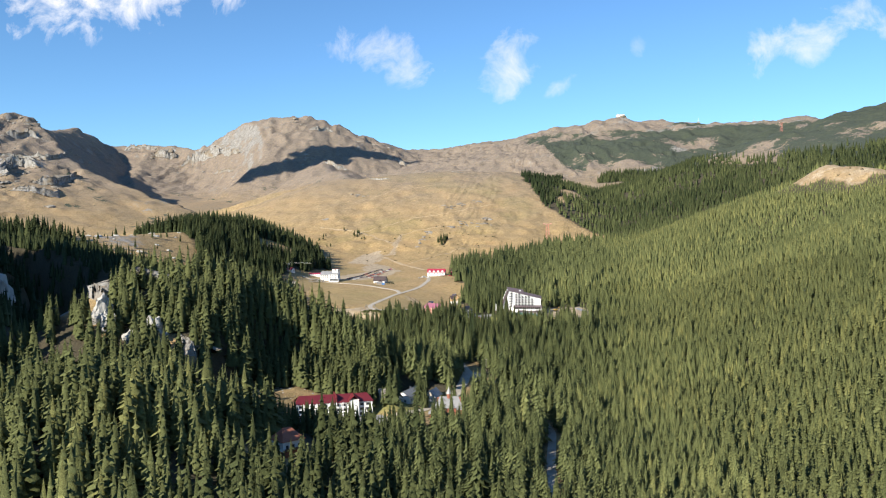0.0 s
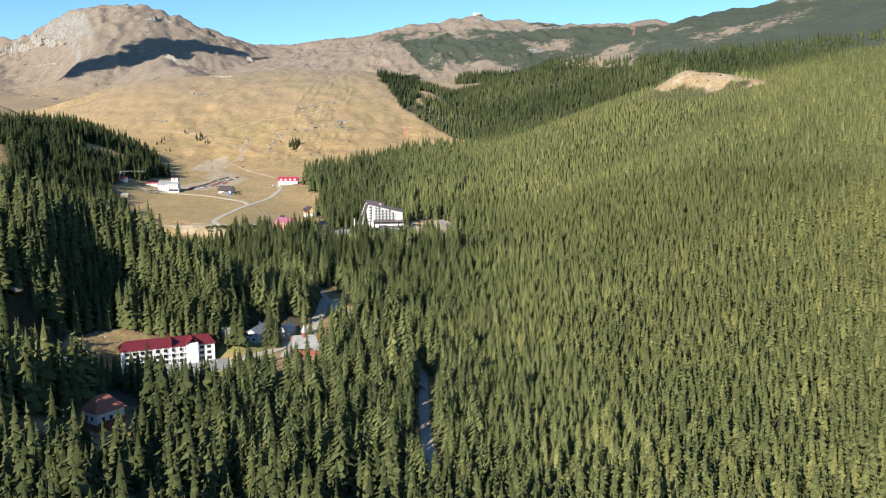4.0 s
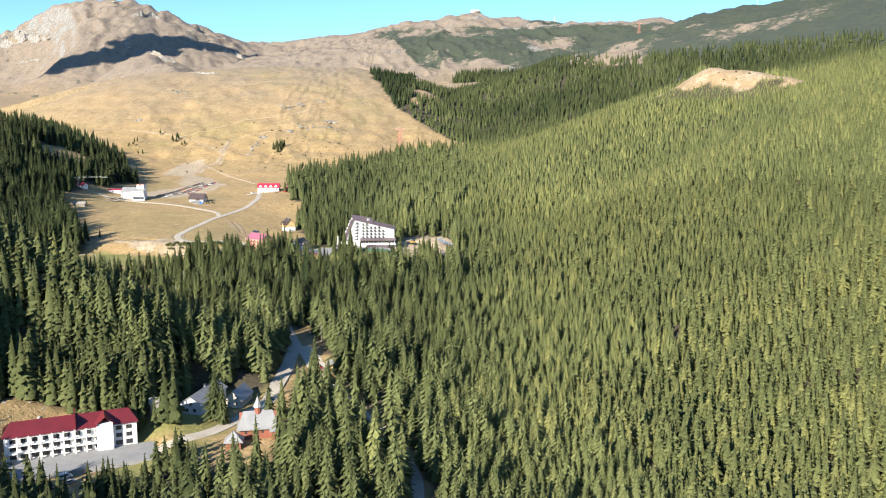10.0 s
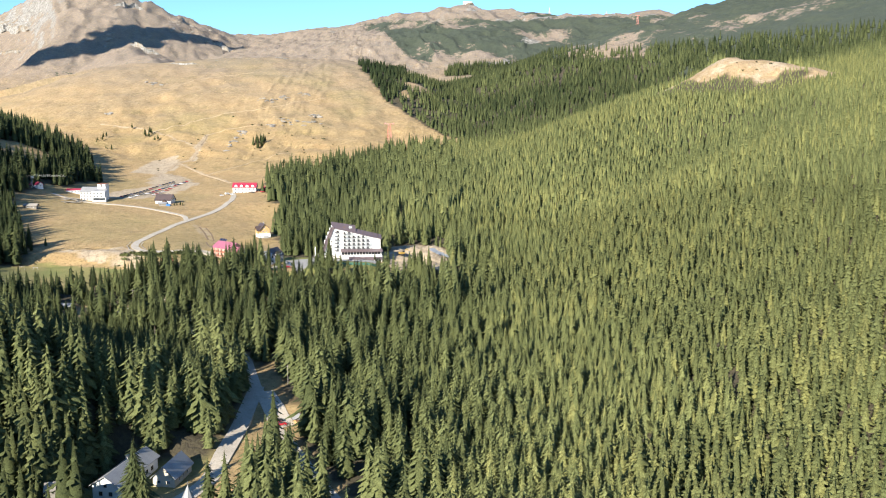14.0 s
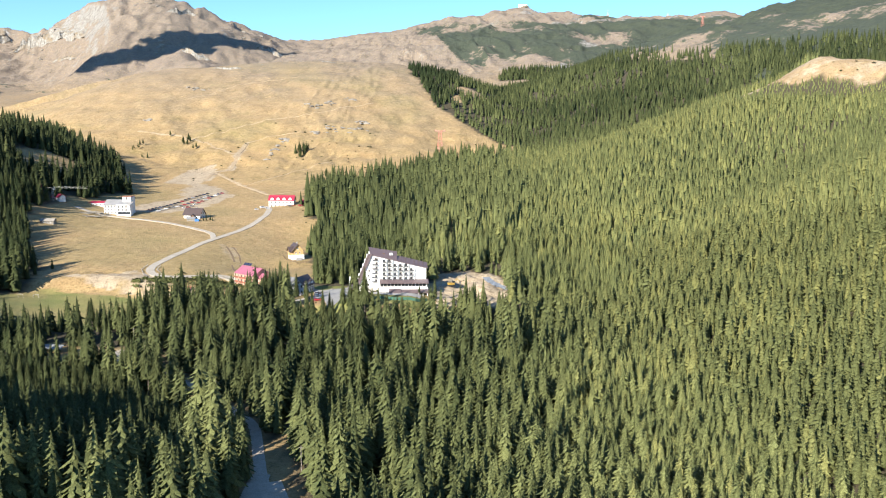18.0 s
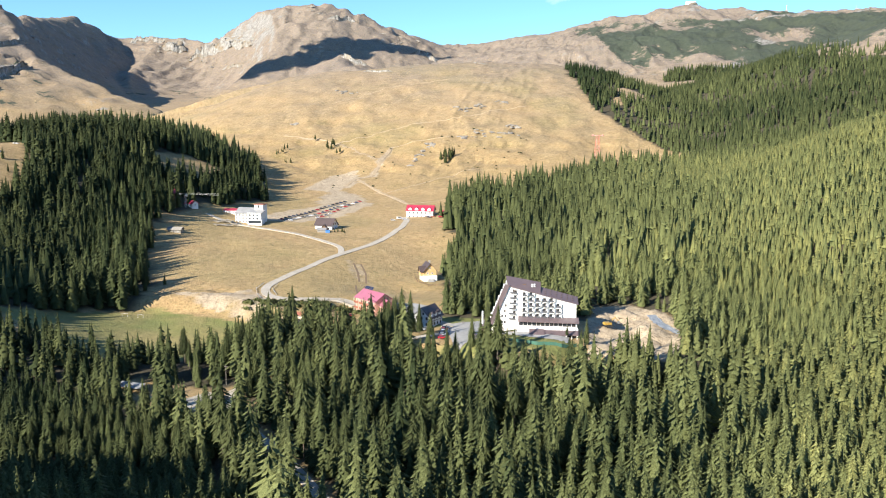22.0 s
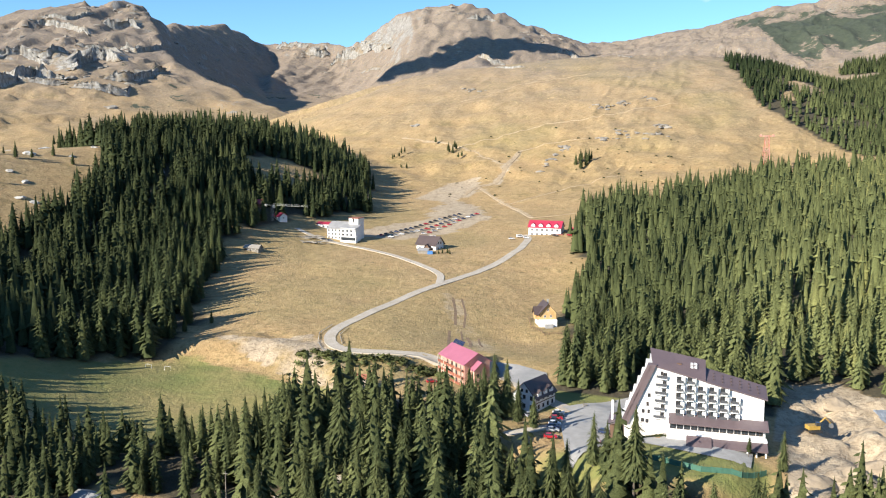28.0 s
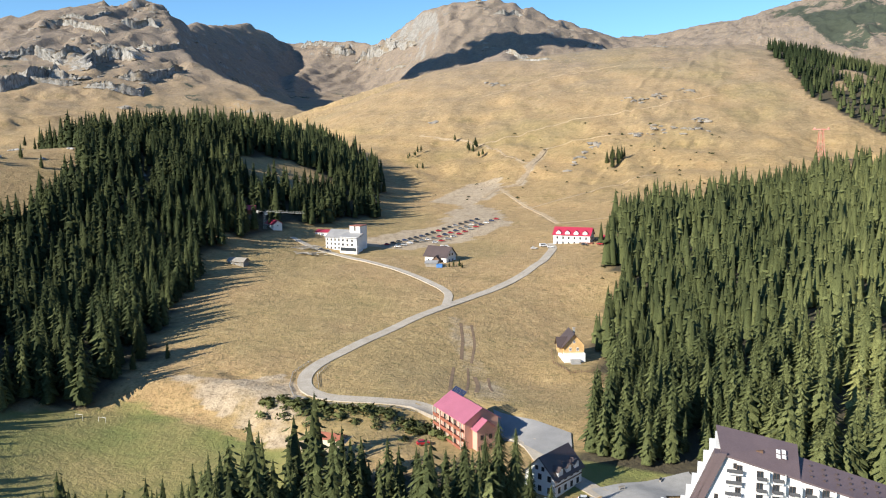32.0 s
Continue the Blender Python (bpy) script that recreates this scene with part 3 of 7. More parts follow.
def build_ground():
    ny, nx = GX.shape
    verts = np.stack([GX, GY, GZ], -1).reshape(-1, 3)
    idx = np.arange(ny * nx).reshape(ny, nx)
    quads = np.stack([idx[:-1, :-1], idx[:-1, 1:], idx[1:, 1:], idx[1:, :-1]], -1).reshape(-1, 4)
    me = quick_mesh("ground", verts, quads=quads)
    me.shade_smooth()
    att = me.attributes.new("zone", "FLOAT_COLOR", "POINT")
    att.data.foreach_set("color", zones(GX.ravel(), GY.ravel(), GZ).astype(np.float32).ravel())
    shed = me.attributes.new("litter", "FLOAT", "POINT")
    shed.data.foreach_set("value", litter(GX.ravel(), GY.ravel()).astype(np.float32))
    me.materials.append(GROUND)
    tagged(new("ground", me), "dry golden alpine grassland with grey rock and dark dwarf pine", "ground", kind="structure")


# ---------- woods ----------
def spruce_shape(rng, boughs, width=0.13, foot=0.05, core=5):
    """A spruce's crown of unit height as many single drooping boughs, each a bent leaf of twigs, round a slender cone."""
    verts, tris, normals = [(0.0, 0.0, 0.93)], [], [(0.0, 0.0, 1.0)]
    lean, swell = rng.normal(0, 0.012, 2), rng.uniform(0.62, 0.92)

    def girth(f):
        return width * (1 - f) ** swell * (0.72 + 0.28 * min(f / 0.18, 1.0)) + 0.007

    for s in range(core):
        a = 2 * math.pi * s / core
        verts.append((0.60 * width * math.cos(a), 0.60 * width * math.sin(a), foot))
        normals.append((0.93 * math.cos(a), 0.93 * math.sin(a), 0.37))
        tris.append((0, 1 + s, 1 + (s + 1) % core))
    for k in range(boughs):
        f = 1 - (1 - (k + rng.uniform(0, 1)) / boughs) ** 0.72
        z, a = foot + (0.97 - foot) * f, k * 2.399 + rng.uniform(-0.5, 0.5)
        out = girth(f) * rng.choice((0.78, 0.95, 1.05, 1.3), p=(0.2, 0.4, 0.3, 0.1)) * rng.uniform(0.9, 1.1)
        cx, cy, b = lean[0] * z, lean[1] * z, len(verts)
        half = rng.uniform(0.30, 0.48) * (70.0 / boughs) ** 0.5
        tilt, up = a + rng.normal(0, 0.3), rng.uniform(0.15, 0.6)
        for r, w, dz, lift in ((0.12, 0.0, 0.42, 0.5), (0.66, -half, 0.06, -0.15), (1.0, 0.0, -0.16, 0.2), (0.66, half, 0.06, -0.15)):
            t = a + w
            verts.append((cx + r * out * math.cos(t), cy + r * out * math.sin(t), min(z + dz * out, 0.998)))
            n = math.hypot(1.0, up + lift)
            normals.append((math.cos(tilt + 0.6 * w) / n, math.sin(tilt + 0.6 * w) / n, (up + lift) / n))
        tris += [(b, b + 1, b + 2), (b, b + 2, b + 3)]
    return np.array(verts), np.array(tris), np.array(normals)


def soften(me, normals):
    """Give a crown the shading of soft foliage."""
    me.shade_smooth()
    att = me.attributes.new("custom_normal", "FLOAT_VECTOR", "POINT")
    att.data.foreach_set("vector", np.ascontiguousarray(normals, np.float32).ravel())
    me.update()


def in_clearing(x, y):
    bad = inside(x + 9 * vnoise(x / 14, y / 14, 95), y + 12 * vnoise(x / 16, y / 16, 97), MEADOW) | inside(x, y, DIG) | scarred(x, y) | inside(x, y, FIELD)
    for poly in CLEARINGS:
        bad |= inside(x, y, poly)
    bad |= near_line(x, y, GORGE)[0] < 14
    for line, wide in ((VALLEY_ROAD, 4.5), (LOWER_ROAD, 4.8), (MAIN_ROAD, 6.0), (SIDE_ROAD, 6)):
        bad |= near_line(x, y, line)[0] < wide
    return bad


CLEARINGS = [
    [(-168, 362), (-152, 322), (-118, 334), (-94, 366), (-100, 394), (-124, 392), (-150, 384)],      # red-roofed guest house and its yard
    [(-188, 368), (-182, 396), (-158, 402), (-138, 400), (-126, 394), (-150, 380), (-168, 362)],   # stony dry slope behind it
    [(-119, 414), (-117, 398), (-84, 396), (-80, 440), (-94, 446), (-110, 444)],                     # grey-roofed chalet
    [(-90, 360), (-60, 357), (-56, 402), (-84, 412), (-98, 392)],                                    # timber chapel
    [(-330, 410), (-320, 358), (-296, 346), (-272, 352), (-282, 388), (-296, 412)],                   # bare crag at the end of the knoll
    [(-280, 358), (-276, 336), (-258, 338), (-260, 356)],
    [(-250, 354), (-243, 339), (-208, 334), (-208, 348), (-228, 354)],
    [(-138, 232), (-106, 228), (-104, 274), (-136, 282)],                                # small villa
    [(-112, 700), (-92, 684), (-50, 680), (-14, 684), (-15, 740), (-84, 770), (-104, 770), (-132, 765), (-122, 728)],   # hotel and car park
    [(-84, 410), (-62, 412), (-60, 440), (-50, 468), (-50, 484), (-66, 516), (-76, 556), (-82, 552), (-78, 500), (-80, 450)],   # road past the chapel and its lay-by
    [(-222, 652), (-222, 634), (-198, 624), (-166, 612), (-158, 636), (-172, 654), (-196, 650)],                   # yard by the stream
    [(-505, 1075), (-455, 1065), (-425, 1110), (-440, 1160), (-485, 1150)],              # glade
    [(-176, 762), (-172, 744), (-138, 752), (-136, 775)],                                # pink guest house
    [(-800, 860), (-620, 790), (-470, 770), (-452, 800), (-466, 860), (-494, 920), (-548, 985), (-640, 1020), (-700, 1130), (-800, 1100)],   # boulder pasture
]


YOUNG = [(-285, 555), (-290, 625), (-245, 628), (-195, 604), (-150, 582), (-104, 545), (-104, 505), (-122, 468), (-200, 470)]


def wooded(x, y, z, pick):
    """Where spruces grow."""
    east = (x > -215) & (y < 1420) & ((near_line(x, y, EAST)[1] <= 0) | (near_line(x, y, EAST)[0] < 45))
    valley = (x > -330) & (x <= 60) & (y < 780)
    west = ((near_line(x, y, WOODS)[0] < 230) | (x > -620)) & (x < -180) & (y < 1470) & (y < 1250 - 0.4 * (x + 400))
    combe = (x > 5 + np.interp(y, (1440, 1480, 1557, 1610, 1692, 1790, 1900), (45, 16, -38, -86, -112, -148, -185))) & (y > 1380) & (y < 2450) & (x < 900) & (z < 308 - 68 * step(x, 120, 380) + 62 * pick) & (fbm(x, y, 140, 3, 71) + 1.5 * step(x, -120, 120) - 0.6 * step(y, 1900, 2400) > -0.05)
    back = (near_line(x, y, EAST)[1] > 0) & (near_line(x, y, EAST)[0] < 420) & (y > 700) & (z < 235 + 40 * pick) & (x > 60) & (y < 1400)
    grove = ((x + 204) / 38) ** 2 + ((y - 1792) / 15) ** 2 < 1
    combe &= ((x - 30) / 120) ** 2 + ((y - 2270) / 55) ** 2 > 1 + 0.4 * pick
    ok = east | valley | west | combe | back | grove
    seen = (x < 260 + 0.85 * (y + 260)) & (x > -260 - 1.1 * (y + 260)) & (y > -260)
    return ok & seen & ~in_clearing(x, y)


def scatter(rng, x0, x1, y0, y1, gap):
    nx, ny = int((x1 - x0) / gap), int((y1 - y0) / (gap * 0.87))
    j, i = np.meshgrid(np.arange(ny), np.arange(nx), indexing="ij")
    x = x0 + (i + 0.5 * (j % 2)) * gap + rng.uniform(-0.38, 0.38, i.shape) * gap
    y = y0 + j * gap * 0.87 + rng.uniform(-0.38, 0.38, i.shape) * gap
    return x.ravel(), y.ravel()


FLIGHT = [(12, -96), (4, -49), (0, 0), (-1, 140), (-4, 270), (-12, 361), (-30, 468), (-49, 541)]


def join_trees(name, shapes, rng, x, y, z, tall, tint, girth, mat, label, category):
    """Many trees as one mesh."""
    all_v, all_t, all_c, all_n, base = [], [], [], [], 0
    which = rng.integers(0, len(shapes), len(x))
    turn = rng.uniform(0, 6.283, len(x))
    fat = rng.uniform(0.82, 1.2, len(x)) * girth
    for k, (v, t, nv) in enumerate(shapes):
        m = np.where(which == k)[0]
        if not len(m):
            continue
        c, s = np.cos(turn[m])[:, None], np.sin(turn[m])[:, None]
        h, w = tall[m][:, None], (tall[m] * fat[m])[:, None]
        vx = (v[None, :, 0] * c - v[None, :, 1] * s) * w + x[m][:, None]
        vy = (v[None, :, 0] * s + v[None, :, 1] * c) * w + y[m][:, None]
        vz = v[None, :, 2] * h + z[m][:, None]
        all_v.append(np.stack([vx, vy, vz], -1).reshape(-1, 3))
        all_t.append((t[None] + (np.arange(len(m)) * len(v))[:, None, None]).reshape(-1, 3) + base)
        all_c.append(np.repeat(tint[m], len(v)))
        all_n.append(np.stack([nv[None, :, 0] * c - nv[None, :, 1] * s, nv[None, :, 0] * s + nv[None, :, 1] * c, np.repeat(nv[None, :, 2], len(m), 0)], -1).reshape(-1, 3))
        base += len(m) * len(v)
    me = quick_mesh(name, np.concatenate(all_v), tris=np.concatenate(all_t))
    soften(me, np.concatenate(all_n))
    att = me.attributes.new("tint", "FLOAT", "POINT")
    att.data.foreach_set("value", np.concatenate(all_c).astype(np.float32))
    me.materials.append(mat)
    return tagged(new(name, me), label, category, kind="stuff")


NEAREST = []


def build_woods():
    rng = np.random.default_rng(5)
    shapes_near = [spruce_shape(rng, 92, rng.uniform(0.145, 0.205)) for _ in range(16)]
    shapes_mid = [spruce_shape(rng, 27, rng.uniform(0.15, 0.205)) for _ in range(14)]
    shapes_far = [spruce_shape(rng, 5, rng.uniform(0.165, 0.21), core=4) for _ in range(12)]
    x1, y1 = scatter(rng, -720, 760, -260, 1480, 3.9)
    x2, y2 = scatter(rng, -300, 1000, 1380, 2500, 8.5)
    m = ~((y1 > 1380) & (x1 > -300))
    x, y = np.concatenate([x1[m], x2]), np.concatenate([y1[m], y2])
    z, pick = gz(x, y), rng.uniform(0, 1, len(x))
    young = step(x, -40 + 45 * step(y, 520, 640), 60 + 15 * step(y, 520, 640)) * step(-y, -1450, -1300)
    gaps = 0.43 + 0.54 * young - 0.36 * step(vnoise(x / 13, y / 13, 91), 0.15, 0.6) * (1 - young) - 0.3 * step(vnoise(x / 22, y / 22, 93), 0.45, 0.8) * young
    low = inside(x, y, YOUNG)
    gaps = np.where(low, 0.9, gaps)
    edge = (x > 70 + 0.6 * (y + 90)) | (x < -40 - 0.95 * (y + 100)) | (y < 140)
    gaps = np.where(edge, 0.45, np.where(((y > 1400) & ~((x < 420) & (vnoise(x / 38, y / 38, 99) > 0.12) & (y < 2150))) | ((x > -190) & (x < -104) & (y > 392) & (y < 440)) | ((x > -228) & (x < -186) & (y > 368) & (y < 440)), 0.97, gaps))
    keep = wooded(x, y, z, pick) & (rng.uniform(0, 1, len(x)) < gaps)
    x, y, z, pick = x[keep], y[keep], z[keep], pick[keep]
    planted = step(x, -40 + 45 * step(y, 520, 640), 60 + 15 * step(y, 520, 640)) * step(-y, -1450, -1300)
    patch = fbm(x, y, 130, 3, 81)
    tall = (22.5 + 5.0 * rng.normal(0, 1, len(x)).clip(-2.2, 1.8)) * (1 - planted) + (12 - 3 * step(near_line(x, y, [(260, 960), (350, 860)])[0] * -1, -90, -40) + 2.3 * rng.normal(0, 1, len(x)).clip(-2, 2)) * planted
    tall *= 1 + 0.10 * patch
    tall = np.where(y > 1380, 16 + 4 * pick, tall)
    tall = np.where((x < -185) & (y > 600) & (y < 715), 0.78 * tall, tall)
    # older western spruces are darker; the knoll's shade is darkened in the same way
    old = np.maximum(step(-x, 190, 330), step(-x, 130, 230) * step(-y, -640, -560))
    # painted into tint too: shade in the lower valley, sunlight on the hotel slope
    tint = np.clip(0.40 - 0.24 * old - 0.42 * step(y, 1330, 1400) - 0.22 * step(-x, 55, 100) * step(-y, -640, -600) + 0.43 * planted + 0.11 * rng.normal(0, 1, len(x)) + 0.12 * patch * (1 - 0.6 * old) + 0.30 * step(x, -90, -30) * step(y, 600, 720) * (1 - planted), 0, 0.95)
    tall = np.where((x < -80) & (x > -190) & (y > 285) & (y < 374), 0.66 * tall, tall)
    tall = np.where((x <= -158) & (x > -205) & (y > 325) & (y < 367), 0.42 * tall, tall)
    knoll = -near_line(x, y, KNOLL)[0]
    # sunlight on both knolls and the near valley, put into the needle colour
    sunlit_tint = np.maximum(1.0 * step(knoll, -130, -70) + 0.6 * step(knoll, -45, -20), 1.25 * step(-y, -335, -285) * step(-x, 115, 165))
    tint = np.clip(tint + 0.40 * sunlit_tint + 0.14 * step(-y, -450, -390) * (1 - planted), 0, 0.95)
    tall = np.where((x > -200) & (x < -110) & (y > 660) & (y < 732), 1.08 * tall, tall)
    tall = np.where((x > -175) & (x < -110) & (y >= 732) & (y < 770), 0.62 * tall, tall)
    tall = np.where((x > -130) & (x < -20) & (y > 610) & (y < 650), 1.1 * tall, tall)
    tall = np.where((x > -60) & (x < 60) & (y > 650) & (y < 705), 0.95 * tall, tall)
    tall = np.where((x > -150) & (x < 110) & (y > 760) & (y < 1080), 0.86 * tall, tall)
    tall *= 1 - 0.6 * step(-near_line(x, y, [(235, 1105), (300, 1068), (345, 1022), (400, 988), (432, 996)])[0], -42, -20)
    tall = np.where((x > -140) & (x < -84) & (y > 195) & (y < 256), 0.7 * tall, tall)
    low = inside(x, y, YOUNG)
    tall = np.where(low, 0.52 * tall + 1.0, tall)
    tint = np.where(low, np.clip(0.10 + 0.5 * (tint - 0.2), 0.02, 1), tint)
    away = near_line(x, y, FLIGHT)[0]
    ahead = np.minimum(np.hypot(x + 5, y + 60), away + 60)
    verge = near_line(x, y, [(-290, 740), (-298, 776), (-326, 821), (-362, 870), (-385, 914), (-400, 965)])[0] < 42
    near = ((away < 75) & (y > 220)) | ((away < 130) & (y > 430)) | ((away < 210) & (x < -100) & (y > 560)) | ((x > -150) & (x < 85) & (y > 700) & (y < 870)) | verge
    mid = ~near & ((away < 300) | ((x < -200) & (y > 760) & (away < 780)))
    # those in the stretch that the flight ends over stand as single trees
    single = np.where((x > -215) & (x < -25) & (y > 572) & (y < 690))[0][::3][:175]
    for k in single:
        NEAREST.append((float(x[k]), float(y[k]), float(tall[k])))
    beyond = (x > 70 + 0.6 * (y + 90)) | (x < -40 - 0.95 * (y + 100)) | (y < 150)
    near, mid = near & ~beyond, mid & ~beyond
    near[single] = False
    mid[single] = False
    far_off = ~(near | mid)
    far_off[single] = False
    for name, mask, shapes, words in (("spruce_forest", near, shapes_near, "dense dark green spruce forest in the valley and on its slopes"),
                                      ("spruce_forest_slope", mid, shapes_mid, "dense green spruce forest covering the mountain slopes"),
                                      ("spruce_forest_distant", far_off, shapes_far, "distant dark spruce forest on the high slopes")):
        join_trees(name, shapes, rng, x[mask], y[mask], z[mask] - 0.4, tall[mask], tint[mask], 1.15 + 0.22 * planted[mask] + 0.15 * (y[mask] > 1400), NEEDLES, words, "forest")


build_ground()
build_woods()


def ribbon(name, line, wide, lift, mat, label, close=4.0):
    """A road that lies on the ground."""
    pts = []
    for (ax, ay), (bx, by) in zip(line[:-1], line[1:]):
        n = max(1, int(math.hypot(bx - ax, by - ay) / close))
        pts += [(ax + (bx - ax) * k / n, ay + (by - ay) * k / n) for k in range(n)]
    pts.append(line[-1])
    p = np.array(pts)
    for _ in range(3):
        p[1:-1] = 0.25 * p[:-2] + 0.5 * p[1:-1] + 0.25 * p[2:]
    d = np.gradient(p, axis=0)
    d /= np.linalg.norm(d, axis=1)[:, None]
    side = np.stack([d[:, 1], -d[:, 0]], -1)
    rows = np.array([-1.0, -0.5, 0.0, 0.5, 1.0]) * wide / 2
    xy = p[:, None] + side[:, None] * rows[None, :, None]
    z = gz(xy[..., 0], xy[..., 1]) + lift
    z = np.maximum(z, np.median(z, axis=1)[:, None] - 0.1)
    top = np.concatenate([xy, z[..., None]], -1)
    n, k = len(p), len(rows)
    verts = top.reshape(-1, 3)
    idx = np.arange(n * k).reshape(n, k)
    quads = np.stack([idx[:-1, :-1], idx[:-1, 1:], idx[1:, 1:], idx[1:, :-1]], -1).reshape(-1, 4)
    skirt = np.concatenate([top[:, 0], top[::-1, -1]])
    low = skirt - (0, 0, 1.5)
    base = len(verts)
    verts = np.concatenate([verts, skirt, low])
    m = len(skirt)
    a = np.arange(m)
    b = (a + 1) % m
    quads = np.concatenate([quads, np.stack([base + a, base + b, base + m + b, base + m + a], -1)])
    me = quick_mesh(name, verts, quads=quads)
    me.materials.append(mat)
    return tagged(new(name, me), label, "road", kind="structure")


ribbon("road_meadow", MAIN_ROAD, 5.5, 0.25, GRAVEL, "pale concrete road winding up through the dry meadow")
ribbon("road_side", SIDE_ROAD, 4.4, 0.3, GRAVEL, "pale gravel side road across the meadow")

ribbon("road_valley", VALLEY_ROAD, 4.2, 0.25, GRAVEL, "narrow road through the spruce forest")
ribbon("road_lower", LOWER_ROAD, 6.5, 0.3, GRAVEL, "pale gravel road past the chapel")

# ---------- building blocks ----------
def box(bm, x0, x1, y0, y1, z0, z1):
    v = [bm.verts.new(p) for p in ((x0, y0, z0), (x1, y0, z0), (x1, y1, z0), (x0, y1, z0), (x0, y0, z1), (x1, y0, z1), (x1, y1, z1), (x0, y1, z1))]
    for f in ((0, 3, 2, 1), (4, 5, 6, 7), (0, 1, 5, 4), (1, 2, 6, 5), (2, 3, 7, 6), (3, 0, 4, 7)):
        bm.faces.new([v[k] for k in f])
    return bm


def prism(bm, outline, a, b, axis="x"):
    """A closed outline pushed along an axis: (y, z) along x, (x, z) along y, (x, y) along z."""
    def at(p, s):
        return {"x": (s, p[0], p[1]), "y": (p[0], s, p[1]), "z": (p[0], p[1], s)}[axis]
    lo, hi = [bm.verts.new(at(p, a)) for p in outline], [bm.verts.new(at(p, b)) for p in outline]
    n = len(outline)
    bm.faces.new(lo)
    bm.faces.new(hi[::-1])
    for k in range(n):
        bm.faces.new((lo[k], hi[k], hi[(k + 1) % n], lo[(k + 1) % n]))
    bmesh.ops.recalc_face_normals(bm, faces=bm.faces)
    return bm


def blank():
    return bmesh.new()


def boxes(*rows):
    bm = blank()
    for r in rows:
        box(bm, *r)
    return bm


def slab(bm, pts, thick):
    """A flat plate through four corners, with thickness downwards."""
    top = [bm.verts.new(p) for p in pts]
    low = [bm.verts.new((p[0], p[1], p[2] - thick)) for p in pts]
    n = len(pts)
    bm.faces.new(top)
    bm.faces.new(low[::-1])
    for k in range(n):
        bm.faces.new((top[k], low[k], low[(k + 1) % n], top[(k + 1) % n]))
    bmesh.ops.recalc_face_normals(bm, faces=bm.faces)
    return bm


def rod(bm, a, b, r, sides=6, r2=None):
    a, b = Vector(a), Vector(b)
    way = (b - a).normalized()
    side = way.orthogonal().normalized()
    other = way.cross(side)
    rings = []
    for p, rad in ((a, r), (b, r if r2 is None else r2)):
        rings.append([bm.verts.new(p + rad * (math.cos(6.2832 * k / sides) * side + math.sin(6.2832 * k / sides) * other)) for k in range(sides)])
    for k in range(sides):
        bm.faces.new((rings[0][k], rings[0][(k + 1) % sides], rings[1][(k + 1) % sides], rings[1][k]))
    bm.faces.new(rings[0][::-1])
    bm.faces.new(rings[1])
    return bm


WHITE_WALL = surface("white_render", (0.80, 0.79, 0.76), (0.72, 0.71, 0.68), 4.0, 0.85, 0.01, 0.5, vary=0.05)
CREAM_WALL = surface("cream_render", (0.66, 0.58, 0.45), (0.60, 0.52, 0.40), 4.0, 0.85, 0.01, 0.5, vary=0.06)
PINK_WALL = surface("salmon_render", (0.62, 0.36, 0.27), (0.55, 0.31, 0.24), 4.0, 0.85, 0.01, 0.5, vary=0.06)
YELLOW_WOOD = surface("honey_timber", (0.62, 0.41, 0.19), (0.52, 0.33, 0.14), 1.5, 0.6, 0.01, 0.15)
DARK_WOOD = surface("dark_timber", (0.16, 0.09, 0.055), (0.11, 0.065, 0.04), 1.5, 0.75, 0.01, 0.15)
RED_WOOD = surface("red_brown_timber", (0.30, 0.10, 0.06), (0.24, 0.085, 0.05), 1.5, 0.7, 0.01, 0.15)
GREY_WOOD = surface("weathered_grey_timber", (0.30, 0.27, 0.23), (0.22, 0.20, 0.17), 1.5, 0.9, 0.01, 0.15)
PURPLE_ROOF = surface("brown_metal_roof", (0.145, 0.105, 0.105), (0.12, 0.088, 0.09), 6.0, 0.5, 0.01, 0.4)
RED_ROOF = surface("dark_red_metal_roof", (0.16, 0.022, 0.028), (0.13, 0.018, 0.024), 5.0, 0.45, 0.01, 0.4)
BRIGHT_RED_ROOF = surface("bright_red_metal_roof", (0.42, 0.035, 0.07), (0.37, 0.03, 0.06), 5.0, 0.45, 0.01, 0.4)
PINK_ROOF = surface("faded_red_metal_roof", (0.40, 0.135, 0.19), (0.35, 0.115, 0.165), 5.0, 0.45, 0.01, 0.4)
GREY_ROOF = surface("grey_zinc_roof", (0.31, 0.305, 0.295), (0.25, 0.245, 0.24), 4.0, 0.5, 0.01, 0.4, metal=0.05)
BLACK_ROOF = surface("charcoal_brown_roof", (0.085, 0.06, 0.055), (0.065, 0.048, 0.045), 5.0, 0.5, 0.01, 0.4)
TILE_ROOF = surface("terracotta_roof", (0.36, 0.13, 0.075), (0.28, 0.10, 0.06), 3.0, 0.7, 0.02, 0.3)
STONE = surface("grey_plinth_stone", (0.42, 0.39, 0.34), (0.34, 0.31, 0.27), 2.0, 0.9, 0.02, 0.3)
CREAM_STONE = surface("pale_stone_cladding", (0.62, 0.58, 0.51), (0.53, 0.49, 0.42), 2.0, 0.9, 0.02, 0.4)
CONCRETE = surface("pale_concrete", (0.37, 0.355, 0.33), (0.30, 0.29, 0.27), 3.0, 0.9, 0.01, 0.3)
ASPHALT = surface("grey_paving", (0.30, 0.29, 0.28), (0.25, 0.245, 0.235), 5.0, 0.9, 0.01, 0.3)
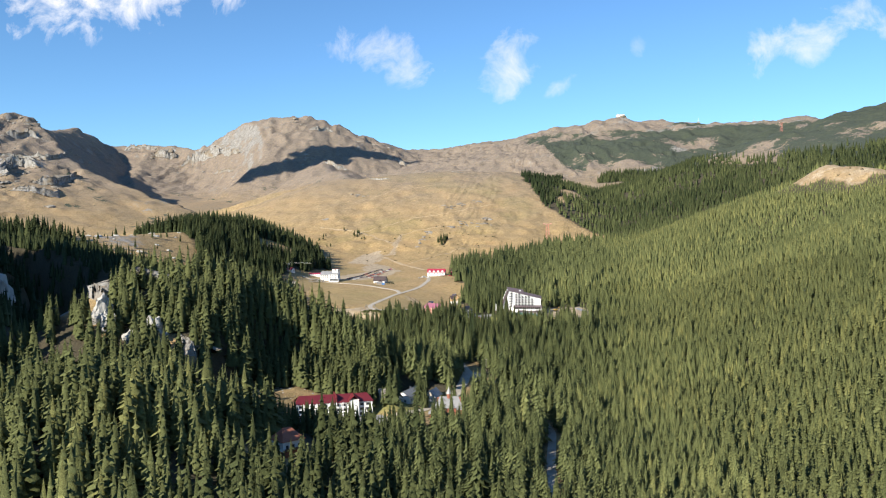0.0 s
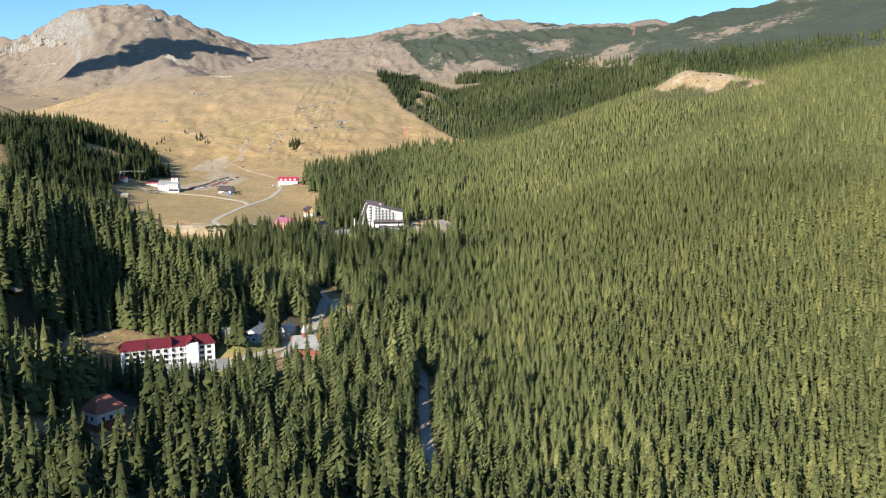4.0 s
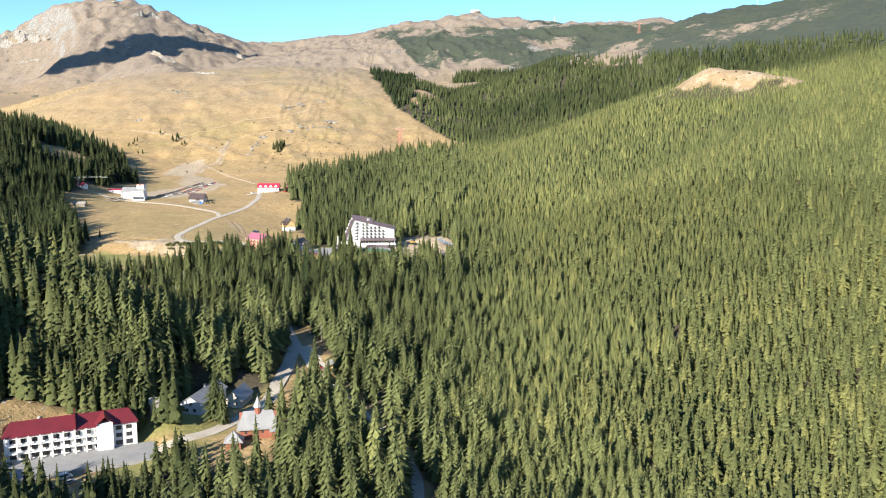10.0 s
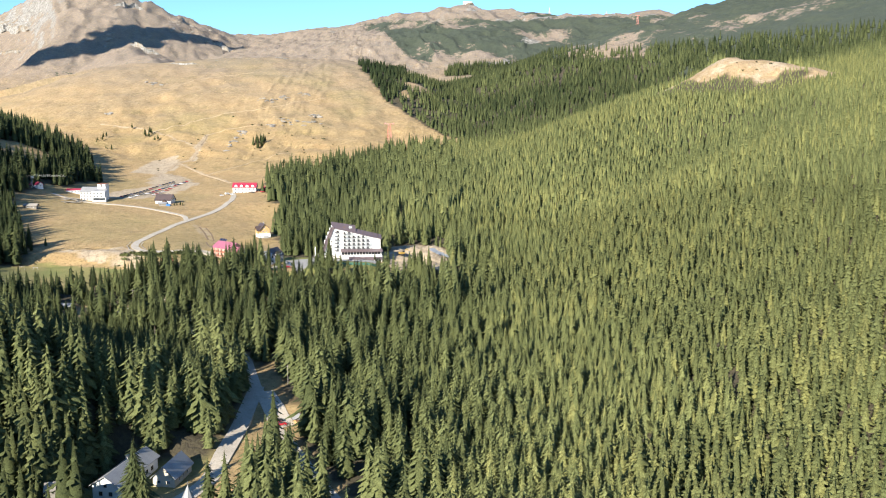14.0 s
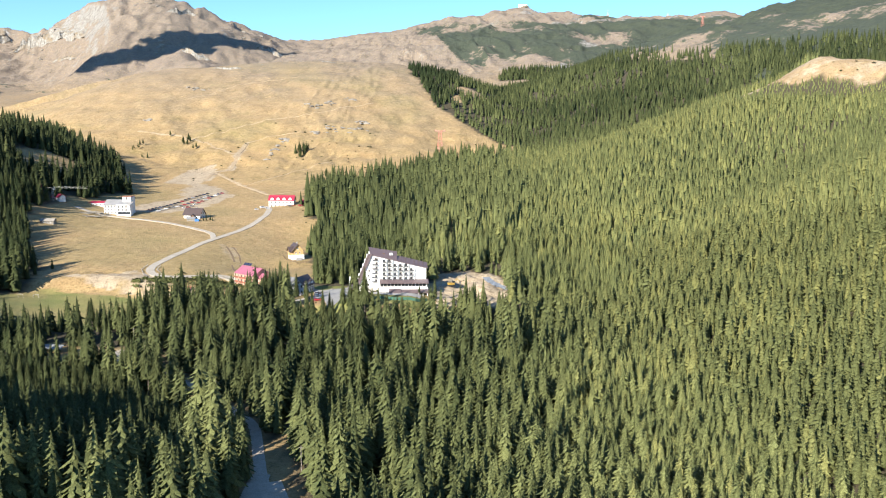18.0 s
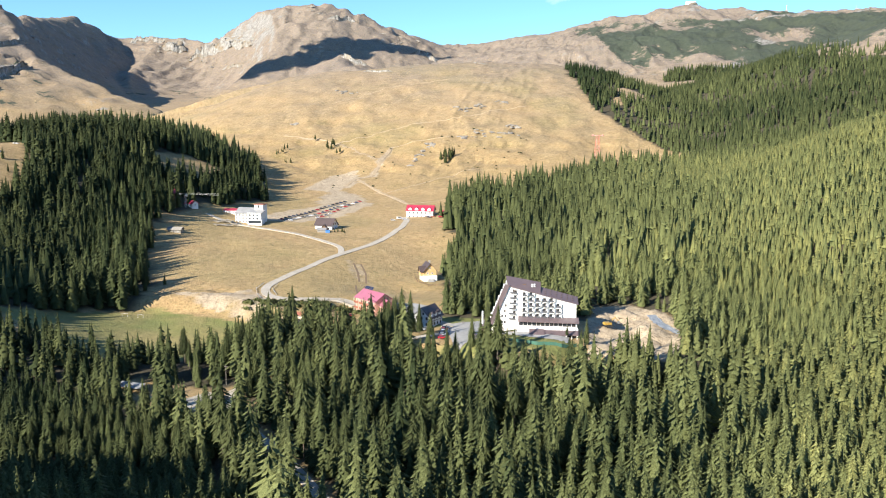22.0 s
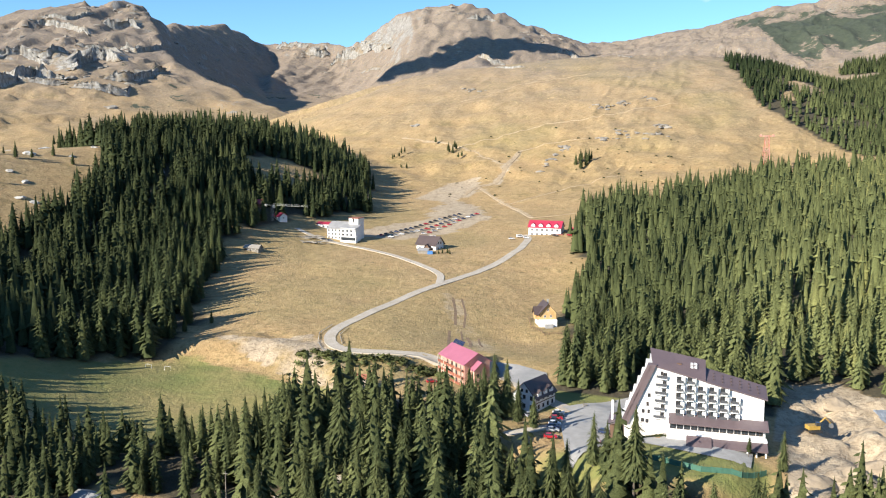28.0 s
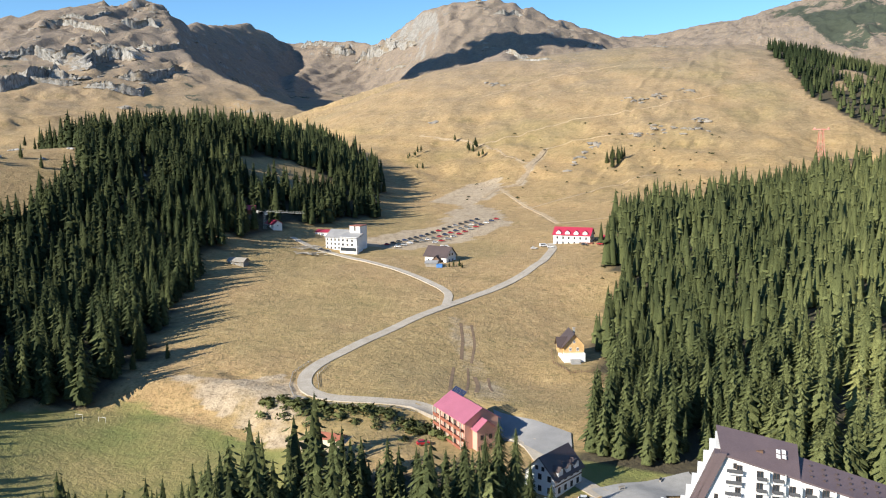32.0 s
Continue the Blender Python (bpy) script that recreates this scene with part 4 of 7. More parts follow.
RAIL_GREY = surface("charcoal_railing", (0.07, 0.07, 0.075), (0.09, 0.09, 0.095), 1.0, 0.6, 0.0)
METAL = surface("galvanised_steel", (0.45, 0.46, 0.47), (0.38, 0.39, 0.40), 1.0, 0.4, 0.0, metal=0.8)
ORANGE_STEEL = surface("red_painted_steel", (0.55, 0.10, 0.05), (0.62, 0.40, 0.34), 6.0, 0.55, 0.0)
CRANE_WHITE = surface("crane_paint", (0.46, 0.46, 0.43), (0.38, 0.38, 0.35), 1.0, 0.5, 0.0)
YELLOW_PAINT = surface("yellow_machine_paint", (0.45, 0.29, 0.06), (0.36, 0.22, 0.05), 1.0, 0.5, 0.0)
RUBBER = surface("black_rubber", (0.02, 0.02, 0.02), (0.03, 0.03, 0.03), 0.5, 0.8, 0.0)
LIMESTONE = surface("grey_limestone", (0.30, 0.27, 0.23), (0.21, 0.185, 0.15), 6.0, 0.95, 0.25, 1.2)
PALE_ROCK = surface("pale_limestone", (0.48, 0.46, 0.41), (0.33, 0.31, 0.28), 8.0, 0.95, 0.35, 1.6)
TARP = surface("grey_plastic_sheet", (0.34, 0.36, 0.38), (0.22, 0.24, 0.26), 3.0, 0.5, 0.05, 0.6)
EARTH = surface("dug_earth", (0.38, 0.30, 0.205), (0.29, 0.225, 0.15), 5.0, 0.95, 0.12, 0.8)
DARK_EARTH = surface("churned_mud", (0.26, 0.17, 0.10), (0.18, 0.12, 0.07), 3.0, 0.95, 0.1, 0.5)
NET_GREEN = surface("green_fence_net", (0.06, 0.16, 0.11), (0.05, 0.13, 0.09), 1.0, 0.8, 0.0)


def glass_material(name, colour, rough=0.08):
    m, tree, bsdf, make = material(name, rough)
    place = make("ShaderNodeTexCoord").outputs["Object"]
    n = ramp(make, noise_node(make, place, 0.8, 2.0), 0.3, 0.7)
    tree.links.new(mixed(make, n, rgb(*colour), rgb(*[c * 1.8 for c in colour])), bsdf.inputs["Base Color"])
    return m


PANE = glass_material("window_glass", (0.025, 0.03, 0.035))
SOLAR = glass_material("solar_glass", (0.012, 0.02, 0.05), 0.15)
FRAME_WHITE = surface("white_window_frame", (0.75, 0.74, 0.72), (0.70, 0.69, 0.67), 1.0, 0.5, 0.0)
FRAME_DARK = surface("brown_window_frame", (0.10, 0.06, 0.04), (0.08, 0.05, 0.035), 1.0, 0.6, 0.0)
shared = {}


def share(key, build, mat):
    """One mesh for many alike pieces."""
    if key not in shared:
        bm = build()
        me = bpy.data.meshes.new(key)
        bm.to_mesh(me)
        bm.free()
        me.materials.append(mat)
        shared[key] = me
    return shared[key]


def piece(name, me, parent, x, y, z, turn=0.0, tilt=0.0):
    ob = new(name, me)
    ob.parent = parent
    ob.matrix_basis = pose(x, y, z, tilt, 0, turn)
    return ob


def frame_bars(w, h):
    return boxes((-w / 2, -w / 2 + 0.1, -0.08, 0.03, 0, h), (w / 2 - 0.1, w / 2, -0.08, 0.03, 0, h), (-w / 2, w / 2, -0.08, 0.03, h - 0.1, h),
                 (-w / 2, w / 2, -0.12, 0.03, -0.06, 0.08), (-0.04, 0.04, -0.06, 0.03, 0.05, h - 0.05))


def window(parent, x, y, z, w, h, turn=0.0, dark=False):
    """A framed window on a wall; turn 0 faces -y."""
    fm = share(f"window_{'dark' if dark else 'white'}_{w:.2f}_{h:.2f}", lambda: frame_bars(w, h), FRAME_DARK if dark else FRAME_WHITE)
    gm = share(f"pane_{w:.2f}_{h:.2f}", lambda: boxes((-w / 2 + 0.06, w / 2 - 0.06, -0.035, 0.02, 0.05, h - 0.06)), PANE)
    ob = piece("window", fm, parent, x, y, z, turn)
    piece("pane", gm, ob, 0, 0, 0)
    return ob


def gable_roof(bm, length, width, eave, ridge_z, over=0.6, thick=0.25, cut=0.0, x0=None, x1=None):
    """Two sloping plates over a house that runs along x; cut: hipped gable ends."""
    lo = -length / 2 - over if x0 is None else x0
    hi = length / 2 + over if x1 is None else x1
    slope = (ridge_z - eave) / (width / 2)
    y, z = width / 2 + over, eave - slope * over
    for s in (-1, 1):
        slab(bm, [(lo, s * y, z), (hi, s * y, z), (hi - cut, 0, ridge_z), (lo + cut, 0, ridge_z)], thick)
    if cut:
        for e, c in ((lo, cut), (hi, -cut)):
            slab(bm, [(e, -y, z), (e, y, z), (e + c, 0, ridge_z)], thick)
    return bm


def gable_wall(length, width, eave, ridge_z, sunk=2.0, hipped=False):
    w = width / 2
    top = [(w, eave)] if hipped else [(w, eave), (0, ridge_z - 0.2)]
    return prism(blank(), [(-w, -sunk), (w, -sunk), *top, (-w, eave)], -length / 2, length / 2)


def house(name, x, y, turn, length, width, eave, ridge_z, wall, roof, label, rows=(), gable_rows=(), chimneys=(), over=0.7, cut=0.0, z=None, plinth=None, dark=False, category="house", dormers=(), group=""):
    """A gabled house along its own x; rows of windows (height, width, tall, places) on the -y front, gable_rows on the -x end and the +x end."""
    zz = float(gz(x, y)) if z is None else z
    top = thing(name, x, y, zz, turn, label, category, group)
    part("wall", gable_wall(length, width, eave, ridge_z, 3.0, cut > 0), wall, top)
    r = part("roof", gable_roof(blank(), length, width, eave, ridge_z, over, 0.22, cut), roof, top)
    if plinth:
        part("plinth", boxes((-length / 2 - 0.08, length / 2 + 0.08, -width / 2 - 0.08, width / 2 + 0.08, -3.0, plinth)), STONE, top)
    for hz, w, h, places in rows:
        for px in places:
            window(top, px, -width / 2 - 0.01, hz, w, h, 0, dark)
            window(top, px, width / 2 + 0.01, hz, w, h, 180, dark)
    for hz, w, h, places in gable_rows:
        for py in places:
            window(top, -length / 2 - 0.01, py, hz, w, h, -90, dark)
            window(top, length / 2 + 0.01, py, hz, w, h, 90, dark)
    for cx, cy, ch in chimneys:
        part("chimney", boxes((cx - 0.45, cx + 0.45, cy - 0.45, cy + 0.45, eave, ridge_z + ch), (cx - 0.6, cx + 0.6, cy - 0.6, cy + 0.6, ridge_z + ch, ridge_z + ch + 0.2)), STONE, r)
    slope = (ridge_z - eave) / (width / 2)
    for dx, dw, dh, side in dormers:
        d = thing("dormer", 0, 0, 0)
        d.parent = top
        d.matrix_basis = pose(dx, 0, 0, 0, 0, 0 if side < 0 else 180)
        y0 = -width / 2 - 0.05
        part("dormer_wall", prism(blank(), [(-dw / 2, eave - 0.6), (dw / 2, eave - 0.6), (dw / 2, eave + dh), (0, eave + dh + dw * 0.4), (-dw / 2, eave + dh)], y0, y0 + 2.6, "y"), wall, d)
        bm = blank()
        for s in (-1, 1):
            slab(bm, [(s * (dw / 2 + 0.3), y0 - 0.4, eave + dh - 0.15), (0, y0 - 0.4, eave + dh + dw * 0.4 + 0.1), (0, y0 + 3.4, eave + dh + dw * 0.4 + 0.1), (s * (dw / 2 + 0.3), y0 + 3.4, eave + dh - 0.15)], 0.14)
        part("dormer_roof", bm, roof, d)
    return top


def balcony(parent, x, y, z, w, deep, turn=0.0, rail_mat=None, key=""):
    slab_me = share(f"balcony_{w:.2f}_{deep:.2f}{key}", lambda: boxes((-w / 2, w / 2, -deep, 0, -0.18, 0.0)), WHITE_WALL)
    ob = piece("balcony", slab_me, parent, x, y, z, turn)
    front = share(f"rail_{w:.2f}{key}", lambda: boxes((-w / 2, w / 2, -0.03, 0.03, 0.25, 1.0)), rail_mat or RAIL_GREY)
    piece("rail", front, ob, 0, -deep + 0.05, 0)
    return ob


# ---------- the white slab hotel above the valley ----------
def build_hotel():
    top = thing("hotel", -75.0, 714.0, 38.6, 7.3, "large white rendered hotel with brown metal roof and rows of balconies", "hotel")
    # front outline seen from the car park side: raking end, sloping eaves
    front = [(0.2, -5), (39.5, -5), (39.4, 19.4), (8.6, 26.9), (0.2, 7.5)]
    part("wall", prism(blank(), front, 0.0, 13.0, "y"), WHITE_WALL, top)
    bm = blank()
    slab(bm, [(7.8, -0.6, 27.6), (23.0, -0.6, 23.9), (23.0, 8.5, 28.0), (6.6, 8.5, 30.7)], 0.35)
    slab(bm, [(6.6, 8.5, 30.7), (23.0, 8.5, 28.0), (23.0, 14.0, 24.2), (7.8, 14.0, 27.3)], 0.35)
    roof = part("roof", bm, PURPLE_ROOF, top)
    bm = blank()
    slab(bm, [(23.0, -0.6, 23.8), (40.3, -0.6, 19.7), (40.3, 7.0, 21.7), (23.0, 7.0, 26.0)], 0.35)
    slab(bm, [(23.0, 7.0, 26.0), (40.3, 7.0, 21.7), (40.3, 14.0, 19.1), (23.0, 14.0, 23.4)], 0.35)
    part("roof_wing", bm, PURPLE_ROOF, top)
    for x0, x1, low, mid, high, back in ((8.8, 15.9, 24.0, 8.5, 28.8, 25.3), (16.0, 22.9, 22.2, 8.5, 27.4, 23.7), (23.1, 31.0, 20.6, 7.0, 23.7, 20.6), (31.1, 39.3, 18.4, 7.0, 21.4, 18.6)):
        part("attic_wall", prism(blank(), [(0.2, low), (mid, high), (13.0, back), (13.0, back - 4)], x0, x1, "x"), WHITE_WALL, top)
    # raking roof down the end wall
    bm = prism(blank(), [(8.9, 27.8), (7.2, 27.8), (-1.3, 7.4), (0.5, 7.4)], -0.75, -0.05, "y")
    prism(bm, [(7.6, 27.6), (6.4, 27.6), (-1.3, 8.6), (-0.4, 8.6)], -0.75, 2.4, "y")
    part("raking_trim", bm, PURPLE_ROOF, top)
    for k in range(7):
        z = 8.2 + 2.8 * k
        x = -0.55 + (z - 7.4) * 0.41
        part("side_terrace", boxes((x - 1.3, x + 1.6, 2.6, 12.5, z, z + 1.1), (x - 0.1, x + 1.6, 2.5, 12.9, z + 1.05, z + 2.78)), WHITE_WALL, top)
    part("roof_hatch", boxes((14.6, 16.0, 3.0, 4.2, 26.0, 27.7)), DARK_WOOD, roof)
    for sx in (18.6, 19.7):
        for sy, sz in ((3.0, 26.62), (4.3, 27.21)):
            part("skylight", slab(blank(), [(sx, sy, sz + 0.12), (sx + 0.8, sy, sz - 0.04), (sx + 0.8, sy + 0.9, sz + 0.37), (sx, sy + 0.9, sz + 0.53)], 0.12), FRAME_WHITE, roof)
    for row in range(6):
        sx = 25.0 + 2.5 * row
        for sy in (1.5, 3.2, 4.9):
            zz = 23.8 - (sx - 23.0) * 0.237 + (sy + 0.6) * 0.28
            part("roof_vent", boxes((sx, sx + 0.5, sy, sy + 0.3, zz - 0.1, zz + 0.25)), BLACK_ROOF, roof)
    # floors of balconies
    for row in range(5):
        z = 23.0 - 2.5 * row
        cols = {0: range(2), 1: range(5)}.get(row, range(6))
        for c in cols:
            x = 15.6 + 3.12 * c
            window(top, x - 0.2, -0.01, z - 0.25, 1.3, 1.8, 0, True)
            balcony(top, x + 0.2, -0.02, z - 0.35, 1.9, 1.1)
            piece("partition", share("balcony_partition", lambda: boxes((-0.07, 0.07, -1.0, 0, 0, 1.9)), WHITE_WALL), top, x + 1.5, 0, z - 0.3)
    # stair end: small balconies that climb with the raking wall
    for k in range(6):
        z = 11.4 + 2.45 * k
        x = 10.0 + 0.1 * k
        window(top, x + 0.9, -0.01, z + 0.1, 1.1, 1.6, 0, True)
        balcony(top, x, -0.02, z, 3.2, 0.9, key="stair")
    for x, z, w in ((10.5, 24.6, 0.7), (7.0, 17.6, 0.8), (6.6, 14.9, 0.7), (5.4, 12.6, 0.8), (7.0, 12.6, 0.7), (6.6, 9.6, 0.9), (5.3, 9.8, 1.0)):
        window(top, x, -0.01, z, w, 1.1, 0, True)
    # restaurant floor, canopy and porch
    part("restaurant", boxes((12.5, 39.8, -3.0, 0.0, -5, 12.0)), WHITE_WALL, top, "projecting white ground floor")
    for k in range(13):
        window(top, 14.2 + 2.0 * k, -3.01, 9.6, 1.8, 1.9, 0, True)
    part("canopy", slab(blank(), [(12.9, -4.8, 11.9), (40.6, -4.8, 11.7), (40.6, 0.3, 13.2), (12.9, 0.3, 13.4)], 0.4), PURPLE_ROOF, top)
    part("terrace", boxes((12.5, 40.2, -5.4, -3.0, -5, 9.0)), WHITE_WALL, top, "white terrace parapet")
    for k in range(8):
        piece("column", share("terrace_column", lambda: boxes((-0.2, 0.2, -0.2, 0.2, 0, 5.6)), WHITE_WALL), top, 22.5 + 2.45 * k, -8.2, 1.4)
    part("lower_canopy", slab(blank(), [(20.0, -8.8, 6.9), (40.2, -8.8, 7.0), (40.2, -5.3, 8.4), (20.0, -5.3, 8.3)], 0.35), PURPLE_ROOF, top)
    part("porch_roof", slab(blank(), [(18.0, -12.0, 6.4), (25.0, -12.0, 6.4), (25.0, -5.0, 8.8), (18.0, -5.0, 8.8)], 0.35), PURPLE_ROOF, top)
    for x in (18.5, 24.5):
        piece("porch_post", share("porch_post", lambda: boxes((-0.22, 0.22, -0.22, 0.22, -3, 4.2)), STONE), top, x, -11.4, 2.2)
    part("glazed_hall", boxes((22.0, 39.6, -5.6, -5.4, 2.2, 7.2)), PANE, top)
    part("plinth", boxes((0.0, 16.0, -1.0, 0.0, -6, 8.6)), CREAM_STONE, top, "pale stone-clad base")
    for x, w in ((9.0, 0.9), (11.5, 2.0), (14.4, 2.0)):
        window(top, x, -1.02, 3.4, w, 1.7, 0, True)
    part("chimney_post", boxes((-4.4, -3.7, 5.0, 5.7, -4, 14.0)), WHITE_WALL, top, "tall white flue")
    part("side_annex", boxes((-4.5, 0.3, 2.0, 12.0, -5, 7.4)), DARK_WOOD, top, "dark glazed side annex")
    part("annex_roof", slab(blank(), [(-5.2, 1.4, 7.7), (0.4, 1.4, 8.4), (0.4, 12.6, 8.4), (-5.2, 12.6, 7.7)], 0.3), PURPLE_ROOF, top)


build_hotel()

# ---------- houses of the valley ----------
spread = lambda n, gap: [gap * (k - (n - 1) / 2) for k in range(n)]


def build_guest_house():
    """The long three-storey house with a dark red roof at the foot of the forest."""
    ax, ay, bx, by = -158.1, 366.9, -117.0, 385.9
    length, width = math.hypot(bx - ax, by - ay), 12.0
    turn = math.degrees(math.atan2(by - ay, bx - ax))
    px, py = math.sin(radians(turn)), -math.cos(radians(turn))
    cx, cy = (ax + bx) / 2 - px * 5.5, (ay + by) / 2 - py * 5.5
    top = house("guest_house", cx, cy, turn, length, width, 9.6, 13.0, WHITE_WALL, RED_ROOF, "long white three-storey guest house with dark red metal roof",
                rows=[(6.7, 2.0, 1.5, spread(12, 3.6)), (3.8, 2.1, 1.5, spread(12, 3.6)), (0.8, 2.4, 1.7, spread(12, 3.6))],
                gable_rows=[(6.6, 1.9, 1.7, spread(3, 3.4)), (3.4, 1.9, 1.7, spread(3, 3.4))], z=13.4, dark=True, category="guest house", cut=3.0)
    part("stair_tower", boxes((length * 0.19, length * 0.19 + 5.5, -width / 2 - 2.4, 0, -3, 10.6)), WHITE_WALL, top, "white projecting stair tower")
    bm = blank()
    m = length * 0.19 + 2.75
    for s in (-1, 1):
        slab(bm, [(m + s * 3.4, -width / 2 - 3.0, 10.3), (m, -width / 2 - 3.0, 13.2), (m, 0, 13.4), (m + s * 3.4, 0, 10.3)], 0.2)
    part("tower_roof", bm, RED_ROOF, top)
    part("arcade", boxes((-length / 2, length * 0.19, -width / 2 - 1.6, -width / 2, 2.9, 3.3), (-length / 2, length * 0.19, -width / 2 - 1.6, -width / 2, 5.8, 6.1)), WHITE_WALL, top, "white balcony slabs along the front")
    for k in range(9):
        piece("arcade_post", share("arcade_post", lambda: boxes((-0.25, 0.25, -0.25, 0.25, -2, 9.3)), WHITE_WALL), top, -length / 2 + 0.4 + 3.85 * k, -width / 2 - 1.5, 0)
    part("fire_wall", boxes((length * 0.02, length * 0.02 + 0.5, -width / 2 - 0.9, width / 2 + 0.9, 8.6, 13.4)), RED_ROOF, top)
    part("forecourt", slab(blank(), [(-length / 2 - 2, -width / 2, 0.25), (length / 2 + 6, -width / 2, 0.25), (length / 2 + 6, -width / 2 - 17, -0.4), (-length / 2 - 2, -width / 2 - 17, -0.4)], 3.0), ASPHALT, top, "grey paved forecourt")
    return top


build_guest_house()


def build_chapel():
    z = float(gz(-71, 388)) + 0.2
    top = thing("chapel", -71.0, 389.0, z, 12.0, "red-brown timber chapel with pale grey roof and turret", "chapel")
    part("wall", gable_wall(14.0, 7.5, 5.2, 9.6), RED_WOOD, top)
    roof = part("roof", gable_roof(blank(), 14.0, 7.5, 5.2, 9.8, 1.1, 0.25, 2.6), GREY_ROOF, top)
    bm = blank()
    prism(bm, [(1.25 * math.cos(a), 1.25 * math.sin(a)) for a in [0.785 * k for k in range(8)]], 8.6, 11.6, "z")
    t = part("turret", bm, RED_WOOD, top)
    bm = blank()
    rod(bm, (0, 0, 11.4), (0, 0, 15.4), 1.9, 8, 0.08)
    part("turret_roof", bm, GREY_ROOF, t)
    part("cross", boxes((-0.05, 0.05, -0.05, 0.05, 15.2, 16.6), (-0.35, 0.35, -0.05, 0.05, 15.9, 16.0)), METAL, t)
    for sx in spread(4, 3.1):
        window(top, sx, -3.76, 2.0, 0.9, 1.9, 0, True)
    part("porch", boxes((4.8, 9.0, -6.2, -3.7, -2, 3.2)), RED_WOOD, top)
    part("porch_roof", slab(blank(), [(4.2, -6.9, 3.2), (9.6, -6.9, 3.2), (9.6, -3.2, 5.2), (4.2, -3.2, 5.2)], 0.2), GREY_ROOF, top)
    gate = thing("gate_lodge", -77.5, 377.0, float(gz(-77.5, 377.0)), 8.0, "small timber gate lodge with pale pyramid roof beside the chapel", "lodge")
    part("wall", boxes((-2.6, 2.6, -2.2, 2.2, -2, 3.2)), RED_WOOD, gate)
    bm = blank()
    c = [(-3.6, -3.2, 3.0), (3.6, -3.2, 3.0), (3.6, 3.2, 3.0), (-3.6, 3.2, 3.0)]
    for k in range(4):
        slab(bm, [c[k], c[(k + 1) % 4], (0, 0, 6.6)], 0.2)
    part("roof", bm, GREY_ROOF, gate)
    part("doorway", boxes((-0.9, 0.9, -2.26, -2.18, 0, 2.3)), DARK_WOOD, gate)


build_chapel()
house("chalet", -103.0, 428.0, 80.0, 25.0, 9.0, 5.2, 8.0, WHITE_WALL, GREY_ROOF, "white chalet with grey zinc roof among the spruces",
      rows=[(1.6, 1.4, 1.4, spread(6, 3.4))], gable_rows=[(1.4, 1.2, 1.3, spread(2, 3.4)), (4.2, 1.0, 1.0, (0,))], chimneys=((3, 1.0, 0.6),), dark=True)
house("cottage", -89.0, 432.0, 82.0, 13.0, 7.6, 3.6, 7.2, CREAM_WALL, GREY_ROOF, "cream cottage with pale grey gabled roof", rows=[(1.0, 1.1, 1.2, spread(3, 3.0))], gable_rows=[(1.0, 1.1, 1.2, spread(2, 3.2))])
house("shed", -113.0, 402.5, 15.0, 8.0, 5.0, 2.6, 4.0, GREY_WOOD, GREY_WOOD, "weathered grey timber shed on the grass bank", over=0.5, category="shed")
villa = house("villa", -124.0, 262.0, 55.0, 11.0, 10.0, 8.2, 12.6, WHITE_WALL, TILE_ROOF, "small white villa with terracotta hipped roof in the woods",
              rows=[(1.0, 1.3, 1.5, spread(3, 3.2)), (4.2, 1.3, 1.5, spread(3, 3.2))], gable_rows=[(1.0, 1.3, 1.5, spread(2, 3.6)), (4.2, 1.3, 1.5, spread(2, 3.6))], cut=4.2, dark=True, z=22.0, category="villa")
part("balcony", boxes((-5.5, 5.5, -6.4, -5.0, 3.3, 3.6), (-5.5, 5.5, -6.4, -6.3, 3.6, 4.5)), DARK_WOOD, villa)
part("ground_floor", boxes((-5.6, 5.6, -5.1, 5.1, -3, 3.0)), RED_WOOD, villa, "reddish timber ground floor")

# ---------- houses of the meadow ----------
pink = house("guest_house", -153.5, 780.5, -38.0, 20.0, 12.0, 9.8, 13.6, PINK_WALL, PINK_ROOF, "pink rendered guest house with faded red metal roof and rooftop collectors",
             rows=[(6.9, 1.2, 1.6, spread(5, 3.6)), (4.0, 1.2, 1.6, spread(5, 3.6)), (1.0, 1.2, 1.6, spread(5, 3.6))], gable_rows=[(6.6, 1.2, 1.5, spread(2, 5.0)), (3.8, 1.2, 1.5, spread(2, 5.0))],
             z=34.0, dark=True, category="guest house", dormers=())
for r in range(3):
    part("balcony", boxes((-9.8, 9.8, -7.4, -6.0, 0.6 + 2.95 * r, 0.8 + 2.95 * r), (-9.8, 9.8, -7.4, -7.3, 0.8 + 2.95 * r, 1.7 + 2.95 * r)), RED_WOOD, pink)
for k in range(5):
    part("post", boxes((-9.8 + 4.8 * k, -9.5 + 4.8 * k, -7.4, -7.1, -3, 9.4)), CREAM_WALL, pink)
part("wing_wall", prism(blank(), [(-3.2, -3), (3.2, -3), (3.2, 7.6), (0, 10.2), (-3.2, 7.6)], 10.0, 13.0, "x"), PINK_WALL, pink)
bm = blank()
for s in (-1, 1):
    slab(bm, [(9.6, s * 3.9, 7.3), (13.8, s * 3.9, 7.3), (13.8, 0, 10.5), (9.6, 0, 10.5)], 0.2)
part("wing_roof", bm, PINK_ROOF, pink)
for zz in (1.0, 4.2):
    for yy in (-1.5, 1.5):
        window(pink, 13.01, yy, zz, 1.2, 1.5, 90, True)
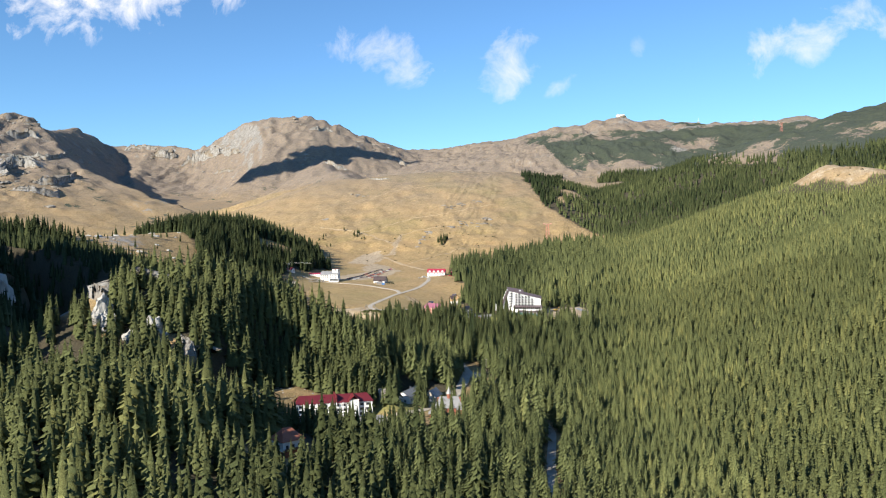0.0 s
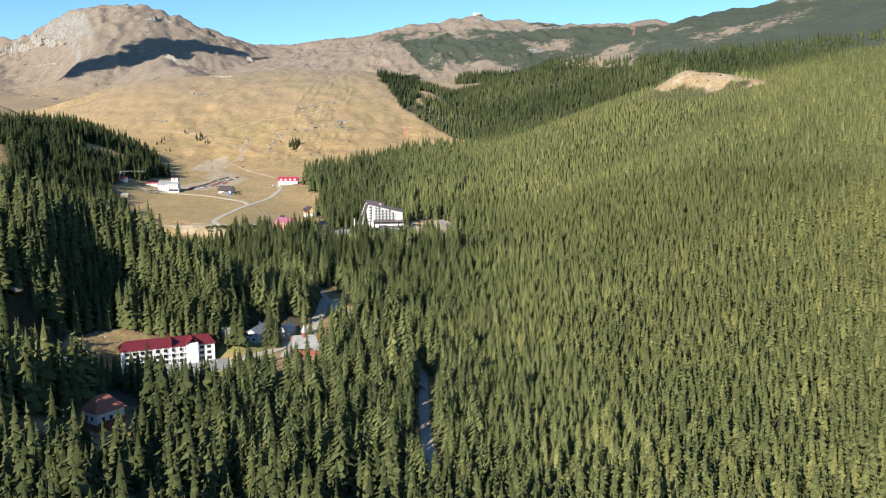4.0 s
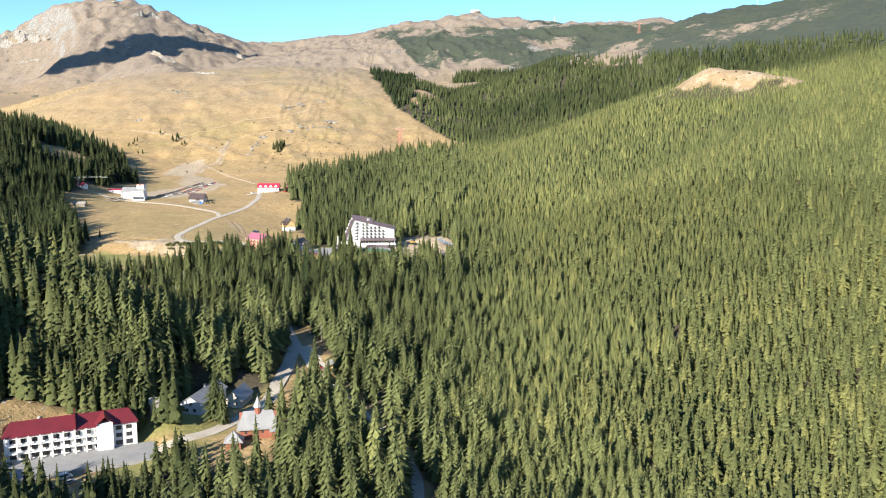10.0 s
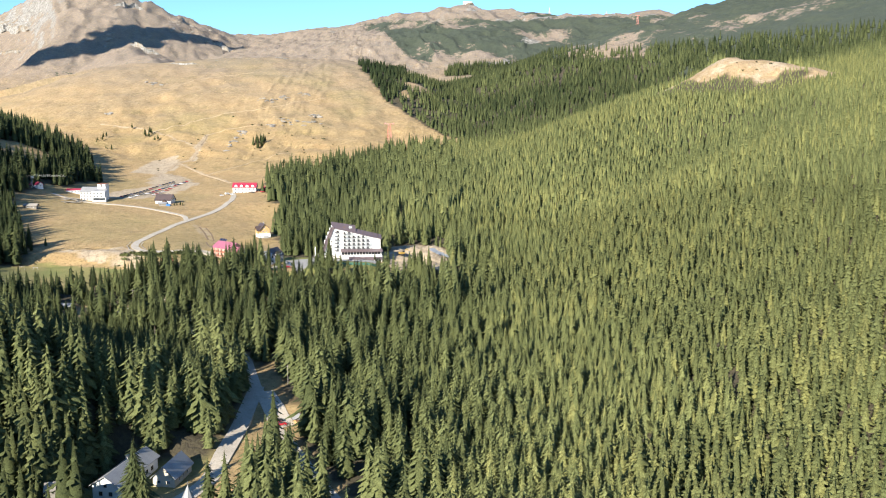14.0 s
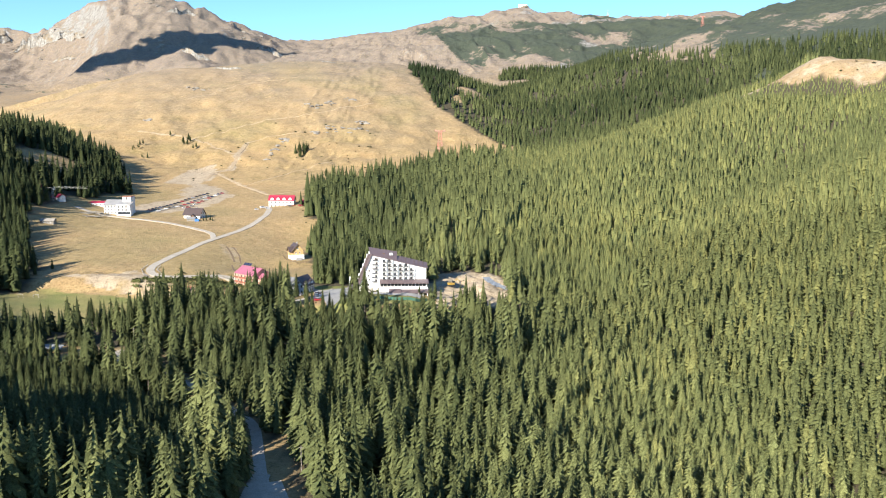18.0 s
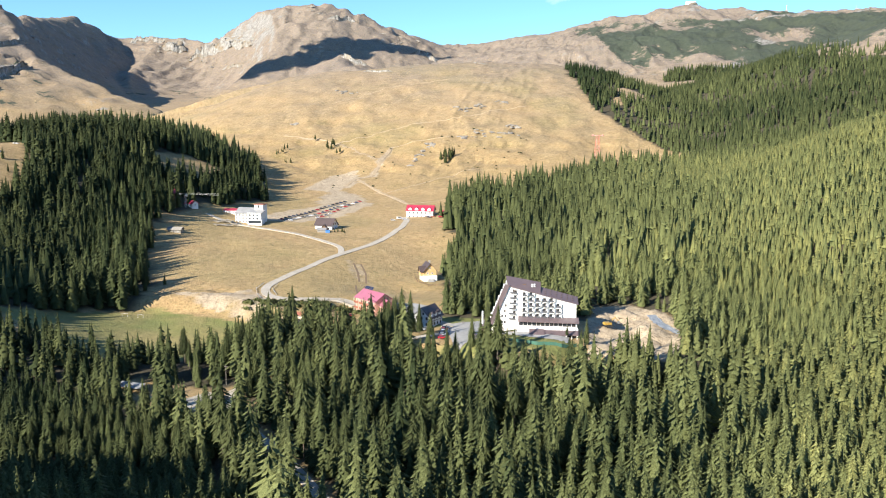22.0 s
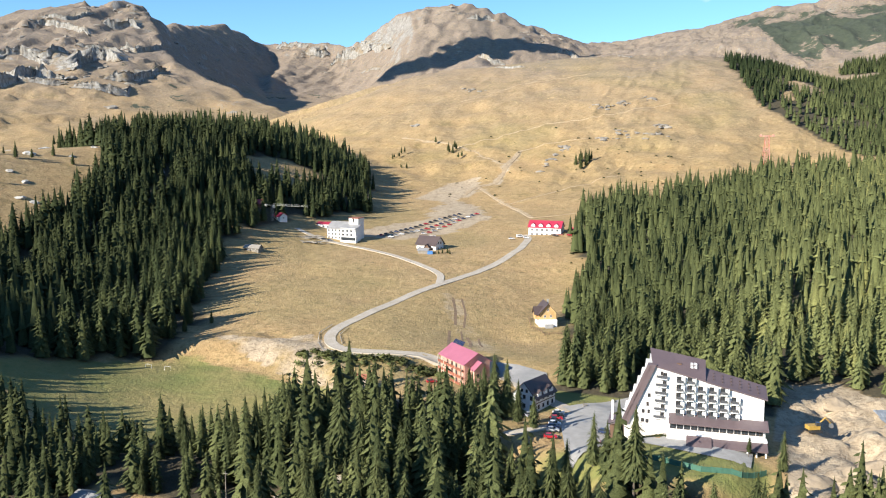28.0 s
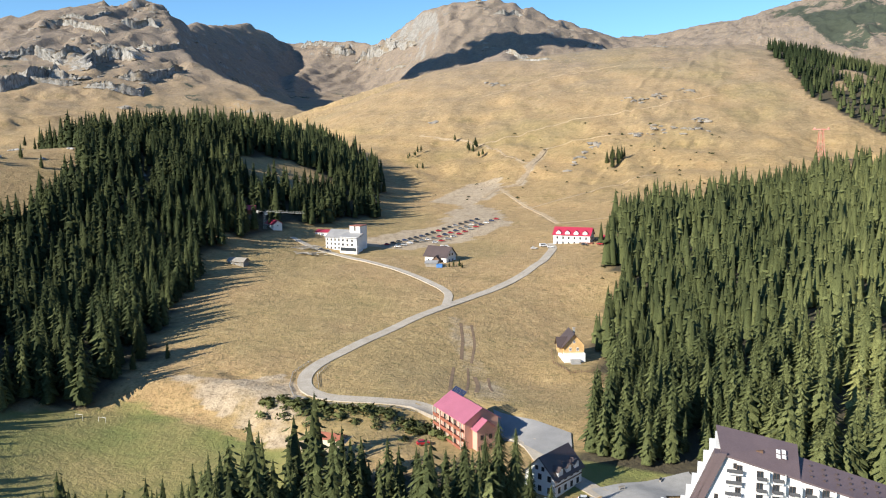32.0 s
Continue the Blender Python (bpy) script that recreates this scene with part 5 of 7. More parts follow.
for k in range(7):
    part("solar_collector", slab(blank(), [(-9 + 1.15 * k, -0.6, 14.0), (-8.1 + 1.15 * k, -0.6, 14.0), (-8.1 + 1.15 * k, 0.9, 15.4), (-9 + 1.15 * k, 0.9, 15.4)], 0.12), SOLAR, pink)
black = house("guest_house", -114.0, 749.0, 74.0, 13.0, 9.6, 5.8, 10.6, WHITE_WALL, BLACK_ROOF, "white guest house with steep charcoal roof and dormers",
              rows=[(4.2, 1.1, 1.5, spread(4, 3.0)), (1.2, 1.1, 1.5, spread(4, 3.0))], gable_rows=[(4.4, 1.1, 1.5, spread(3, 3.0)), (1.2, 1.1, 1.5, spread(3, 3.0)), (6.9, 0.9, 1.1, spread(2, 2.0))],
              z=37.0, dark=True, category="guest house", dormers=((-3.9, 2.2, 1.4, -1), (0, 2.2, 1.4, -1), (3.9, 2.2, 1.4, -1)))
part("timber_band", boxes((-6.6, 6.6, -4.92, -4.79, 3.3, 3.6)), DARK_WOOD, black)
yellow = house("chalet", -146.0, 874.0, -62.0, 11.0, 8.5, 6.2, 11.0, YELLOW_WOOD, BLACK_ROOF, "honey-coloured timber chalet with brown gabled roof on white base",
               rows=[(3.6, 1.0, 1.2, spread(3, 3.0))], gable_rows=[(3.6, 1.0, 1.4, spread(2, 3.0)), (7.0, 0.9, 1.1, (0,))], over=1.0, z=40.0, chimneys=((-2, 1.4, 0.5),))
part("base", boxes((-5.6, 7.5, -4.4, 4.4, -5.0, 2.8)), WHITE_WALL, yellow, "white rendered base")
part("cross_wing", prism(blank(), [(-0.5, 2.6), (4.5, 2.6), (4.5, 5.6), (2.0, 8.6), (-0.5, 5.6)], -6.2, 0, "y"), YELLOW_WOOD, yellow)
bm = blank()
for s in (-1, 1):
    slab(bm, [(2.0 + s * 3.3, -7.0, 5.2), (2.0, -7.0, 8.9), (2.0, 0.5, 8.9), (2.0 + s * 3.3, 0.5, 5.2)], 0.2)
part("wing_roof", bm, BLACK_ROOF, yellow)
part("steps", boxes((7.5, 9.5, -2, 2, -5, 0.6), (9.5, 11.0, -2, 2, -5, -0.6)), CONCRETE, yellow)
dark_house = house("chalet", -271.0, 1009.0, -8.0, 16.0, 11.0, 5.2, 10.4, WHITE_WALL, BLACK_ROOF, "white chalet with broad dark brown roof in the meadow",
                   rows=[(1.2, 1.2, 1.4, spread(4, 3.4))], gable_rows=[(1.2, 1.2, 1.4, spread(2, 4.0)), (5.0, 1.2, 1.4, spread(2, 3.0))], over=1.0, dark=True, z=54.5, chimneys=((2, 1, 0.5),))
part("entrance_gable", prism(blank(), [(0, 0), (4.4, 0), (4.4, 2.8), (2.2, 5.0), (0, 2.8)], -8.0, -5.0, "y"), DARK_WOOD, dark_house)
bm = blank()
for s in (-1, 1):
    slab(bm, [(2.2 + s * 3.0, -8.6, 2.3), (2.2, -8.6, 5.4), (2.2, -3.5, 5.4), (2.2 + s * 3.0, -3.5, 2.3)], 0.2)
part("entrance_roof", bm, BLACK_ROOF, dark_house)
house("shed", -268.0, 991.0, 12.0, 7.0, 5.0, 2.4, 3.6, GREY_WOOD, GREY_ROOF, "open shed with pale roof by the meadow road", over=0.6, category="shed")
blue = thing("tarpaulin", -262.5, 990.0, float(gz(-262.5, 990)), 20, "bright blue tarpaulin over a stack", "tarpaulin")
part("sheet", prism(blank(), [(-2, -0.5), (2, -0.5), (1.5, 1.6), (0, 2.1), (-1.6, 1.5)], -1.8, 1.8), surface("blue_sheet", (0.05, 0.16, 0.40), (0.06, 0.2, 0.46), 1.0, 0.6, 0.02), blue)

red = house("guest_house", -207.0, 1085.0, 3.0, 25.0, 12.0, 8.0, 12.4, WHITE_WALL, BRIGHT_RED_ROOF, "white guest house with bright red roof and gabled dormers",
            rows=[(4.8, 1.2, 1.6, spread(6, 3.9)), (1.4, 1.2, 1.6, spread(6, 3.9))], gable_rows=[(4.6, 1.2, 1.5, spread(2, 4.4)), (1.4, 1.2, 1.5, spread(2, 4.4))], z=59.5, dark=True, category="guest house",
            dormers=((-9, 3.2, 1.4, -1), (-3, 3.2, 1.4, -1), (3, 3.2, 1.4, -1), (9, 3.2, 1.4, -1)))
part("porch", boxes((7.5, 14.5, -8.8, -6.0, -2, 2.8), (7.0, 15.0, -9.4, -5.6, 2.8, 3.1)), RED_WOOD, red)
house("hut", -184.0, 1082.0, 5.0, 6.5, 5.0, 2.8, 5.0, RED_WOOD, BRIGHT_RED_ROOF, "small red-roofed hut beside the guest house", category="hut", over=0.5)
house("barn", -373.0, 939.0, 4.0, 11.0, 5.5, 2.5, 4.2, GREY_WOOD, GREY_WOOD, "old weathered grey barn on dry grass", category="barn", over=0.8, rows=[(0.6, 1.0, 1.0, spread(3, 3.0))])


def build_inn():
    z = 58.0
    top = thing("mountain_inn", -345.0, 1020.0, z, 0.0, "large white mountain inn with stepped roofs and tall stair tower", "inn")
    part("wall", boxes((-13, 4, -8, 8, -3, 8.5)), WHITE_WALL, top)
    part("roof", slab(slab(blank(), [(-13.5, -8.6, 8.4), (4.6, -8.6, 8.4), (4.6, 0, 13.2), (-13.5, 0, 13.2)], 0.3), [(-13.5, 8.6, 8.4), (4.6, 8.6, 8.4), (4.6, 0, 13.2), (-13.5, 0, 13.2)], 0.3), GREY_ROOF, top)
    part("gable", prism(blank(), [(-8, 8.3), (8, 8.3), (0, 12.9)], -12.9, 3.9), WHITE_WALL, top)
    part("tower", boxes((3.0, 11.0, -3, 6, -3, 16.0)), WHITE_WALL, top, "white stair tower")
    part("tower_roof", boxes((2.6, 11.4, -3.4, 6.4, 16.0, 16.4)), TILE_ROOF, top)
    part("front_block", boxes((0, 13, -11, -3, -3, 9.4)), WHITE_WALL, top)
    part("front_roof", slab(blank(), [(-0.5, -11.6, 9.0), (13.6, -11.6, 9.0), (13.6, -3, 11.6), (-0.5, -3, 11.6)], 0.3), GREY_ROOF, top)
    part("terrace", boxes((2, 15, -14, -11, -3, 3.6)), WHITE_WALL, top)
    for r in range(3):
        for x in spread(5, 3.0):
            window(top, -5.5 + x, -8.01, 0.8 + 2.7 * r, 1.2, 1.4, 0, True)
        for x in (2.5, 6.0, 9.5):
            window(top, x, -11.01, 0.9 + 2.8 * r, 1.6, 1.5, 0, True)
    for r in range(4):
        window(top, 7.0, -3.01, 10.0 + 1.5 * r if r < 1 else 12.0 + 1.0 * r, 1.4, 0.8, 0, True)
    part("ground_glazing", boxes((2.5, 14.5, -14.05, -13.95, 0.6, 2.9)), PANE, top)


build_inn()
house("annex", -372.0, 1042.0, 6.0, 22.0, 9.0, 3.6, 5.0, WHITE_WALL, BRIGHT_RED_ROOF, "low white annex with flat-pitched red roof behind the inn", rows=[(1.2, 1.2, 1.3, spread(6, 3.2))], category="annex", over=0.4)
house("cabin", -402.0, 1014.0, -20.0, 10.0, 7.0, 3.0, 5.4, WHITE_WALL, BRIGHT_RED_ROOF, "small white cabin with red roof at the wood's edge", rows=[(1.0, 1.1, 1.2, spread(3, 2.8))], gable_rows=[(1.0, 1.1, 1.2, (0,))], category="cabin")
house("cabin", -424.0, 1016.0, 30.0, 8.0, 6.0, 3.0, 5.6, RED_WOOD, BRIGHT_RED_ROOF, "timber cabin with red roof half hidden by spruces", category="cabin")
house("kiosk", -191.0, 757.0, 4.0, 9.0, 5.0, 2.6, 3.6, CREAM_WALL, TILE_ROOF, "low kiosk with red-brown roof below the road", category="kiosk", over=0.5)

# ---------- single spruces that stand free or nearest ----------
def spruce_kit(count, rng):
    """Meshes of detailed spruces 20 m tall: crown and trunk."""
    kit = []
    for k in range(count):
        v, t, nv = spruce_shape(rng, 460, rng.uniform(0.145, 0.20), (0.05, 0.08, 0.28)[k % 3], 7)
        me = quick_mesh("crown", v * 20.0, tris=t)
        soften(me, nv)
        att = me.attributes.new("tint", "FLOAT", "POINT")
        att.data.foreach_set("value", np.clip(np.repeat(rng.uniform(0.12, 0.45), len(v)) + 0.0, 0, 1).astype(np.float32))
        me.materials.append(NEEDLES)
        bm = blank()
        rod(bm, (0, 0, -1.0), (0, 0, 18.0), 0.26, 7, 0.06)
        tm = bpy.data.meshes.new("trunk")
        bm.to_mesh(tm)
        bm.free()
        tm.materials.append(BARK)
        kit.append((me, tm))
    return kit


TREE_RNG = np.random.default_rng(31)
SPRUCES = spruce_kit(9, TREE_RNG)


def spruce(x, y, tall, label="tall dark green spruce with drooping boughs", group="", fat=1.0):
    me, tm = SPRUCES[int(TREE_RNG.integers(0, len(SPRUCES)))]
    top = thing("spruce_tree", x, y, float(gz(x, y)) - 0.1, float(TREE_RNG.uniform(0, 360)), label, "tree", group)
    for name, data in (("crown", me), ("trunk", tm)):
        ob = new(name, data)
        ob.parent = top
        ob.matrix_basis = Matrix.Diagonal((tall * fat / 20, tall * fat / 20, tall / 20, 1))
    return top


def lone_trees():
    words = "lone spruce standing on the dry pasture"
    for x, y, n, spread_by, h in ((-417, 1404, 5, 9, 14), (-249, 1373, 11, 12, 14), (-196, 1262, 3, 4, 13), (-468, 1370, 6, 14, 9), (-446, 1420, 1, 2, 12), (-452, 1340, 4, 10, 7), (-395, 1385, 2, 5, 10)):
        for k in range(n):
            spruce(x + TREE_RNG.normal(0, spread_by * 0.5), y + TREE_RNG.normal(0, spread_by * 0.5), h * TREE_RNG.uniform(0.6, 1.2), words, "spruces on the pasture", 1.1)
    for x, y, h in ((-306, 792, 20), (-316, 800, 16), (-311, 784, 15), (-300, 782, 10), (-296, 797, 8), (-125, 905, 16), (-132, 925, 14), (-122, 890, 17), (-118, 874, 13), (-128, 940, 12)):
        spruce(x, y, h, "dark spruce at the edge of the meadow", "spruces at the meadow's edge")
    spruce(-92, 405, 25, "tall spruce standing before the grey-roofed chalet", "", 1.5)
    spruce(-88, 402, 19, "tall spruce beside the chapel road")
    for x, y, h in ((-119, 733, 23), (-123, 731, 25), (-124, 724, 22), (-112, 724, 17), (-129, 737, 21), (-131, 728, 24), (-106, 722, 12)):
        spruce(x, y, h, "tall spruce beside the white guest house", "spruces by the guest houses")
    for x, y, h in ((-255, 994, 4), (-252, 996, 5), (-257, 992, 3.5), (-249, 993, 4)):
        spruce(x, y, h, "small garden spruce beside the chalet", "garden spruces", 1.6)
    for x, y, h in ((-30, 703, 13), (-79, 690, 17), (-86, 688, 19), (-70, 678, 14), (-74, 684, 18), (-39, 708, 7)):
        spruce(x, y, h, "spruce in the hotel garden", "spruces round the hotel")


lone_trees()
for x, y, h in NEAREST:
    spruce(x, y, h, "tall spruce in the valley forest", "spruces of the valley forest")


def bush(x, y, r, label="low dark juniper bush on dry grass", group="bushes on the slope", tint=0.15):
    rng = np.random.default_rng(int(abs(x * 13 + y * 7)) + 3)
    pts, tris, normals = [], [], []
    for k in range(46):
        a, e = rng.uniform(0, 6.283), rng.uniform(0.05, 1.4)
        c = np.array([math.cos(a) * math.cos(e), math.sin(a) * math.cos(e), math.sin(e) * 0.75]) * r * rng.uniform(0.6, 1.05)
        s = len(pts)
        for _ in range(3):
            pts.append(c + rng.normal(0, 0.28 * r, 3) * (1, 1, 0.7))
            normals.append(c / np.linalg.norm(c) * (1, 1, 0.8) + (0, 0, 0.25))
        turned = np.dot(np.cross(pts[s + 1] - pts[s], pts[s + 2] - pts[s]), c) < 0
        tris.append((s, s + 2, s + 1) if turned else (s, s + 1, s + 2))
    v = np.array(pts)
    v[:, 2] = np.maximum(v[:, 2], -0.1)
    me = quick_mesh("bush", v, tris=np.array(tris))
    soften(me, np.array(normals) / np.linalg.norm(normals, axis=1)[:, None])
    att = me.attributes.new("tint", "FLOAT", "POINT")
    att.data.foreach_set("value", np.full(len(v), tint, np.float32))
    me.materials.append(NEEDLES)
    ob = new("bush", me)
    ob.matrix_basis = pose(x, y, float(gz(x, y)))
    return tagged(ob, label, "bush", group)


for k in range(60):
    x, y = TREE_RNG.uniform(-420, -120), TREE_RNG.uniform(1230, 1480)
    if inside(np.array([x]), np.array([y]), MEADOW)[0]:
        bush(x, y, TREE_RNG.uniform(0.8, 2.0))
for k in range(26):
    x, y = TREE_RNG.uniform(-178, -120), TREE_RNG.uniform(985, 1070)
    bush(x, y, TREE_RNG.uniform(0.6, 1.3))
for k in range(110):
    f = k / 109
    bush(-230 + 70 * f + TREE_RNG.normal(0, 1.5), 778 + 5 * f - abs(TREE_RNG.normal(0, 6)), TREE_RNG.uniform(1.2, 2.8), "green shrub on the bank below the road", "shrubs below the road", float(TREE_RNG.uniform(0.45, 0.85)))

for k in range(34):
    x, y = TREE_RNG.uniform(255, 420), TREE_RNG.uniform(1000, 1140)
    if scarred(np.array([x]), np.array([y]))[0]:
        bush(x, y, TREE_RNG.uniform(0.8, 2.0), "dark scrub on the bare felled ground", "scrub on the clearing")


def rock(name, x, y, size, seed, mat, label, group="", high=0.7, stretch=1.0, turn=0.0, sink=0.25, detail=3):
    """A broken limestone block or crag."""
    bm = blank()
    bmesh.ops.create_icosphere(bm, subdivisions=detail, radius=1.0)
    for v in bm.verts:
        p = v.co.copy()
        n = noise.fractal(p * 1.3 + Vector((seed, seed * 2.1, 0)), 1.0, 2.0, 4) * 0.42
        ledge = 0.10 * math.sin(p.z * 9 + seed)
        q = p * (1 + n)
        cell = noise.cell_vector(p * 2.2 + Vector((seed, 0, 0))) - Vector((0.5, 0.5, 0.5))
        q += cell * 0.16
        v.co = Vector((q.x * stretch * (1 + ledge), q.y * (1 + ledge), q.z * high)) * size
    me = bpy.data.meshes.new(name)
    bm.to_mesh(me)
    bm.free()
    me.materials.append(mat)
    ob = new(name, me)
    ob.matrix_basis = pose(x, y, float(gz(x, y)) - size * high * sink + size * high * 0.5 * 0, 0, 0, turn)
    return tagged(ob, label, "rock", group)


# broken rock on the mountainsides
for k in range(150):
    cx, cy, wide = CRAGGY[k % len(CRAGGY)]
    rock("outcrop", cx + TREE_RNG.normal(0, wide * 0.55), cy + TREE_RNG.normal(0, wide * 0.55), TREE_RNG.uniform(3, 9), 700 + k * 1.3, LIMESTONE, "grey limestone outcrop on the mountainside", "outcrops of the mountains", 0.6, 1.5, k * 47.0, 0.3, 2)
# crags of the knoll and the gorge
for k, (x, y, s, hi, st) in enumerate(((-302, 392, 17, 1.9, 0.9), (-296, 384, 14, 1.6, 1.2), (-290, 402, 12, 1.5, 0.8), (-282, 408, 10, 1.3, 1.0), (-272, 352, 9, 1.8, 0.9), (-264, 346, 7, 1.6, 1.0), (-240, 352, 8, 1.7, 0.8), (-234, 358, 6, 1.6, 1.0), (-245, 340, 6, 1.5, 1.0))):
    rock("crag", x, y, s * 0.9, k + 1.7, PALE_ROCK, "pale limestone crag rising out of the spruces", "crags of the knoll", hi, st, 40 * k, 0.35, 4)
for k, (x, y, s, hi, st) in enumerate(((-398, 478, 17, 1.7, 1.4), (-424, 446, 15, 1.6, 1.3), (-380, 524, 14, 1.5, 1.2))):
    rock("cliff", x, y, s, k + 31.7, PALE_ROCK, "pale limestone cliff in the shaded gorge", "cliffs of the gorge", hi, st, 70 * k, 0.0)
for k in range(26):
    rock("boulder", TREE_RNG.uniform(-184, -140), TREE_RNG.uniform(384, 400), TREE_RNG.uniform(0.4, 1.1), 300 + k * 1.9, PALE_ROCK, "pale stone on the dry slope behind the guest house", "stones on the slope", 0.5, 1.3, k * 41.0, 0.25, 1)
# outcrops on the grassy hill
HILL_ROCKS = ((-475, 1611, 12, 4), (-271, 1554, 12, 5), (-245, 1565, 9, 4), (-213, 1589, 10, 5), (-241, 1454, 8, 5), (-226, 1472, 9, 5), (-186, 1500, 12, 4), (-499, 1474, 6, 3), (-291, 1814, 10, 4), (-192, 1469, 8, 4), (-288, 1375, 4, 26), (-284, 1418, 7, 8))
for k in range(130):
    cx, cy, sx, sy = HILL_ROCKS[k % len(HILL_ROCKS)]
    rock("outcrop", cx + TREE_RNG.normal(0, sx * 0.7), cy + TREE_RNG.normal(0, sy * 0.8), TREE_RNG.uniform(1.0, 3.6), k * 3.1, LIMESTONE, "grey rock outcrop on the grassy hill", "outcrops on the hill", 0.55, 1.5, k * 50.0, 0.2, 2)
for k in range(60):
    rock("boulder", TREE_RNG.uniform(-700, -485), TREE_RNG.uniform(790, 1020), TREE_RNG.uniform(1.5, 4.5), 200 + k * 2.3, PALE_ROCK, "pale boulder on the rocky pasture", "boulders on the pasture", 0.6, 1.3, k * 33.0, 0.25, 2)
for k in range(55):
    spruce(TREE_RNG.uniform(-700, -460), TREE_RNG.uniform(790, 1040), TREE_RNG.uniform(7, 15), "spruce among pale boulders", "spruces on the rocky pasture")


def cliff_band(line, high, seed, label, deep=14.0, close=4.0, brow=1e9):
    """A fluted rock wall along a slope: a broken face, and a top that runs back into the hill."""
    rng = np.random.default_rng(seed)
    p = [np.array(q, float) for q in line]
    pts = []
    for a, b in zip(p[:-1], p[1:]):
        n = max(2, int(np.hypot(*(b - a)) / close))
        pts += [a + (b - a) * k / n for k in range(n)]
    pts = np.array(pts + [p[-1]])
    n = len(pts)
    u = np.linspace(0, 1, n)
    d = np.gradient(pts, axis=0)
    d /= np.linalg.norm(d, axis=1)[:, None] + 1e-9
    out = np.stack([d[:, 1], -d[:, 0]], -1)
    along = np.arange(n) * close
    # buttresses of uneven width, each with a depth and height of its own
    cuts = np.cumsum(rng.uniform(7, 24, 400))
    which = np.searchsorted(cuts, along)
    jut, lift = rng.uniform(-0.4, 0.45, 401)[which], rng.uniform(0.62, 1.05, 401)[which]
    jut, lift = jut + 0.25 * rng.normal(0, 1, n), lift + 0.10 * rng.normal(0, 1, n)
    fade = np.clip(np.minimum(u, 1 - u) * 6, 0.12, 1)
    tall = np.minimum(0.62 * high * lift * fade, np.maximum(brow - gz(pts[:, 0], pts[:, 1]), 1.0))
    rows = []
    levels = (-0.25, 0.0, 0.18, 0.36, 0.55, 0.74, 0.9, 1.0)
    for k, f in enumerate(levels):
        off = deep * (0.30 * jut + 0.30 * (1 - f) ** 1.5 + rng.normal(0, 0.055, n) + (0.10 if k % 3 == 1 else 0.0))
        q = pts + out * off[:, None]
        rows.append(np.column_stack([q, gz(pts[:, 0], pts[:, 1]) + f * tall + (rng.normal(0, 0.05, n) * high if 0 < f else 0)]))
    for far in (0.7, 1.5, 2.4):
        back = pts - out * (deep * 0.3 + far * tall)[:, None]
        top = np.maximum(gz(back[:, 0], back[:, 1]) + (1.0 - far / 2.0) * 0.55 * tall, rows[0][:, 2])
        rows.append(np.column_stack([back, top]))
    v = np.concatenate(rows)
    idx = np.arange(len(v)).reshape(len(rows), n)
    quads = np.stack([idx[:-1, :-1], idx[:-1, 1:], idx[1:, 1:], idx[1:, :-1]], -1).reshape(-1, 4)
    me = quick_mesh("cliff", v, quads=quads)
    me.materials.append(CLIFF_ROCK)
    return tagged(new("cliff", me), label, "cliff", "limestone cliffs of the mountains")


def cliff_material():
    m, tree, bsdf, make = material("weathered_cliff", 0.95)
    place = make("ShaderNodeTexCoord").outputs["Object"]
    squeeze = make("ShaderNodeVectorMath", place, (1.0, 1.0, 0.25), operation="MULTIPLY").outputs[0]
    cracks, beds, stain = noise_node(make, squeeze, 5.0, 6.0, 0.75), noise_node(make, place, 14.0, 6.0, 0.7), noise_node(make, place, 40.0, 4.0)
    col = mixed(make, ramp(make, beds, 0.35, 0.65), rgb(0.25, 0.23, 0.20), rgb(0.38, 0.365, 0.335))
    col = mixed(make, ramp(make, cracks, 0.53, 0.38), col, rgb(0.12, 0.105, 0.085))
    col = mixed(make, ramp(make, stain, 0.5, 0.66), col, rgb(0.23, 0.18, 0.12))
    # grass holds on the level tops
    lie = make("ShaderNodeSeparateXYZ", make("ShaderNodeNewGeometry").outputs["True Normal"]).outputs[2]
    turf = mixed(make, ramp(make, beds, 0.35, 0.7), rgb(0.20, 0.155, 0.10), rgb(0.28, 0.21, 0.13))
    col = mixed(make, ramp(make, make("ShaderNodeMath", lie, make("ShaderNodeMath", beds, 0.4, operation="MULTIPLY").outputs[0], operation="ADD").outputs[0], 0.96, 1.06), col, turf)
    tree.links.new(col, bsdf.inputs["Base Color"])
    b = make("ShaderNodeBump", 0.8, 2.0)
    b.inputs["Strength"].default_value, b.inputs["Distance"].default_value = 0.8, 2.0
    tree.links.new(cracks, b.inputs["Height"])
    tree.links.new(b.outputs[0], bsdf.inputs["Normal"])
    return m


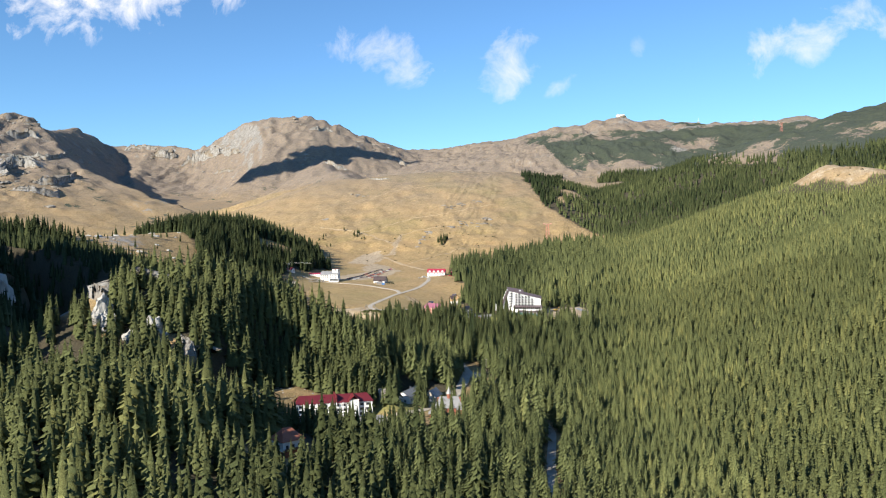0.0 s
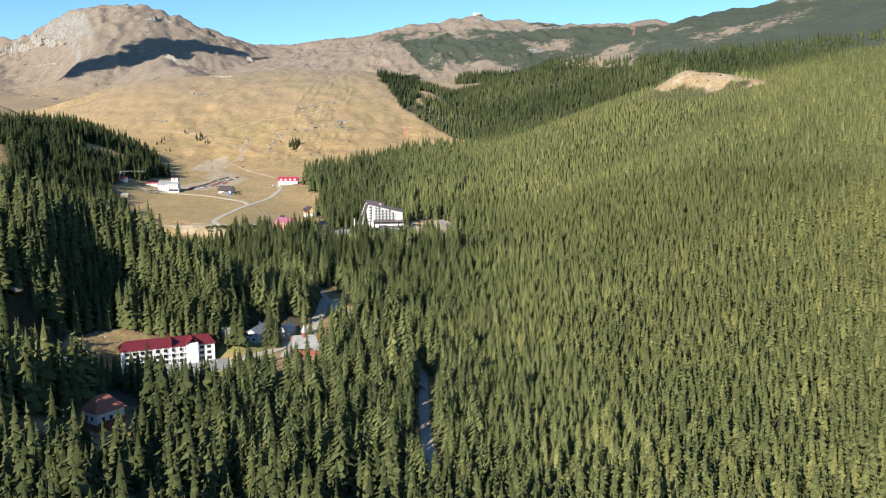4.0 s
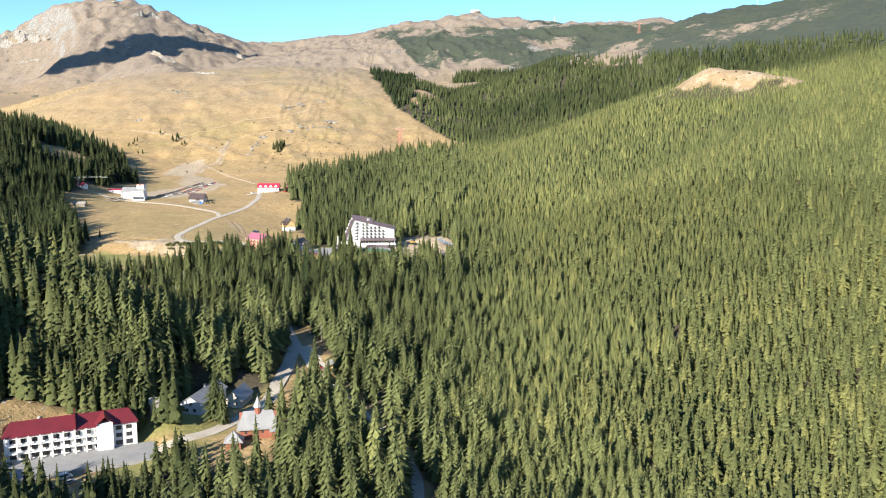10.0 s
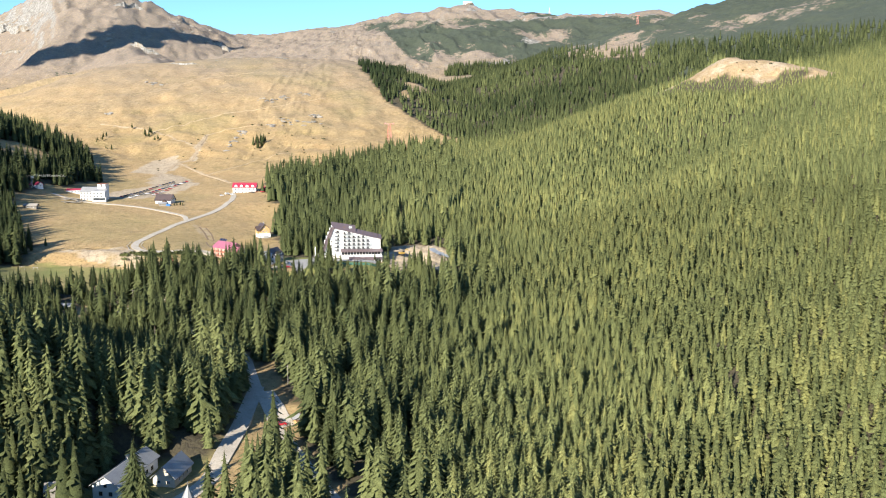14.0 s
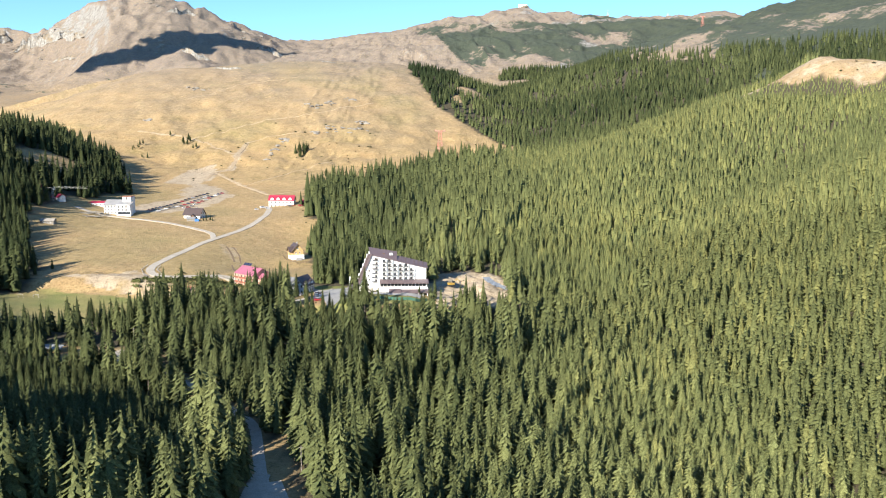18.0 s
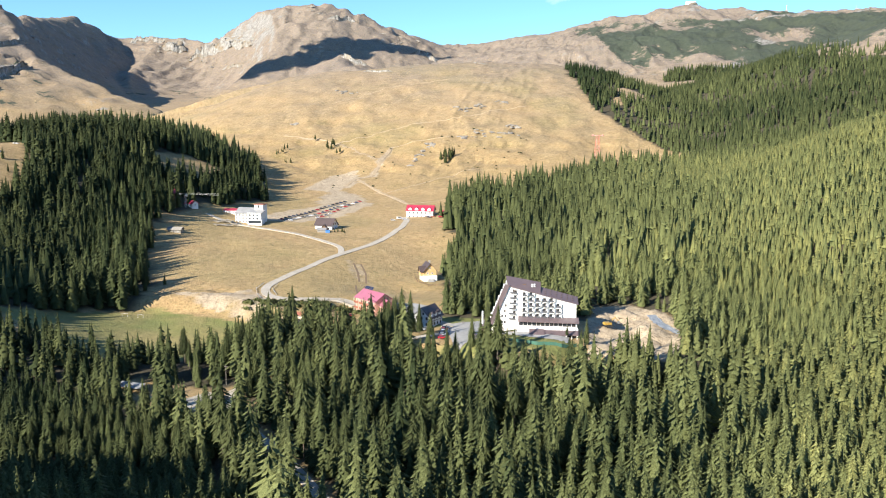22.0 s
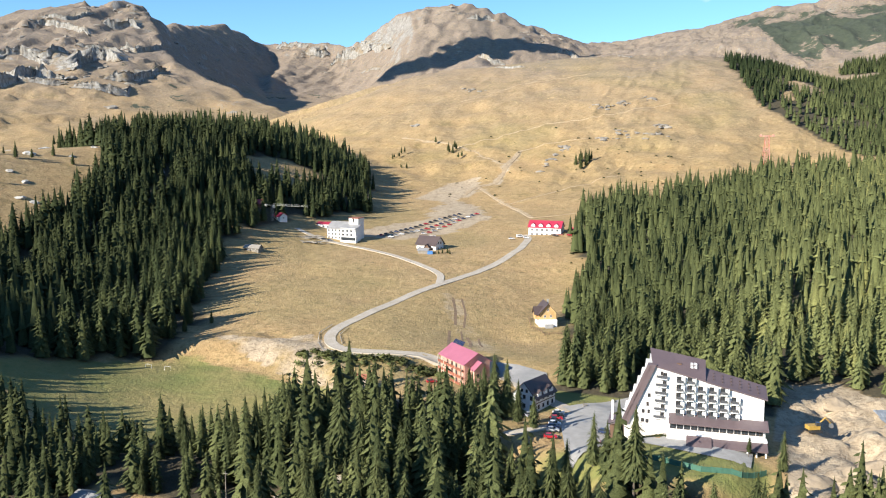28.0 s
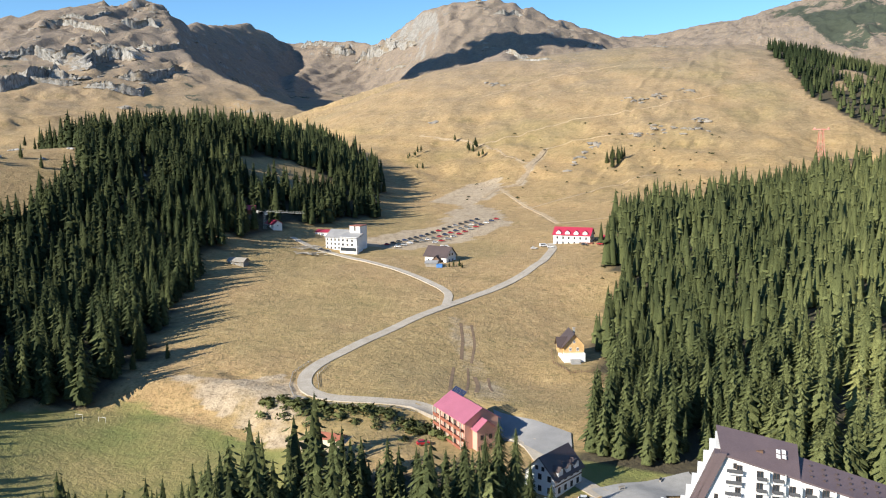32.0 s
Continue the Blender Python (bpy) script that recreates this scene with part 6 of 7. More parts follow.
CLIFF_ROCK = cliff_material()
PALE, GREY = "pale grey limestone cliff band across the grassy mountainside", "fluted grey cliff below the summit"
for k, (line, high, deep, words) in enumerate((
        ([(-1640, 1640), (-1519, 1656), (-1514, 1691), (-1524, 1769), (-1481, 1790), (-1464, 1809)], 46, 16, PALE),
        ([(-1484, 1846), (-1560, 1930), (-1574, 1983), (-1552, 2004), (-1497, 1992)], 44, 16, PALE),
        ([(-1420, 1765), (-1367, 1791), (-1330, 1830), (-1357, 1867)], 26, 12, PALE),
        ([(-1722, 1790), (-1696, 1825), (-1670, 1862), (-1607, 1882), (-1602, 1940)], 30, 13, PALE),
        ([(-1439, 1863), (-1395, 1899), (-1403, 1991), (-1411, 2055)], 30, 13, PALE),
        ([(-1630, 2104), (-1560, 2107), (-1552, 2155), (-1572, 2238)], 24, 12, PALE),
        ([(-1555, 1711), (-1507, 1724), (-1472, 1748), (-1440, 1775)], 24, 10, PALE),
        ([(-1934, 2154), (-1866, 2185), (-1877, 2293)], 18, 10, PALE),
        ([(-1900, 2090), (-1880, 2125), (-1810, 2132), (-1719, 2118)], 24, 12, PALE),
        ([(-1790, 2230), (-1764, 2254), (-1755, 2294), (-1721, 2303)], 32, 14, PALE),
        ([(-1580, 2100), (-1562, 2117), (-1552, 2166)], 22, 10, PALE),
        ([(-1700, 1850), (-1646, 1879), (-1570, 1849)], 18, 10, PALE),
        ([(-1660, 2010), (-1600, 2060), (-1560, 2065)], 16, 9, PALE),
        ([(-2051, 3870), (-1987, 3890), (-1889, 3873), (-1800, 3810)], 72, 24, GREY),
        ([(-1820, 3840), (-1756, 3774), (-1660, 3714)], 38, 18, GREY),
        ([(-2480, 4060), (-2452, 4079), (-2396, 4095), (-2311, 4093)], 34, 16, GREY),
        ([(-2290, 4010), (-2267, 4020), (-2211, 4018), (-2160, 4050)], 48, 18, GREY),
        ([(-1290, 3650), (-1250, 3671), (-1225, 3720), (-1184, 3721)], 26, 14, GREY),
        ([(-1768, 3649), (-1671, 3570), (-1600, 3500)], 20, 10, GREY),
        ([(-1060, 3190), (-1007, 3158), (-960, 3180)], 26, 12, GREY),
        ([(-900, 3560), (-856, 3596), (-800, 3540)], 30, 14, GREY))):
    cliff_band(line, high, 500 + k, words, deep)
cliff_band([(-306, 404), (-303, 390), (-298, 379), (-290, 371), (-279, 366)], 62, 541, "pale limestone cliff at the end of the wooded knoll", 5.0, 2.0, 90.0)
cliff_band([(-486, 1742), (-468, 1740), (-455, 1738), (-430, 1735)], 5, 544, "low grey rock step along the brow of the hill", 3.0, 3.0)
cliff_band([(-247, 350), (-240, 345), (-231, 348)], 15, 542, "pale limestone crag among the spruces", 3.0, 2.0)
cliff_band([(-222, 350), (-216, 343), (-209, 345)], 19, 543, "pale limestone crag among the spruces", 3.0, 2.0)

# ---------- pylon, masts and crane ----------
def lattice(bm, z0, z1, w0, w1, panels, r):
    for k in range(panels):
        a, b = z0 + (z1 - z0) * k / panels, z0 + (z1 - z0) * (k + 1) / panels
        wa, wb = w0 + (w1 - w0) * k / panels, w0 + (w1 - w0) * (k + 1) / panels
        ca, cb = [(sx * wa, sy * wa, a) for sx, sy in ((-1, -1), (1, -1), (1, 1), (-1, 1))], [(sx * wb, sy * wb, b) for sx, sy in ((-1, -1), (1, -1), (1, 1), (-1, 1))]
        for i in range(4):
            j = (i + 1) % 4
            rod(bm, ca[i], cb[i], r, 4)
            rod(bm, ca[i], cb[j], r * 0.7, 4)
            rod(bm, cb[i], cb[j], r * 0.7, 4)
    return bm


def pylon(x, y, tall, wide, label):
    top = thing("cable_car_pylon", x, y, float(gz(x, y)) - 0.3, 20, label, "pylon")
    part("lattice", lattice(blank(), 0, tall - 2.5, wide, wide * 0.42, 9, 0.22), ORANGE_STEEL, top)
    part("crosshead", boxes((-7.5, 7.5, -0.7, 0.7, tall - 2.6, tall - 1.7), (-6.5, -5.7, -1.4, 1.4, tall - 1.7, tall - 0.6), (5.7, 6.5, -1.4, 1.4, tall - 1.7, tall - 0.6)), ORANGE_STEEL, top)
    for s in (-1, 1):
        part("footing", boxes((s * wide - 0.9, s * wide + 0.9, -wide - 0.9, wide + 0.9, -2.0, 0.7)), CONCRETE, top)


pylon(-62, 1378, 37.0, 3.6, "tall red and pale lattice pylon on the grassy slope")
pylon(605, 2672, 45.0, 4.0, "distant red lattice pylon on the high ridge")


def crane():
    x, y = -402.0, 1004.0
    top = thing("tower_crane", x, y, float(gz(x, y)), -8, "pale tower crane with long jib beside the inn", "crane")
    part("mast", lattice(blank(), 0, 12.0, 0.7, 0.7, 7, 0.07), CRANE_WHITE, top)
    bm = blank()
    for k in range(15):
        a, b = 2.4 * k, 2.4 * (k + 1)
        for s in (-0.6, 0.6):
            rod(bm, (a, s, 12.0), (b, s, 12.0), 0.04, 4)
            rod(bm, (a, s, 12.0), (a + 1.2, 0, 13.3), 0.025, 4)
            rod(bm, (b, s, 12.0), (a + 1.2, 0, 13.3), 0.025, 4)
        rod(bm, (a, 0, 13.3), (b, 0, 13.3), 0.04, 4)
    part("jib", bm, CRANE_WHITE, top)
    part("counterweight", boxes((-7.0, -5.4, -0.6, 0.6, 10.8, 12.6), (-8.0, 0, -0.5, 0.5, 11.9, 12.1)), CONCRETE, top)
    part("cab", boxes((0.6, 2.2, -0.9, 0.9, 9.8, 11.8)), CRANE_WHITE, top)


crane()
for x, y, h in ((-182, 660, 9), (-172, 664, 9), (-98, 470, 8), (-65, 520, 9)):
    p = thing("utility_pole", x, y, float(gz(x, y)), 0, "weathered wooden utility pole with crossarm", "pole", "utility poles")
    part("post", rod(blank(), (0, 0, -1), (0, 0, h), 0.16, 7, 0.11), GREY_WOOD, p)
    part("crossarm", boxes((-0.9, 0.9, -0.07, 0.07, h - 0.8, h - 0.65)), GREY_WOOD, p)
for x, y, h in ((840, 2345, 22), (430, 3290, 20), (620, 3200, 14)):
    p = thing("relay_mast", x, y, float(gz(x, y)), 0, "small distant relay mast on the skyline", "mast", "relay masts")
    part("post", rod(blank(), (0, 0, -2), (0, 0, h), 0.8, 6, 0.4), METAL, p)
    part("hut", boxes((-5, 5, -4, 4, -3, 5)), GREY_ROOF, p)
station = thing("summit_station", 137, 3432, float(gz(137, 3432)), 10, "small pale building on the far ridge", "station")
part("wall", boxes((-16, 16, -6, 6, -5, 7)), WHITE_WALL, station)
part("roof", slab(blank(), [(-17, -7, 7), (17, -7, 7), (17, 7, 9), (-17, 7, 9)], 0.6), GREY_ROOF, station)


# ---------- cars ----------
def car_paint(name, c):
    m, tree, bsdf, make = material(name, 0.3)
    place = make("ShaderNodeTexCoord").outputs["Object"]
    n = ramp(make, noise_node(make, place, 0.6, 3.0), 0.3, 0.7)
    tree.links.new(mixed(make, n, rgb(*c), rgb(*[v * 0.85 for v in c])), bsdf.inputs["Base Color"])
    return m


PAINTS = [("white", car_paint("white_paint", (0.75, 0.75, 0.74))), ("black", car_paint("black_paint", (0.02, 0.02, 0.022))), ("silver", car_paint("silver_paint", (0.42, 0.43, 0.44))),
          ("red", car_paint("red_paint", (0.42, 0.02, 0.03))), ("dark blue", car_paint("blue_paint", (0.03, 0.05, 0.12))), ("grey", car_paint("grey_paint", (0.14, 0.145, 0.15)))]
LAMP_CLEAR = glass_material("headlight_glass", (0.5, 0.5, 0.48), 0.1)
LAMP_RED = glass_material("tail_light_glass", (0.3, 0.01, 0.01), 0.15)


def make_car(colour, paint):
    top = thing("car", 0, 0, -500, 0, f"parked {colour} passenger car", "car", "parked cars")
    body = [(-2.1, 0.25), (2.1, 0.25), (2.15, 0.62), (1.95, 0.82), (0.95, 0.95), (-1.75, 0.98), (-2.12, 0.75)]
    part("body", prism(blank(), body, -0.88, 0.88, "y"), paint, top)
    bm = blank()
    lo = [(-1.8, -0.82, 0.95), (0.95, -0.82, 0.93), (0.95, 0.82, 0.93), (-1.8, 0.82, 0.95)]
    hi = [(-1.35, -0.62, 1.46), (0.15, -0.62, 1.46), (0.15, 0.62, 1.46), (-1.35, 0.62, 1.46)]
    a, b = [bm.verts.new(p) for p in lo], [bm.verts.new(p) for p in hi]
    for k in range(4):
        bm.faces.new((a[k], a[(k + 1) % 4], b[(k + 1) % 4], b[k]))
    bm.faces.new(b)
    part("glass", bm, PANE, top)
    part("roof", boxes((-1.38, 0.2, -0.64, 0.64, 1.45, 1.51)), paint, top)
    for sx in (-1.3, 1.3):
        for sy in (-0.86, 0.86):
            tyre = new("wheel", share("car_tyre", lambda: rod(blank(), (0, -0.1, 0), (0, 0.1, 0), 0.32, 10), RUBBER))
            tyre.parent = top
            tyre.matrix_basis = pose(sx, sy, 0.32)
            piece("rim", share("car_rim", lambda: rod(blank(), (0, -0.115, 0), (0, 0.115, 0), 0.19, 8), METAL), tyre, 0, 0, 0)
    for sy in (-0.62, 0.62):
        piece("headlight", share("car_lamp", lambda: boxes((-0.05, 0.05, -0.2, 0.2, -0.08, 0.08)), LAMP_CLEAR), top, 2.1, sy, 0.66)
        piece("tail_light", share("car_tail", lambda: boxes((-0.05, 0.05, -0.16, 0.16, -0.1, 0.1)), LAMP_RED), top, -2.1, sy, 0.76)
    return top


CARS = [make_car(*p) for p in PAINTS]
used_cars = set()


def park(x, y, turn, which=None, lift=0.3):
    k = int(TREE_RNG.integers(0, len(CARS))) if which is None else which
    m = pose(x, y, float(gz(x, y)) + lift, 0, 0, turn)
    if k not in used_cars:
        used_cars.add(k)
        CARS[k].matrix_basis = m
        return CARS[k]
    return copy_thing(CARS[k], m)

# the car park by the inn
for k in range(17):
    f = k / 16
    park(-326 + 12 * f + 8 * f * f, 1040 + 112 * f, 25 + TREE_RNG.normal(0, 6), 1 if k % 3 else None)
for k in range(15):
    f = k / 14
    park(-316 + 16 * f, 1036 + 100 * f, 20 + TREE_RNG.normal(0, 8))
for k in range(12):
    f = k / 11
    park(-300 + 8 * f, 1062 + 96 * f, 30 + TREE_RNG.normal(0, 10))
for x, y, t, w in ((-103, 742, 20, 0), (-102.5, 739, 20, 1), (-102, 735.5, 18, 3), (-100.5, 729, 16, 1), (-100, 726, 16, 0), (-99.6, 723, 16, 4), (-99, 720, 16, 2), (-98, 714, 14, 3),
                   (-83, 724, 10, 4), (-81, 739, -8, 2), (-112, 737, 70, 2), (-78, 704, 5, 1)):
    park(x, y, t, w, 0.45)
for x, y, t, w in ((-140, 338, 70, 1), (-137, 345, 60, 4), (-143, 332, 65, 5), (-128, 352, 60, 2), (-146, 326, 60, 3), (-216, 1062, 20, 0), (-226, 1058, 30, 0), (-196, 1072, 0, 1), (-186, 1074, 5, 3), (-163, 768, 40, 3), (-172, 640, 100, 4), (-356, 1004, 10, 1), (-350, 1003, 15, 5)):
    park(x, y, t, w, 0.4)


def van(x, y, turn, label, long=5.4):
    top = thing("van", x, y, float(gz(x, y)) + 0.35, turn, label, "van")
    side = [(-long / 2, 0.35), (long / 2, 0.35), (long / 2 + 0.05, 0.95), (long / 2 - 0.7, 1.25), (long / 2 - 1.4, 2.1), (-long / 2, 2.2)]
    part("body", prism(blank(), side, -0.95, 0.95, "y"), PAINTS[0][1], top)
    part("windscreen", slab(blank(), [(long / 2 - 0.68, -0.85, 1.32), (long / 2 - 0.68, 0.85, 1.32), (long / 2 - 1.32, 0.85, 2.06), (long / 2 - 1.32, -0.85, 2.06)], 0.05), PANE, top)
    for s in (-1, 1):
        part("side_window", boxes((-long / 2 + 0.5, long / 2 - 1.6, s * 0.95 - 0.02, s * 0.95 + 0.02, 1.3, 1.9)), PANE, top)
    for sx in (-long / 2 + 0.9, long / 2 - 0.9):
        for sy in (-0.92, 0.92):
            w = new("wheel", share("car_tyre", lambda: rod(blank(), (0, -0.1, 0), (0, 0.1, 0), 0.32, 10), RUBBER))
            w.parent = top
            w.matrix_basis = pose(sx, sy, 0.33)


van(-132, 356, 50, "white delivery van parked before the guest house")
van(-222, 1066, 40, "white van at the end of the meadow road")
van(-284, 1044, 20, "pale minibus in the gravel car park", 6.5)


# ---------- hotel grounds ----------
def patch(name, corners, lift, mat, label, category="", kind="structure", thick=2.0):
    """A level-ish paved sheet over the ground, with edges that go down into it."""
    pts = [(x, y, float(gz(x, y)) + lift) for x, y in corners]
    bm = slab(blank(), pts, thick)
    bmesh.ops.triangulate(bm, faces=[f for f in bm.faces if len(f.verts) > 4])
    me = bpy.data.meshes.new(name)
    bm.to_mesh(me)
    bm.free()
    me.materials.append(mat)
    return tagged(new(name, me), label, category, kind=kind)


def draped(name, corners, lift, mat, label, category, n=10):
    """A sheet between four corners that follows the ground."""
    a, b, c, d = [np.array(p, float) for p in corners]
    u, v = np.meshgrid(np.linspace(0, 1, n), np.linspace(0, 1, n))
    xy = (a * (1 - u)[..., None] + b * u[..., None]) * (1 - v)[..., None] + (d * (1 - u)[..., None] + c * u[..., None]) * v[..., None]
    z = gz(xy[..., 0], xy[..., 1]) + lift
    verts = np.concatenate([xy, z[..., None]], -1).reshape(-1, 3)
    i = np.arange(n * n).reshape(n, n)
    q = np.stack([i[:-1, :-1], i[:-1, 1:], i[1:, 1:], i[1:, :-1]], -1).reshape(-1, 4)
    me = quick_mesh(name, verts, quads=q)
    me.materials.append(mat)
    return tagged(new(name, me), label, category, kind="structure")


draped("pavement_car_park", [(-103, 741), (-89, 765), (-77, 730), (-87, 694)], 0.35, CONCRETE, "pale concrete hotel car park", "car park", 14)
draped("pavement_drive", [(-104, 750), (-94, 742), (-76, 762), (-82, 772)], 0.33, CONCRETE, "pale concrete drive beside the lawn", "drive")
draped("pavement_apron", [(-84, 722), (-80, 706), (-38, 700), (-38, 712)], 0.30, CONCRETE, "pale paved apron before the hotel", "apron")
draped("pavement_court", [(-152, 800), (-120, 786), (-112, 762), (-140, 780)], 0.4, ASPHALT, "grey paved yard behind the pink guest house", "yard")
draped("pavement_yard", [(-190, 628), (-168, 621), (-166, 640), (-184, 648)], 0.3, GRAVEL, "pale gravel clearing in the woods", "yard")

draped("pavement_lay_by", [(-77, 509), (-70, 512), (-55, 478), (-63, 471)], 0.35, GRAVEL, "pale gravel lay-by beside the forest road", "lay-by")
hut = thing("kiosk", -54.5, 481.0, float(gz(-54.5, 481.0)), 15, "small timber kiosk with pale pyramid roof by the lay-by", "kiosk")
part("wall", boxes((-1.6, 1.6, -1.6, 1.6, -1.0, 2.4)), YELLOW_WOOD, hut)
bm = blank()
eaves = [(-2.4, -2.4, 2.2), (2.4, -2.4, 2.2), (2.4, 2.4, 2.2), (-2.4, 2.4, 2.2)]
for k in range(4):
    slab(bm, [eaves[k], eaves[(k + 1) % 4], (0, 0, 4.4)], 0.15)
part("roof", bm, GREY_ROOF, hut)
part("hatch", boxes((-0.9, 0.9, -1.64, -1.58, 0.9, 1.9)), DARK_WOOD, hut)
park(-60.5, 476.5, 20, 3, 0.5)
park(-62.5, 480.5, 25, 1, 0.5)


def fence(line, high, mat, label, gap=2.5, board=True, name="fence"):
    x0, y0 = line[0]
    top = thing(name, x0, y0, 0, 0, label, "fence")
    for (ax, ay), (bx, by) in zip(line[:-1], line[1:]):
        n = max(1, round(math.hypot(bx - ax, by - ay) / gap))
        for k in range(n):
            px, py, qx, qy = ax + (bx - ax) * k / n, ay + (by - ay) * k / n, ax + (bx - ax) * (k + 1) / n, ay + (by - ay) * (k + 1) / n
            za, zb = float(gz(px, py)), float(gz(qx, qy))
            piece("post", share(f"post_{high}_{mat.name}", lambda: boxes((-0.07, 0.07, -0.07, 0.07, -0.6, high + 0.1)), mat), top, px - x0, py - y0, za)
            bm = blank()
            a, b = Vector((px - x0, py - y0, za)), Vector((qx - x0, qy - y0, zb))
            for z in ((high * 0.45, high * 0.9) if board else (0.1,)):
                slab_pts = [a + Vector((0, 0, z + (0.12 if board else high * 0.85))), b + Vector((0, 0, z + (0.12 if board else high * 0.85))), b + Vector((0, 0, z)), a + Vector((0, 0, z))]
                side = (b - a).cross(Vector((0, 0, 1))).normalized() * 0.03
                vs = [bm.verts.new(p + side) for p in slab_pts] + [bm.verts.new(p - side) for p in slab_pts]
                for f in ((0, 1, 2, 3), (7, 6, 5, 4), (0, 4, 5, 1), (1, 5, 6, 2), (2, 6, 7, 3), (3, 7, 4, 0)):
                    bm.faces.new([vs[i] for i in f])
            part("panel" if not board else "rail", bm, mat, top)
    return top


fence([(-66, 694), (-50, 690), (-40, 693), (-34, 700)], 1.8, NET_GREEN, "green netting fence round the hotel garden", 2.5, False)
fence([(-158, 884), (-150, 862), (-140, 852), (-130, 858)], 1.2, DARK_WOOD, "dark timber fence round the yellow chalet")
fence([(-205, 781), (-214, 780.5), (-223, 783), (-230, 790), (-236, 801), (-237, 815)], 0.8, METAL, "steel guard rail along the road bend", 2.0, True, "guard_rail")
fence([(-205, 781), (-190, 783), (-176, 788)], 0.8, METAL, "steel guard rail above the bank", 2.0, True, "guard_rail")
fence([(-219, 793), (-226, 803), (-228, 815)], 0.8, METAL, "steel guard rail inside the road bend", 2.0, True, "guard_rail")
for x, y in ((-290, 746), (-282, 749)):
    g = thing("goal", x, y, float(gz(x, y)), 10, "white goal frame on the grass field", "goal", "goals on the field")
    bm = blank()
    rod(bm, (-1.5, 0, 0), (-1.5, 0, 2.0), 0.05, 6)
    rod(bm, (1.5, 0, 0), (1.5, 0, 2.0), 0.05, 6)
    rod(bm, (-1.5, 0, 2.0), (1.5, 0, 2.0), 0.05, 6)
    part("frame", bm, FRAME_WHITE, g)


def heap(x, y, r, h, mat, label, name="soil_mound", seed=0):
    bm = blank()
    bmesh.ops.create_grid(bm, x_segments=14, y_segments=14, size=1.0)
    for v in bm.verts:
        d = max(0.0, 1 - v.co.length)
        n = noise.fractal(Vector((v.co.x * 3 + seed, v.co.y * 3, seed)), 1.0, 2.0, 4)
        v.co = Vector((v.co.x * r, v.co.y * r * 0.7, h * (d ** 0.8) * (1 + 0.5 * n) - (0.8 if d <= 0 else 0)))
    me = bpy.data.meshes.new(name)
    bm.to_mesh(me)
    bm.free()
    me.materials.append(mat)
    me.shade_smooth()
    ob = new(name, me)
    ob.matrix_basis = pose(x, y, float(gz(x, y)) - 0.2, 0, 0, seed * 57.0)
    return tagged(ob, label, "heap", "earth heaps of the dig")


for k, (x, y, r, h) in enumerate(((-22, 700, 7, 2.6), (-12, 708, 8, 3.4), (-4, 722, 7, 2.8), (-20, 762, 6, 2.0), (-10, 692, 6, 2.2), (-2, 748, 7, 2.4), (-26, 740, 5, 1.8), (-14, 776, 7, 2.2))):
    heap(x, y, r, h, EARTH, "heap of pale dug earth beside the hotel", seed=k + 1)


def excavator(x, y, turn):
    top = thing("excavator", x, y, float(gz(x, y)) + 0.3, turn, "yellow tracked excavator on the dug earth", "excavator")
    for s in (-1, 1):
        part("track", prism(blank(), [(-1.9, 0.0), (1.9, 0.0), (2.2, 0.45), (1.9, 0.9), (-1.9, 0.9), (-2.2, 0.45)], s * 1.2 - 0.3, s * 1.2 + 0.3, "y"), RUBBER, top)
    part("house", boxes((-2.2, 1.4, -1.3, 1.3, 1.0, 2.2)), YELLOW_PAINT, top)
    part("cab", boxes((0.2, 1.5, -1.3, -0.2, 2.1, 3.2)), PANE, top)
    part("boom", rod(rod(blank(), (1.2, 0.3, 1.9), (3.8, 0.3, 4.2), 0.25, 6), (3.8, 0.3, 4.2), (5.8, 0.3, 2.2), 0.2, 6), YELLOW_PAINT, top)
    part("bucket", prism(blank(), [(5.4, 1.0), (6.4, 1.2), (6.1, 2.3), (5.6, 2.3)], -0.3, 0.9, "y"), METAL, top)


excavator(-22, 738, 30)
for k in range(5):
    x, y = 1 + 2.6 * k * 0.6, 762 - 5.2 * k
    t = thing("plastic_sheet", x, y, float(gz(x, y)), 30 + 6 * k, "grey plastic sheeting over a cut slope", "sheet", "sheets on the cut")
    bm = blank()
    bmesh.ops.create_grid(bm, x_segments=8, y_segments=8, size=1.0)
    for v in bm.verts:
        v.co = Vector((v.co.x * 2.6, v.co.y * 5.5, 1.0 + 0.28 * v.co.y * 5.5 + 0.35 * noise.noise(Vector((v.co.x * 2 + k, v.co.y * 3, k)))))
    part("sheet", bm, TARP, t)


def log_pile(x, y):
    top = thing("log_pile", x, y, float(gz(x, y)), 25, "heap of pale cut branches and logs on the grass", "log pile")
    for k in range(34):
        a = TREE_RNG.uniform(-0.9, 0.9)
        c = Vector((TREE_RNG.normal(0, 4), TREE_RNG.normal(0, 2.5), TREE_RNG.uniform(0.2, 1.6)))
        d = Vector((math.cos(a), math.sin(a), TREE_RNG.uniform(-0.15, 0.2))) * TREE_RNG.uniform(1.5, 4.0)
        part("log", rod(blank(), c - d, c + d, TREE_RNG.uniform(0.12, 0.3), 6), GREY_WOOD, top)


log_pile(-366, 1000)
log_pile(-356, 988)


